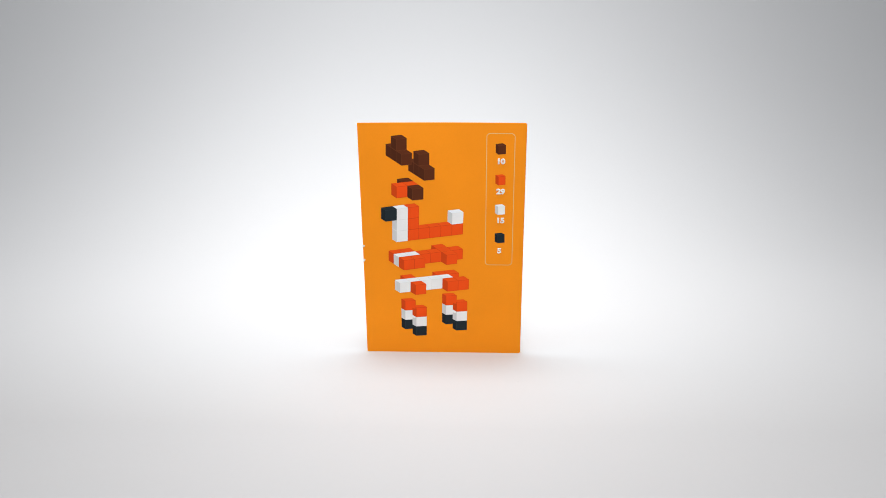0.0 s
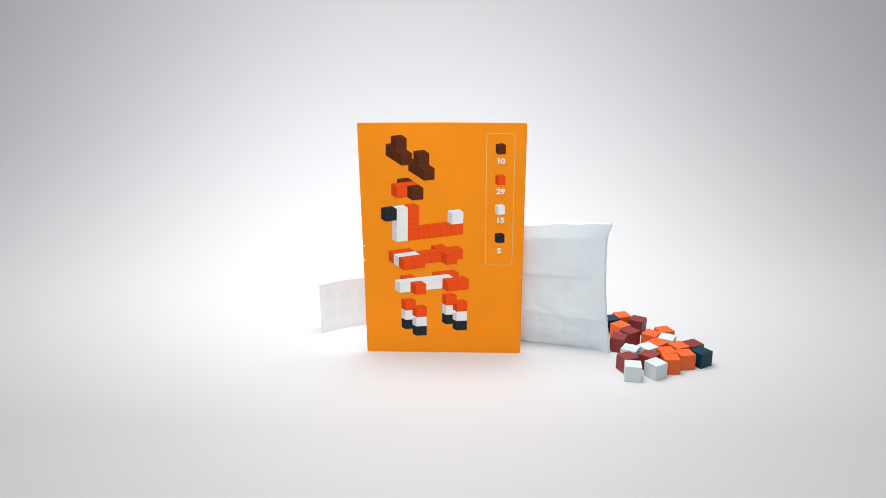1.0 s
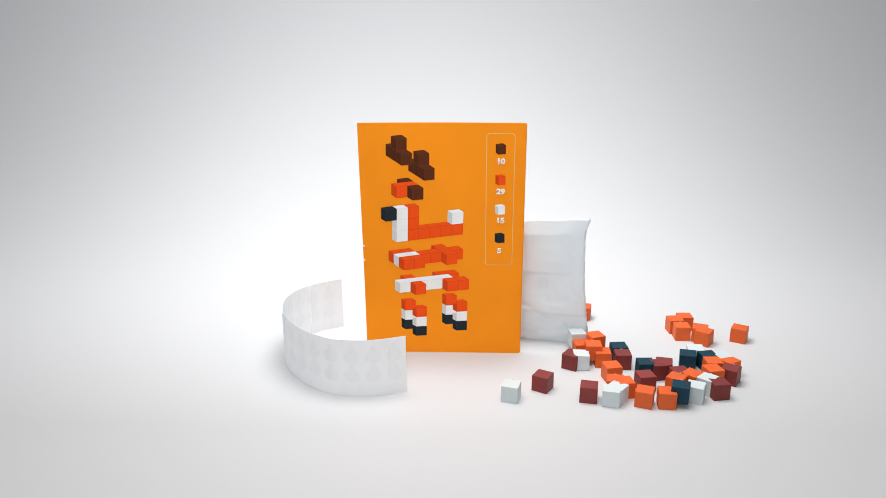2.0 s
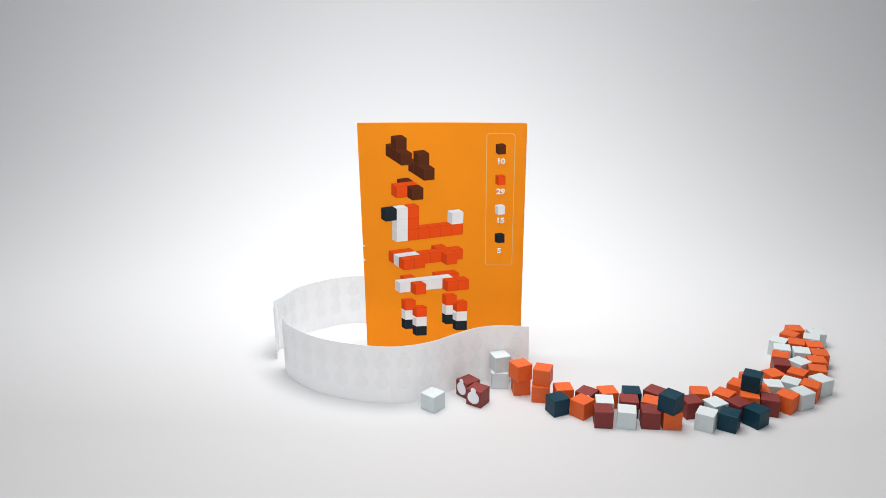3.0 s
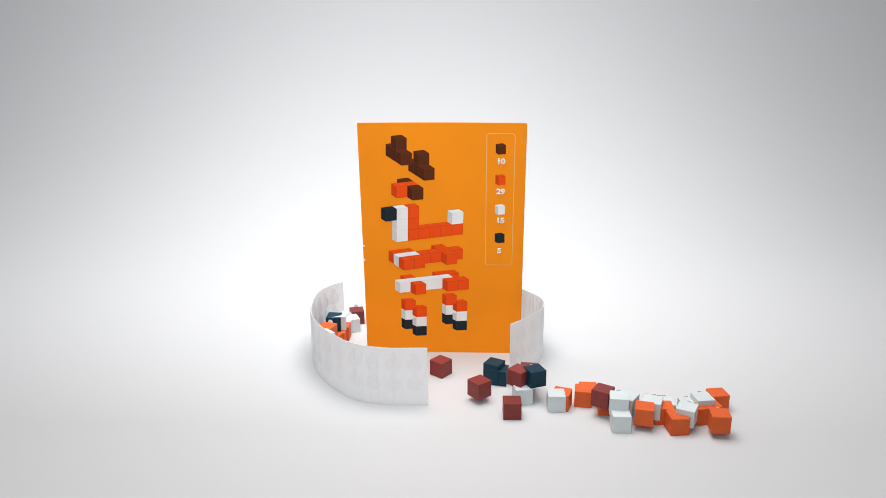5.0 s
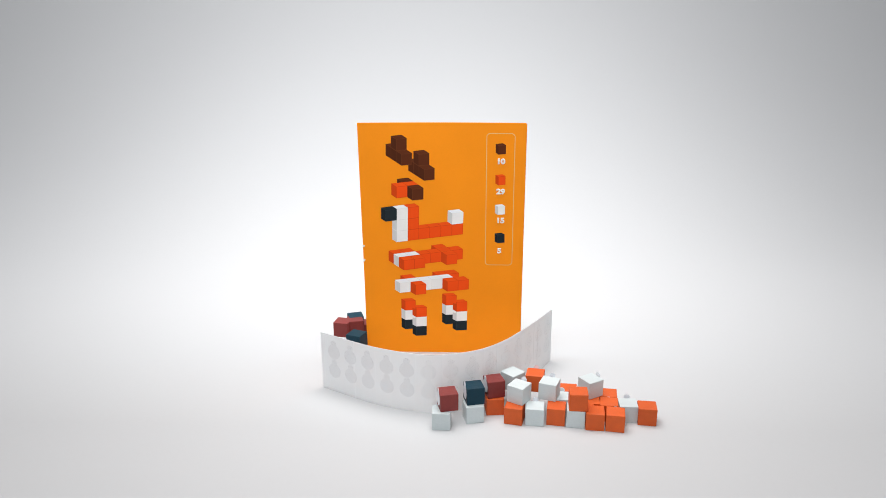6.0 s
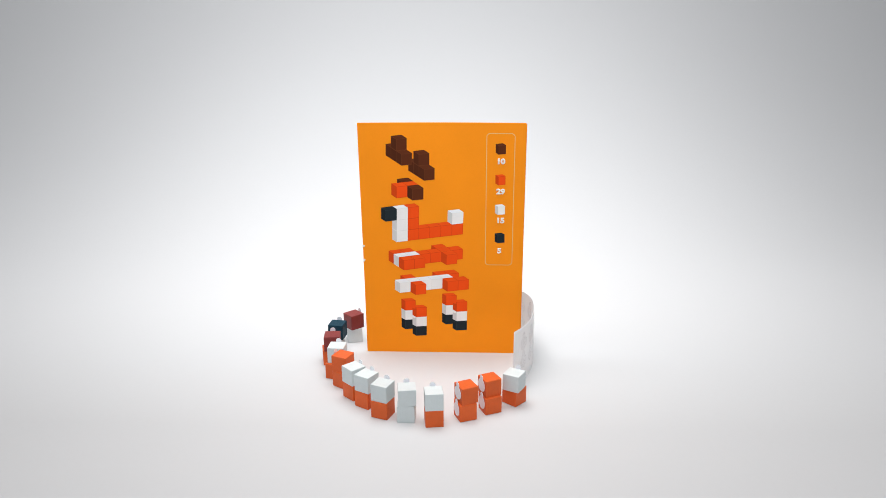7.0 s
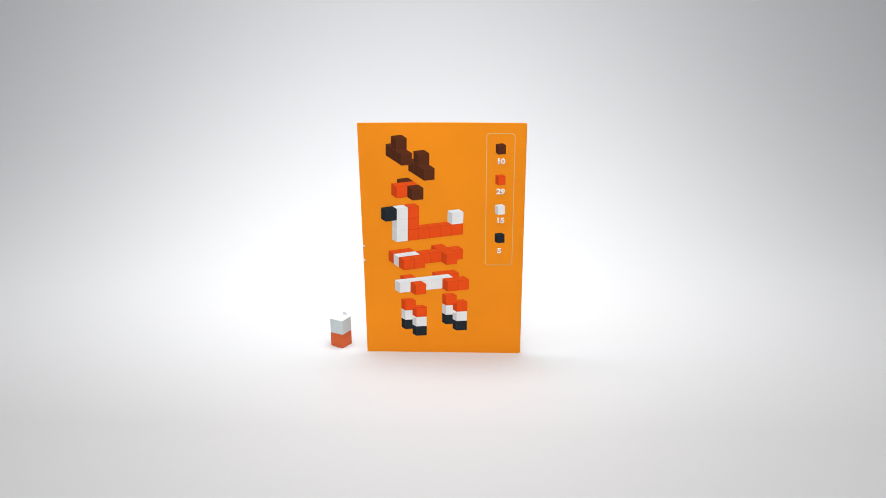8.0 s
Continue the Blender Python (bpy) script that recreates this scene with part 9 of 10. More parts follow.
    walk(strip_segment(strips[1],20),turns((0,-0.0330,0.0411,0.000,4),(2.2,-0.0330,0.0411,0.000,4),(2.333,-0.0126,0.0427,0.000,1),(2.467,0.0078,0.0443,0.000,-3),(2.6,0.0282,0.0459,0.000,-6),(2.733,-0.0075,0.0454,0.000,6),(2.8,-0.0210,0.0476,0.000,1),(2.867,-0.0345,0.0498,0.000,-5),(3,-0.0445,0.0505,0.000,-3),(3.267,-0.0784,0.0448,0.000,28),(3.5,-0.0780,0.0450,0.000,24),(3.733,-0.0835,0.0437,0.000,30),(4,-0.0890,0.0423,0.000,36),(4.267,-0.0934,0.0395,0.000,48),(4.5,-0.0978,0.0367,0.000,60),(4.867,-0.0866,-0.0018,0.000,91),(5.2,-0.0754,-0.0402,0.000,123),(5.5,-0.0572,-0.0619,0.000,139),(5.8,-0.0389,-0.0836,0.000,156),(5.9,-0.0211,-0.0817,0.000,169),(6,-0.0034,-0.0798,0.000,183),(6.1,0.0120,-0.0725,0.000,193),(6.2,0.0275,-0.0652,0.000,203),(6.333,0.0402,-0.0511,0.000,221),(6.5,0.0528,-0.0369,0.000,240),(6.667,0.0582,-0.0210,0.000,248),(6.8,0.0636,-0.0050,0.000,256),(6.867,0.0593,0.0041,0.000,271),(6.933,0.0550,0.0133,0.000,286),(7,0.0507,0.0224,0.000,302),(7.067,0.0378,0.0254,0.000,315),(7.133,0.0248,0.0284,0.000,328),(7.2,0.0119,0.0314,0.000,341),(7.267,-0.0031,0.0346,0.000,349),(7.333,-0.0180,0.0378,0.000,356),(7.4,-0.0330,0.0411,0.000,364),(8,-0.0330,0.0411,0.000,364)))
    walk(strip_segment(strips[1],21),turns((0,-0.0280,0.0414,0.000,4),(2.2,-0.0280,0.0414,0.000,4),(2.333,-0.0076,0.0427,0.000,0),(2.467,0.0127,0.0440,0.000,-3),(2.6,0.0331,0.0453,0.000,-7),(2.733,-0.0028,0.0459,0.000,4),(2.8,-0.0161,0.0476,0.000,0),(2.867,-0.0295,0.0494,0.000,-5),(3,-0.0395,0.0502,0.000,-4),(3.267,-0.0739,0.0469,0.000,23),(3.5,-0.0733,0.0469,0.000,20),(3.733,-0.0791,0.0460,0.000,26),(4,-0.0849,0.0451,0.000,31),(4.267,-0.0900,0.0430,0.000,42),(4.5,-0.0950,0.0408,0.000,53),(4.867,-0.0866,0.0024,0.000,87),(5.2,-0.0781,-0.0359,0.000,121),(5.5,-0.0607,-0.0586,0.000,134),(5.8,-0.0432,-0.0812,0.000,147),(5.9,-0.0258,-0.0805,0.000,162),(6,-0.0084,-0.0797,0.000,176),(6.1,0.0072,-0.0733,0.000,187),(6.2,0.0228,-0.0670,0.000,199),(6.333,0.0365,-0.0541,0.000,217),(6.5,0.0502,-0.0412,0.000,236),(6.667,0.0562,-0.0255,0.000,244),(6.8,0.0622,-0.0098,0.000,252),(6.867,0.0592,-0.0005,0.000,268),(6.933,0.0562,0.0088,0.000,284),(7,0.0532,0.0181,0.000,300),(7.067,0.0410,0.0220,0.000,313),(7.133,0.0288,0.0259,0.000,327),(7.2,0.0167,0.0297,0.000,341),(7.267,0.0018,0.0336,0.000,349),(7.333,-0.0131,0.0375,0.000,356),(7.4,-0.0280,0.0414,0.000,364),(8,-0.0280,0.0414,0.000,364)))
    walk(strip_segment(strips[1],22),turns((0,-0.0230,0.0417,0.000,2),(2.2,-0.0230,0.0417,0.000,2),(2.333,-0.0027,0.0426,0.000,-3),(2.467,0.0177,0.0436,0.000,-8),(2.6,0.0381,0.0445,0.000,-12),(2.733,0.0021,0.0460,0.000,-2),(2.8,-0.0112,0.0475,0.000,-3),(2.867,-0.0245,0.0490,0.000,-5),(3,-0.0345,0.0498,0.000,-5),(3.267,-0.0693,0.0487,0.000,19),(3.5,-0.0686,0.0485,0.000,18),(3.733,-0.0746,0.0480,0.000,23),(4,-0.0805,0.0476,0.000,27),(4.267,-0.0862,0.0461,0.000,37),(4.5,-0.0919,0.0446,0.000,47),(4.867,-0.0862,0.0065,0.000,83),(5.2,-0.0806,-0.0316,0.000,119),(5.5,-0.0639,-0.0549,0.000,129),(5.8,-0.0472,-0.0783,0.000,140),(5.9,-0.0303,-0.0786,0.000,154),(6,-0.0133,-0.0790,0.000,169),(6.1,0.0023,-0.0737,0.000,181),(6.2,0.0180,-0.0684,0.000,194),(6.333,0.0326,-0.0568,0.000,212),(6.5,0.0472,-0.0452,0.000,230),(6.667,0.0538,-0.0298,0.000,239),(6.8,0.0605,-0.0145,0.000,248),(6.867,0.0588,-0.0051,0.000,263),(6.933,0.0571,0.0043,0.000,279),(7,0.0555,0.0137,0.000,294),(7.067,0.0441,0.0185,0.000,310),(7.133,0.0327,0.0233,0.000,325),(7.2,0.0214,0.0281,0.000,340),(7.267,0.0066,0.0326,0.000,347),(7.333,-0.0082,0.0371,0.000,354),(7.4,-0.0230,0.0417,0.000,362),(8,-0.0230,0.0417,0.000,362)))
    walk(strip_segment(strips[1],23),turns((0,-0.0180,0.0418,0.000,1),(2.2,-0.0180,0.0418,0.000,1),(2.333,0.0019,0.0419,0.000,-18),(2.467,0.0218,0.0420,0.000,-37),(2.6,0.0417,0.0421,0.000,-57),(2.733,0.0061,0.0448,0.000,-33),(2.8,-0.0067,0.0467,0.000,-18),(2.867,-0.0195,0.0486,0.000,-4),(3,-0.0295,0.0494,0.000,-5),(3.267,-0.0645,0.0502,0.000,15),(3.5,-0.0638,0.0500,0.000,16),(3.733,-0.0699,0.0498,0.000,18),(4,-0.0760,0.0496,0.000,21),(4.267,-0.0821,0.0488,0.000,30),(4.5,-0.0882,0.0481,0.000,40),(4.867,-0.0856,0.0105,0.000,78),(5.2,-0.0829,-0.0272,0.000,116),(5.5,-0.0669,-0.0510,0.000,125),(5.8,-0.0509,-0.0749,0.000,135),(5.9,-0.0345,-0.0763,0.000,148),(6,-0.0182,-0.0778,0.000,162),(6.1,-0.0025,-0.0736,0.000,176),(6.2,0.0131,-0.0694,0.000,189),(6.333,0.0285,-0.0591,0.000,207),(6.5,0.0438,-0.0489,0.000,225),(6.667,0.0511,-0.0340,0.000,235),(6.8,0.0584,-0.0191,0.000,245),(6.867,0.0580,-0.0097,0.000,258),(6.933,0.0576,-0.0004,0.000,271),(7,0.0571,0.0090,0.000,285),(7.067,0.0468,0.0148,0.000,303),(7.133,0.0364,0.0205,0.000,321),(7.2,0.0260,0.0263,0.000,339),(7.267,0.0114,0.0315,0.000,346),(7.333,-0.0033,0.0366,0.000,354),(7.4,-0.0180,0.0418,0.000,361),(8,-0.0180,0.0418,0.000,361)))
    walk(strip_segment(strips[1],24),turns((0,-0.0130,0.0419,0.000,1),(2.2,-0.0130,0.0419,0.000,1),(2.333,0.0053,0.0407,0.000,-39),(2.467,0.0236,0.0394,0.000,-78),(2.6,0.0419,0.0381,0.000,-118),(2.733,0.0079,0.0425,0.000,-76),(2.8,-0.0033,0.0454,0.000,-39),(2.867,-0.0145,0.0484,0.000,-3),(3,-0.0245,0.0490,0.000,-4),(3.267,-0.0596,0.0512,0.000,9),(3.5,-0.0590,0.0511,0.000,9),(3.733,-0.0651,0.0512,0.000,14),(4,-0.0713,0.0513,0.000,19),(4.267,-0.0778,0.0512,0.000,27),(4.5,-0.0842,0.0511,0.000,34),(4.867,-0.0846,0.0142,0.000,73),(5.2,-0.0849,-0.0226,0.000,112),(5.5,-0.0696,-0.0469,0.000,122),(5.8,-0.0543,-0.0712,0.000,131),(5.9,-0.0386,-0.0737,0.000,146),(6,-0.0229,-0.0762,0.000,160),(6.1,-0.0074,-0.0731,0.000,172),(6.2,0.0082,-0.0700,0.000,184),(6.333,0.0241,-0.0611,0.000,202),(6.5,0.0401,-0.0522,0.000,219),(6.667,0.0482,-0.0379,0.000,231),(6.8,0.0562,-0.0235,0.000,242),(6.867,0.0568,-0.0143,0.000,253),(6.933,0.0574,-0.0051,0.000,265),(7,0.0580,0.0041,0.000,276),(7.067,0.0489,0.0109,0.000,297),(7.133,0.0398,0.0177,0.000,318),(7.2,0.0307,0.0245,0.000,339),(7.267,0.0161,0.0303,0.000,346),(7.333,0.0015,0.0361,0.000,354),(7.4,-0.0130,0.0419,0.000,361),(8,-0.0130,0.0419,0.000,361)))
    walk(strip_segment(strips[1],25),turns((0,-0.0080,0.0420,0.000,0),(2.2,-0.0080,0.0420,0.000,0),(2.333,0.0074,0.0399,0.000,-56),(2.467,0.0229,0.0377,0.000,-112),(2.6,0.0384,0.0356,0.000,-168),(2.733,0.0071,0.0408,0.000,-115),(2.8,-0.0012,0.0445,0.000,-59),(2.867,-0.0095,0.0482,0.000,-2),(3,-0.0195,0.0486,0.000,-3),(3.267,-0.0547,0.0512,0.000,-8),(3.5,-0.0541,0.0511,0.000,-8),(3.733,-0.0603,0.0520,0.000,4),(4,-0.0665,0.0528,0.000,16),(4.267,-0.0733,0.0533,0.000,23),(4.5,-0.0800,0.0537,0.000,31),(4.867,-0.0834,0.0179,0.000,70),(5.2,-0.0867,-0.0179,0.000,110),(5.5,-0.0721,-0.0426,0.000,119),(5.8,-0.0575,-0.0674,0.000,128),(5.9,-0.0425,-0.0709,0.000,143),(6,-0.0276,-0.0744,0.000,158),(6.1,-0.0122,-0.0723,0.000,170),(6.2,0.0032,-0.0702,0.000,181),(6.333,0.0196,-0.0627,0.000,197),(6.5,0.0361,-0.0552,0.000,214),(6.667,0.0449,-0.0415,0.000,226),(6.8,0.0537,-0.0279,0.000,239),(6.867,0.0553,-0.0189,0.000,249),(6.933,0.0568,-0.0099,0.000,260),(7,0.0583,-0.0009,0.000,270),(7.067,0.0507,0.0070,0.000,293),(7.133,0.0430,0.0148,0.000,316),(7.2,0.0354,0.0227,0.000,339),(7.267,0.0209,0.0291,0.000,346),(7.333,0.0064,0.0356,0.000,353),(7.4,-0.0080,0.0420,0.000,360),(8,-0.0080,0.0420,0.000,360)))
    walk(strip_segment(strips[1],26),turns((0,-0.0030,0.0420,0.000,0),(2.2,-0.0030,0.0420,0.000,0),(2.333,0.0091,0.0396,0.000,-58),(2.467,0.0213,0.0372,0.000,-116),(2.6,0.0334,0.0348,0.000,-174),(2.733,0.0055,0.0401,0.000,-118),(2.8,0.0005,0.0440,0.000,-60),(2.867,-0.0045,0.0479,0.000,-3),(3,-0.0145,0.0484,0.000,-3),(3.267,-0.0498,0.0506,0.000,-6),(3.5,-0.0491,0.0505,0.000,-6),(3.733,-0.0554,0.0522,0.000,1),(4,-0.0617,0.0539,0.000,8),(4.267,-0.0686,0.0550,0.000,17),(4.5,-0.0756,0.0560,0.000,25),(4.867,-0.0819,0.0214,0.000,65),(5.2,-0.0882,-0.0132,0.000,105),(5.5,-0.0743,-0.0383,0.000,116),(5.8,-0.0605,-0.0634,0.000,126),(5.9,-0.0464,-0.0679,0.000,141),(6,-0.0322,-0.0725,0.000,156),(6.1,-0.0170,-0.0713,0.000,167),(6.2,-0.0018,-0.0701,0.000,178),(6.333,0.0150,-0.0640,0.000,195),(6.5,0.0319,-0.0579,0.000,212),(6.667,0.0415,-0.0450,0.000,225),(6.8,0.0511,-0.0321,0.000,238),(6.867,0.0534,-0.0234,0.000,247),(6.933,0.0558,-0.0146,0.000,257),(7,0.0582,-0.0059,0.000,266),(7.067,0.0521,0.0030,0.000,289),(7.133,0.0460,0.0119,0.000,313),(7.2,0.0400,0.0207,0.000,336),(7.267,0.0256,0.0278,0.000,344),(7.333,0.0113,0.0349,0.000,352),(7.4,-0.0030,0.0420,0.000,360),(8,-0.0030,0.0420,0.000,360)))
    walk(strip_segment(strips[1],27),turns((0,0.0020,0.0420,0.000,0),(2.2,0.0020,0.0420,0.000,0),(2.333,0.0108,0.0395,0.000,-58),(2.467,0.0196,0.0369,0.000,-117),(2.6,0.0284,0.0344,0.000,-175),(2.733,0.0038,0.0396,0.000,-118),(2.8,0.0021,0.0437,0.000,-61),(2.867,0.0005,0.0477,0.000,-3),(3,-0.0095,0.0482,0.000,-3),(3.267,-0.0448,0.0502,0.000,-4),(3.5,-0.0442,0.0501,0.000,-4),(3.733,-0.0505,0.0519,0.000,-8),(4,-0.0568,0.0537,0.000,-13),(4.267,-0.0639,0.0558,0.000,4),(4.5,-0.0710,0.0580,0.000,21),(4.867,-0.0802,0.0248,0.000,62),(5.2,-0.0894,-0.0083,0.000,103),(5.5,-0.0764,-0.0338,0.000,114),(5.8,-0.0634,-0.0593,0.000,125),(5.9,-0.0501,-0.0648,0.000,139),(6,-0.0367,-0.0704,0.000,154),(6.1,-0.0218,-0.0701,0.000,164),(6.2,-0.0068,-0.0698,0.000,175),(6.333,0.0104,-0.0651,0.000,193),(6.5,0.0276,-0.0605,0.000,211),(6.667,0.0380,-0.0484,0.000,223),(6.8,0.0483,-0.0363,0.000,236),(6.867,0.0515,-0.0278,0.000,245),(6.933,0.0546,-0.0193,0.000,254),(7,0.0577,-0.0109,0.000,263),(7.067,0.0533,-0.0010,0.000,287),(7.133,0.0489,0.0088,0.000,311),(7.2,0.0445,0.0187,0.000,335),(7.267,0.0303,0.0265,0.000,344),(7.333,0.0161,0.0342,0.000,352),(7.4,0.0020,0.0420,0.000,360),(8,0.0020,0.0420,0.000,360)))
    walk(strip_segment(strips[1],28),turns((0,0.0070,0.0420,0.000,0),(2.2,0.0070,0.0420,0.000,0),(2.333,0.0125,0.0393,0.000,-59),(2.467,0.0180,0.0367,0.000,-118),(2.6,0.0235,0.0340,0.000,-177),(2.733,0.0022,0.0393,0.000,-119),(2.8,0.0038,0.0434,0.000,-61),(2.867,0.0054,0.0474,0.000,-4),(3,-0.0045,0.0479,0.000,-3),(3.267,-0.0398,0.0498,0.000,-4),(3.5,-0.0392,0.0498,0.000,-4),(3.733,-0.0456,0.0511,0.000,-11),(4,-0.0521,0.0524,0.000,-18),(4.267,-0.0592,0.0559,0.000,-2),(4.5,-0.0662,0.0595,0.000,14),(4.867,-0.0782,0.0280,0.000,55),(5.2,-0.0902,-0.0034,0.000,97),(5.5,-0.0782,-0.0293,0.000,110),(5.8,-0.0662,-0.0552,0.000,124),(5.9,-0.0537,-0.0616,0.000,138),(6,-0.0412,-0.0681,0.000,151),(6.1,-0.0265,-0.0686,0.000,162),(6.2,-0.0118,-0.0692,0.000,172),(6.333,0.0058,-0.0661,0.000,191),(6.5,0.0233,-0.0630,0.000,209),(6.667,0.0344,-0.0517,0.000,222),(6.8,0.0455,-0.0404,0.000,235),(6.867,0.0493,-0.0322,0.000,244),(6.933,0.0532,-0.0240,0.000,252),(7,0.0570,-0.0158,0.000,260),(7.067,0.0543,-0.0050,0.000,284),(7.133,0.0517,0.0057,0.000,309),(7.2,0.0490,0.0165,0.000,333),(7.267,0.0350,0.0250,0.000,342),(7.333,0.0210,0.0335,0.000,351),(7.4,0.0070,0.0420,0.000,360),(8,0.0070,0.0420,0.000,360)))
    walk(strip_segment(strips[1],29),turns((0,0.0120,0.0421,0.000,2),(2.2,0.0120,0.0421,0.000,2),(2.333,0.0141,0.0393,0.000,-58),(2.467,0.0163,0.0365,0.000,-118),(2.6,0.0185,0.0337,0.000,-177),(2.733,0.0005,0.0390,0.000,-119),(2.8,0.0055,0.0431,0.000,-61),(2.867,0.0104,0.0472,0.000,-4),(3,0.0005,0.0477,0.000,-3),(3.267,-0.0348,0.0495,0.000,-4),(3.5,-0.0342,0.0495,0.000,-3),(3.733,-0.0407,0.0503,0.000,-7),(4,-0.0473,0.0512,0.000,-10),(4.267,-0.0543,0.0556,0.000,-6),(4.5,-0.0614,0.0600,0.000,-2),(4.867,-0.0760,0.0308,0.000,46),(5.2,-0.0907,0.0016,0.000,94),(5.5,-0.0799,-0.0247,0.000,109),(5.8,-0.0690,-0.0510,0.000,123),(5.9,-0.0573,-0.0583,0.000,136),(6,-0.0455,-0.0656,0.000,149),(6.1,-0.0311,-0.0670,0.000,160),(6.2,-0.0167,-0.0684,0.000,170),(6.333,0.0011,-0.0669,0.000,189),(6.5,0.0189,-0.0654,0.000,208),(6.667,0.0308,-0.0550,0.000,221),(6.8,0.0426,-0.0445,0.000,235),(6.867,0.0471,-0.0366,0.000,242),(6.933,0.0515,-0.0286,0.000,250),(7,0.0560,-0.0207,0.000,257),(7.067,0.0551,-0.0091,0.000,281),(7.133,0.0543,0.0025,0.000,305),(7.2,0.0534,0.0141,0.000,328),(7.267,0.0396,0.0234,0.000,339),(7.333,0.0258,0.0327,0.000,350),(7.4,0.0120,0.0421,0.000,362),(8,0.0120,0.0421,0.000,362)))
    walk(strip_segment(strips[1],30),turns((0,0.0170,0.0422,0.000,2),(2.2,0.0170,0.0422,0.000,2),(2.333,0.0158,0.0393,0.000,-58),(2.467,0.0146,0.0364,0.000,-118),(2.6,0.0135,0.0335,0.000,-177),(2.733,-0.0012,0.0387,0.000,-119),(2.8,0.0071,0.0428,0.000,-61),(2.867,0.0154,0.0469,0.000,-3),(3,0.0054,0.0474,0.000,-3),(3.267,-0.0298,0.0492,0.000,-3),(3.5,-0.0292,0.0492,0.000,-3),(3.733,-0.0358,0.0499,0.000,-4),(4,-0.0424,0.0505,0.000,-6),(4.267,-0.0496,0.0545,0.000,-20),(4.5,-0.0569,0.0585,0.000,-34),(4.867,-0.0739,0.0325,0.000,27),(5.2,-0.0909,0.0066,0.000,88),(5.5,-0.0813,-0.0201,0.000,105),(5.8,-0.0717,-0.0468,0.000,122),(5.9,-0.0607,-0.0549,0.000,135),(6,-0.0497,-0.0629,0.000,147),(6.1,-0.0357,-0.0652,0.000,158),(6.2,-0.0216,-0.0676,0.000,169),(6.333,-0.0036,-0.0676,0.000,188),(6.5,0.0145,-0.0677,0.000,206),(6.667,0.0271,-0.0581,0.000,220),(6.8,0.0397,-0.0486,0.000,234),(6.867,0.0448,-0.0409,0.000,241),(6.933,0.0498,-0.0332,0.000,248),(7,0.0548,-0.0256,0.000,255),(7.067,0.0556,-0.0134,0.000,274),(7.133,0.0564,-0.0012,0.000,294),(7.2,0.0572,0.0110,0.000,313),(7.267,0.0438,0.0214,0.000,330),(7.333,0.0304,0.0318,0.000,346),(7.4,0.0170,0.0422,0.000,362),(8,0.0170,0.0422,0.000,362)))
    walk(strip_segment(strips[1],31),turns((0,0.0220,0.0424,0.000,2),(2.2,0.0220,0.0424,0.000,2),(2.333,0.0175,0.0394,0.000,-58),(2.467,0.0130,0.0363,0.000,-118),(2.6,0.0085,0.0333,0.000,-178),(2.733,-0.0028,0.0385,0.000,-120),(2.8,0.0088,0.0425,0.000,-62),(2.867,0.0204,0.0466,0.000,-3),(3,0.0104,0.0472,0.000,-3),(3.267,-0.0248,0.0489,0.000,-3),(3.5,-0.0242,0.0489,0.000,-3),(3.733,-0.0308,0.0495,0.000,-4),(4,-0.0374,0.0500,0.000,-6),(4.267,-0.0452,0.0528,0.000,-22),(4.5,-0.0530,0.0557,0.000,-38),(4.867,-0.0717,0.0336,0.000,22),(5.2,-0.0905,0.0115,0.000,82),(5.5,-0.0824,-0.0155,0.000,102),(5.8,-0.0744,-0.0426,0.000,122),(5.9,-0.0641,-0.0514,0.000,134),(6,-0.0539,-0.0602,0.000,146),(6.1,-0.0402,-0.0633,0.000,157),(6.2,-0.0265,-0.0665,0.000,167),(6.333,-0.0083,-0.0682,0.000,187),(6.5,0.0100,-0.0699,0.000,206),(6.667,0.0234,-0.0613,0.000,220),(6.8,0.0368,-0.0526,0.000,234),(6.867,0.0423,-0.0452,0.000,239),(6.933,0.0478,-0.0378,0.000,245),(7,0.0533,-0.0303,0.000,251),(7.067,0.0557,-0.0178,0.000,269),(7.133,0.0580,-0.0054,0.000,287),(7.2,0.0603,0.0071,0.000,305),(7.267,0.0475,0.0189,0.000,324),(7.333,0.0347,0.0306,0.000,343),(7.4,0.0220,0.0424,0.000,362),(8,0.0220,0.0424,0.000,362)))
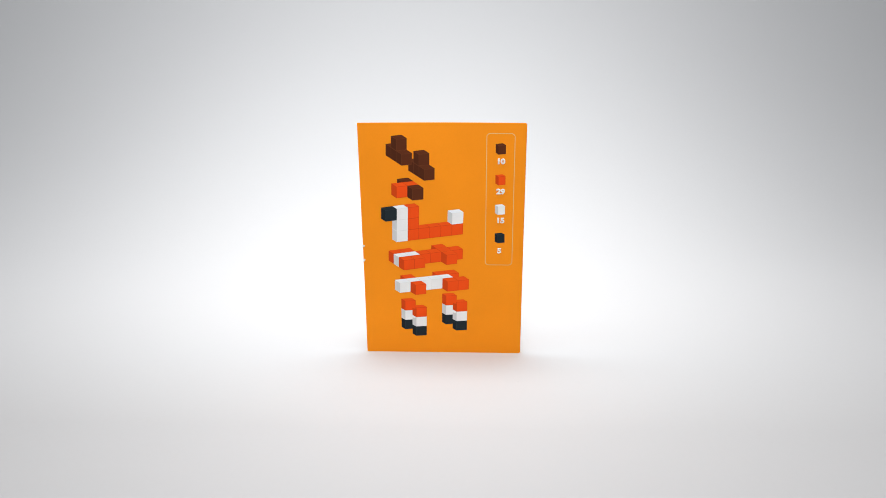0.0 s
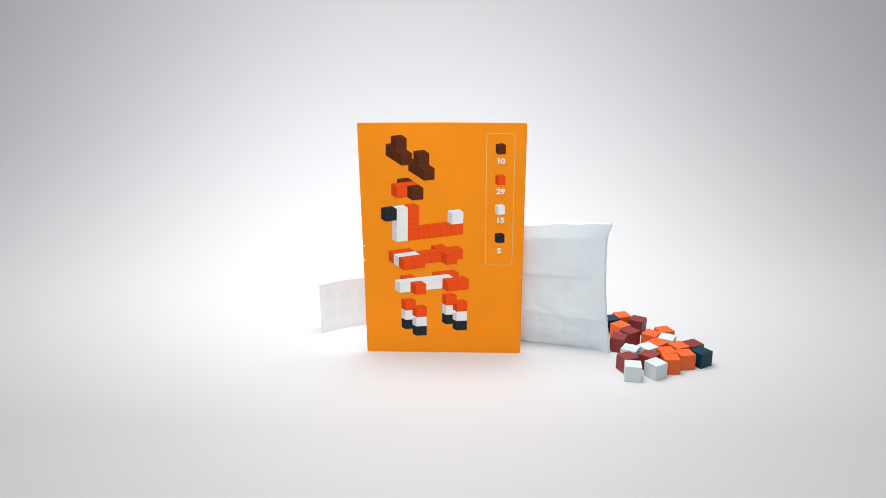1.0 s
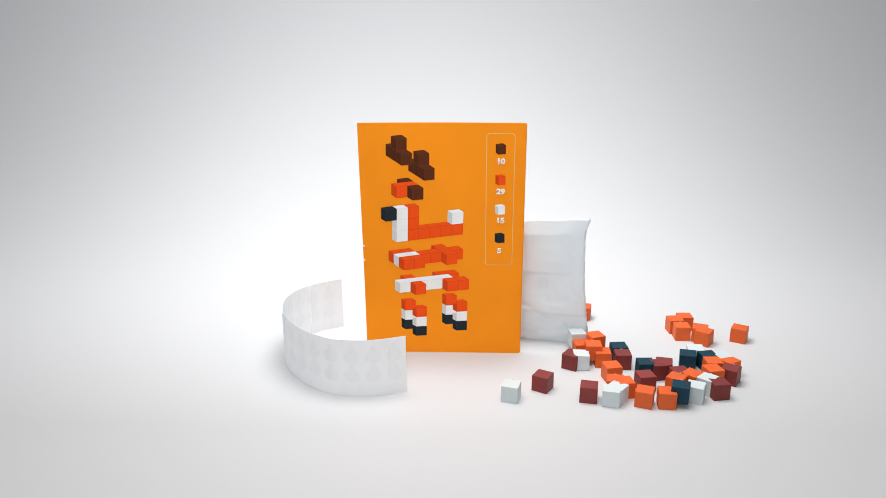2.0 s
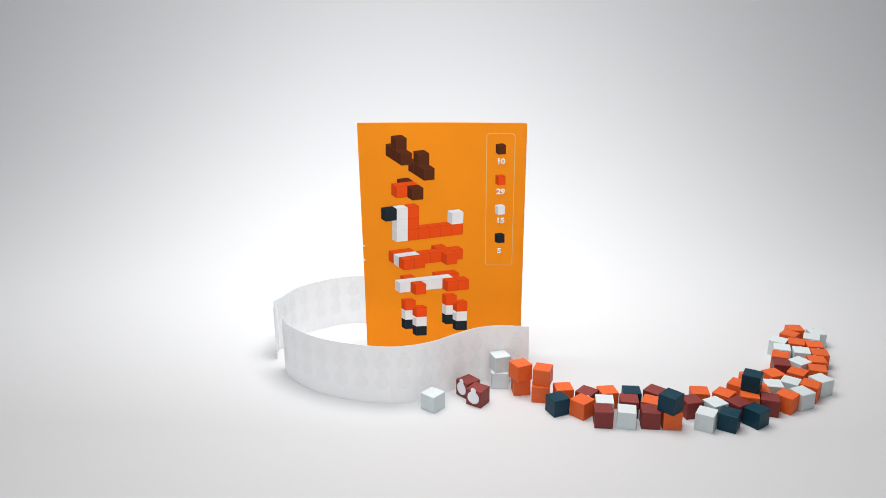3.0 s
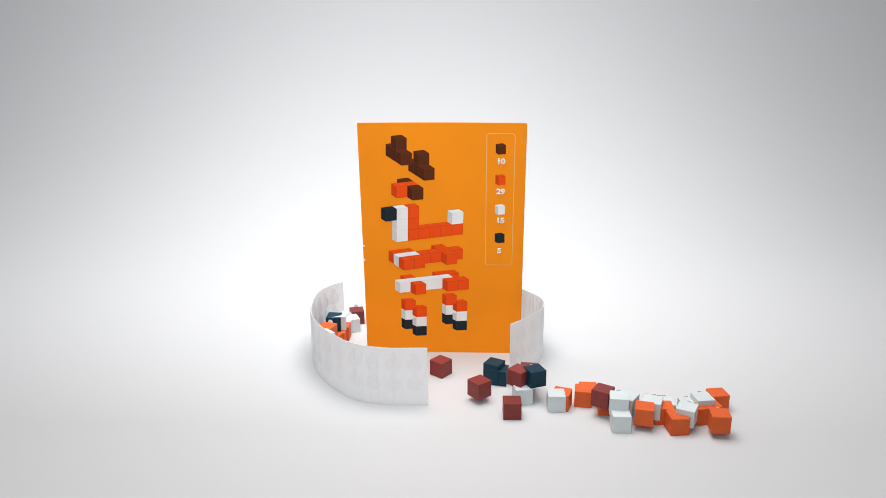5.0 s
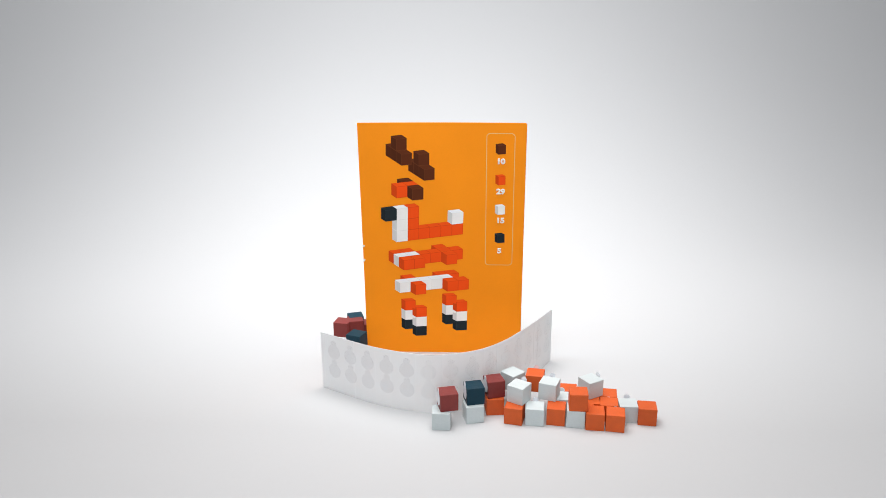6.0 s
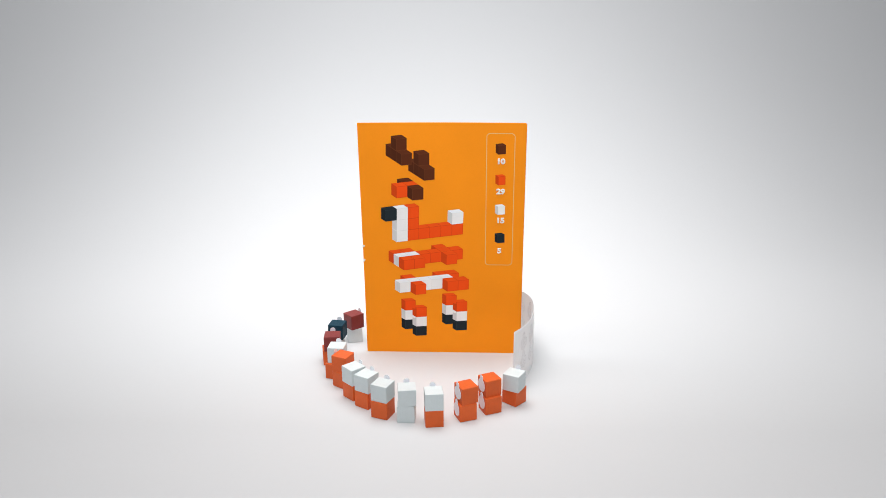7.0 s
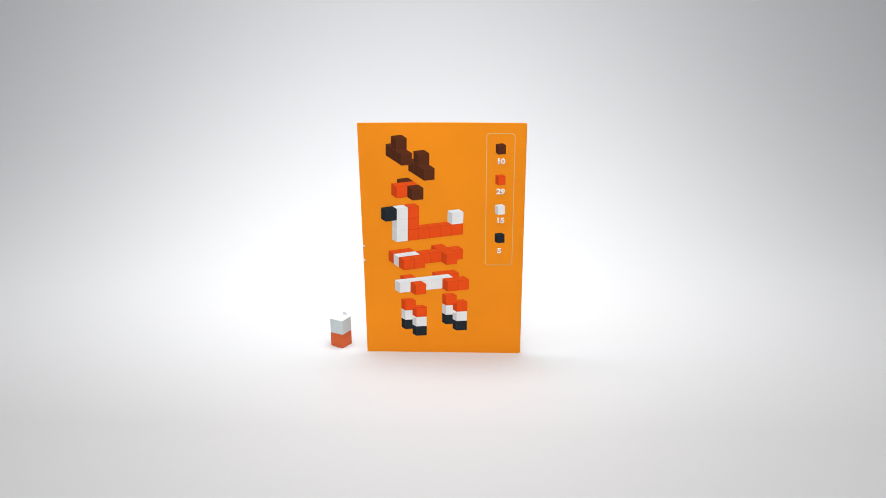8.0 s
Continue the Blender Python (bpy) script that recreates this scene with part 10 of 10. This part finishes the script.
    walk(strip_segment(strips[1],32),turns((0,0.0269,0.0427,0.000,5),(2.2,0.0269,0.0427,0.000,5),(2.333,0.0191,0.0395,0.000,64),(2.467,0.0113,0.0363,0.000,123),(2.6,0.0035,0.0331,0.000,181),(2.733,-0.0045,0.0383,0.000,240),(2.8,0.0105,0.0423,0.000,298),(2.867,0.0254,0.0463,0.000,357),(3,0.0154,0.0469,0.000,357),(3.267,-0.0198,0.0487,0.000,357),(3.5,-0.0192,0.0487,0.000,357),(3.733,-0.0258,0.0491,0.000,356),(4,-0.0324,0.0496,0.000,356),(4.267,-0.0406,0.0514,0.000,347),(4.5,-0.0488,0.0533,0.000,339),(4.867,-0.0692,0.0349,0.000,389),(5.2,-0.0896,0.0164,0.000,438),(5.5,-0.0833,-0.0109,0.000,460),(5.8,-0.0770,-0.0383,0.000,481),(5.9,-0.0675,-0.0478,0.000,494),(6,-0.0581,-0.0574,0.000,506),(6.1,-0.0447,-0.0614,0.000,516),(6.2,-0.0314,-0.0654,0.000,525),(6.333,-0.0129,-0.0687,0.000,546),(6.5,0.0055,-0.0721,0.000,566),(6.667,0.0196,-0.0644,0.000,579),(6.8,0.0338,-0.0566,0.000,593),(6.867,0.0397,-0.0494,0.000,597),(6.933,0.0456,-0.0422,0.000,602),(7,0.0515,-0.0350,0.000,606),(7.067,0.0554,-0.0223,0.000,626),(7.133,0.0593,-0.0097,0.000,645),(7.2,0.0631,0.0030,0.000,664),(7.267,0.0511,0.0162,0.000,684),(7.333,0.0390,0.0295,0.000,705),(7.4,0.0269,0.0427,0.000,725),(8,0.0269,0.0427,0.000,725)))
    walk(strip_segment(strips[1],33),turns((0,0.0319,0.0431,0.000,5),(2.2,0.0319,0.0431,0.000,5),(2.333,0.0208,0.0398,0.000,64),(2.467,0.0096,0.0364,0.000,123),(2.6,-0.0015,0.0330,0.000,181),(2.733,-0.0062,0.0382,0.000,240),(2.8,0.0121,0.0421,0.000,298),(2.867,0.0304,0.0460,0.000,357),(3,0.0204,0.0466,0.000,357),(3.267,-0.0148,0.0484,0.000,357),(3.5,-0.0142,0.0484,0.000,357),(3.733,-0.0208,0.0488,0.000,357),(4,-0.0274,0.0492,0.000,356),(4.267,-0.0357,0.0506,0.000,353),(4.5,-0.0440,0.0520,0.000,349),(4.867,-0.0661,0.0366,0.000,389),(5.2,-0.0882,0.0212,0.000,429),(5.5,-0.0839,-0.0064,0.000,455),(5.8,-0.0796,-0.0340,0.000,481),(5.9,-0.0709,-0.0443,0.000,494),(6,-0.0622,-0.0546,0.000,507),(6.1,-0.0492,-0.0593,0.000,515),(6.2,-0.0362,-0.0640,0.000,523),(6.333,-0.0176,-0.0691,0.000,545),(6.5,0.0010,-0.0742,0.000,566),(6.667,0.0159,-0.0674,0.000,579),(6.8,0.0307,-0.0606,0.000,592),(6.867,0.0369,-0.0535,0.000,595),(6.933,0.0431,-0.0465,0.000,597),(7,0.0493,-0.0394,0.000,600),(7.067,0.0548,-0.0267,0.000,621),(7.133,0.0604,-0.0139,0.000,642),(7.2,0.0659,-0.0011,0.000,664),(7.267,0.0546,0.0136,0.000,684),(7.333,0.0433,0.0284,0.000,705),(7.4,0.0319,0.0431,0.000,725),(8,0.0319,0.0431,0.000,725)))
    walk(strip_segment(strips[1],34),turns((0,0.0368,0.0439,0.000,12),(2.2,0.0368,0.0439,0.000,12),(2.333,0.0224,0.0402,0.000,69),(2.467,0.0079,0.0366,0.000,125),(2.6,-0.0065,0.0329,0.000,181),(2.733,-0.0078,0.0380,0.000,240),(2.8,0.0138,0.0418,0.000,298),(2.867,0.0354,0.0457,0.000,357),(3,0.0254,0.0463,0.000,357),(3.267,-0.0098,0.0482,0.000,357),(3.5,-0.0092,0.0482,0.000,357),(3.733,-0.0158,0.0485,0.000,357),(4,-0.0224,0.0489,0.000,356),(4.267,-0.0308,0.0500,0.000,353),(4.5,-0.0391,0.0510,0.000,350),(4.867,-0.0626,0.0384,0.000,386),(5.2,-0.0861,0.0257,0.000,422),(5.5,-0.0841,-0.0020,0.000,452),(5.8,-0.0821,-0.0298,0.000,481),(5.9,-0.0743,-0.0408,0.000,494),(6,-0.0664,-0.0519,0.000,507),(6.1,-0.0537,-0.0572,0.000,515),(6.2,-0.0410,-0.0626,0.000,523),(6.333,-0.0222,-0.0695,0.000,544),(6.5,-0.0035,-0.0764,0.000,565),(6.667,0.0121,-0.0705,0.000,579),(6.8,0.0276,-0.0645,0.000,592),(6.867,0.0339,-0.0575,0.000,592),(6.933,0.0402,-0.0505,0.000,592),(7,0.0465,-0.0436,0.000,592),(7.067,0.0539,-0.0308,0.000,615),(7.133,0.0613,-0.0181,0.000,639),(7.2,0.0687,-0.0053,0.000,663),(7.267,0.0581,0.0111,0.000,686),(7.333,0.0475,0.0275,0.000,709),(7.4,0.0368,0.0439,0.000,732),(8,0.0368,0.0439,0.000,732)))
    walk(strip_segment(strips[1],35),turns((0,0.0409,0.0459,0.000,42),(2.2,0.0409,0.0459,0.000,42),(2.333,0.0235,0.0416,0.000,89),(2.467,0.0060,0.0372,0.000,135),(2.6,-0.0115,0.0328,0.000,181),(2.733,-0.0095,0.0379,0.000,240),(2.8,0.0154,0.0416,0.000,298),(2.867,0.0404,0.0453,0.000,356),(3,0.0304,0.0460,0.000,356),(3.267,-0.0048,0.0480,0.000,357),(3.5,-0.0042,0.0480,0.000,357),(3.733,-0.0108,0.0483,0.000,357),(4,-0.0174,0.0486,0.000,357),(4.267,-0.0258,0.0494,0.000,354),(4.5,-0.0342,0.0503,0.000,352),(4.867,-0.0589,0.0402,0.000,385),(5.2,-0.0836,0.0301,0.000,417),(5.5,-0.0842,0.0023,0.000,449),(5.8,-0.0847,-0.0255,0.000,481),(5.9,-0.0777,-0.0373,0.000,494),(6,-0.0706,-0.0492,0.000,507),(6.1,-0.0582,-0.0551,0.000,515),(6.2,-0.0458,-0.0611,0.000,523),(6.333,-0.0269,-0.0698,0.000,544),(6.5,-0.0080,-0.0785,0.000,565),(6.667,0.0083,-0.0735,0.000,579),(6.8,0.0245,-0.0684,0.000,592),(6.867,0.0308,-0.0614,0.000,591),(6.933,0.0371,-0.0545,0.000,591),(7,0.0433,-0.0475,0.000,591),(7.067,0.0527,-0.0348,0.000,615),(7.133,0.0621,-0.0222,0.000,639),(7.2,0.0714,-0.0095,0.000,663),(7.267,0.0613,0.0090,0.000,696),(7.333,0.0511,0.0275,0.000,729),(7.4,0.0409,0.0459,0.000,762),(8,0.0409,0.0459,0.000,762)))
    # each sticker is pressed on at its own time, a little above the cube's edge
    for s, t, face in late_stickers:
        side = pose(0, 0, 0, 0, 0, face)
        low, high = side @ pose(0, -CUBE / 2 - 0.00012, 0.0038), side @ pose(0, -CUBE / 2 - 0.00012, 0.0055 if t < 5 else 0.0060)
        walk(s, [(0.0, low), (t - 0.6, low), (t, high), (8.0, high)])


motions()
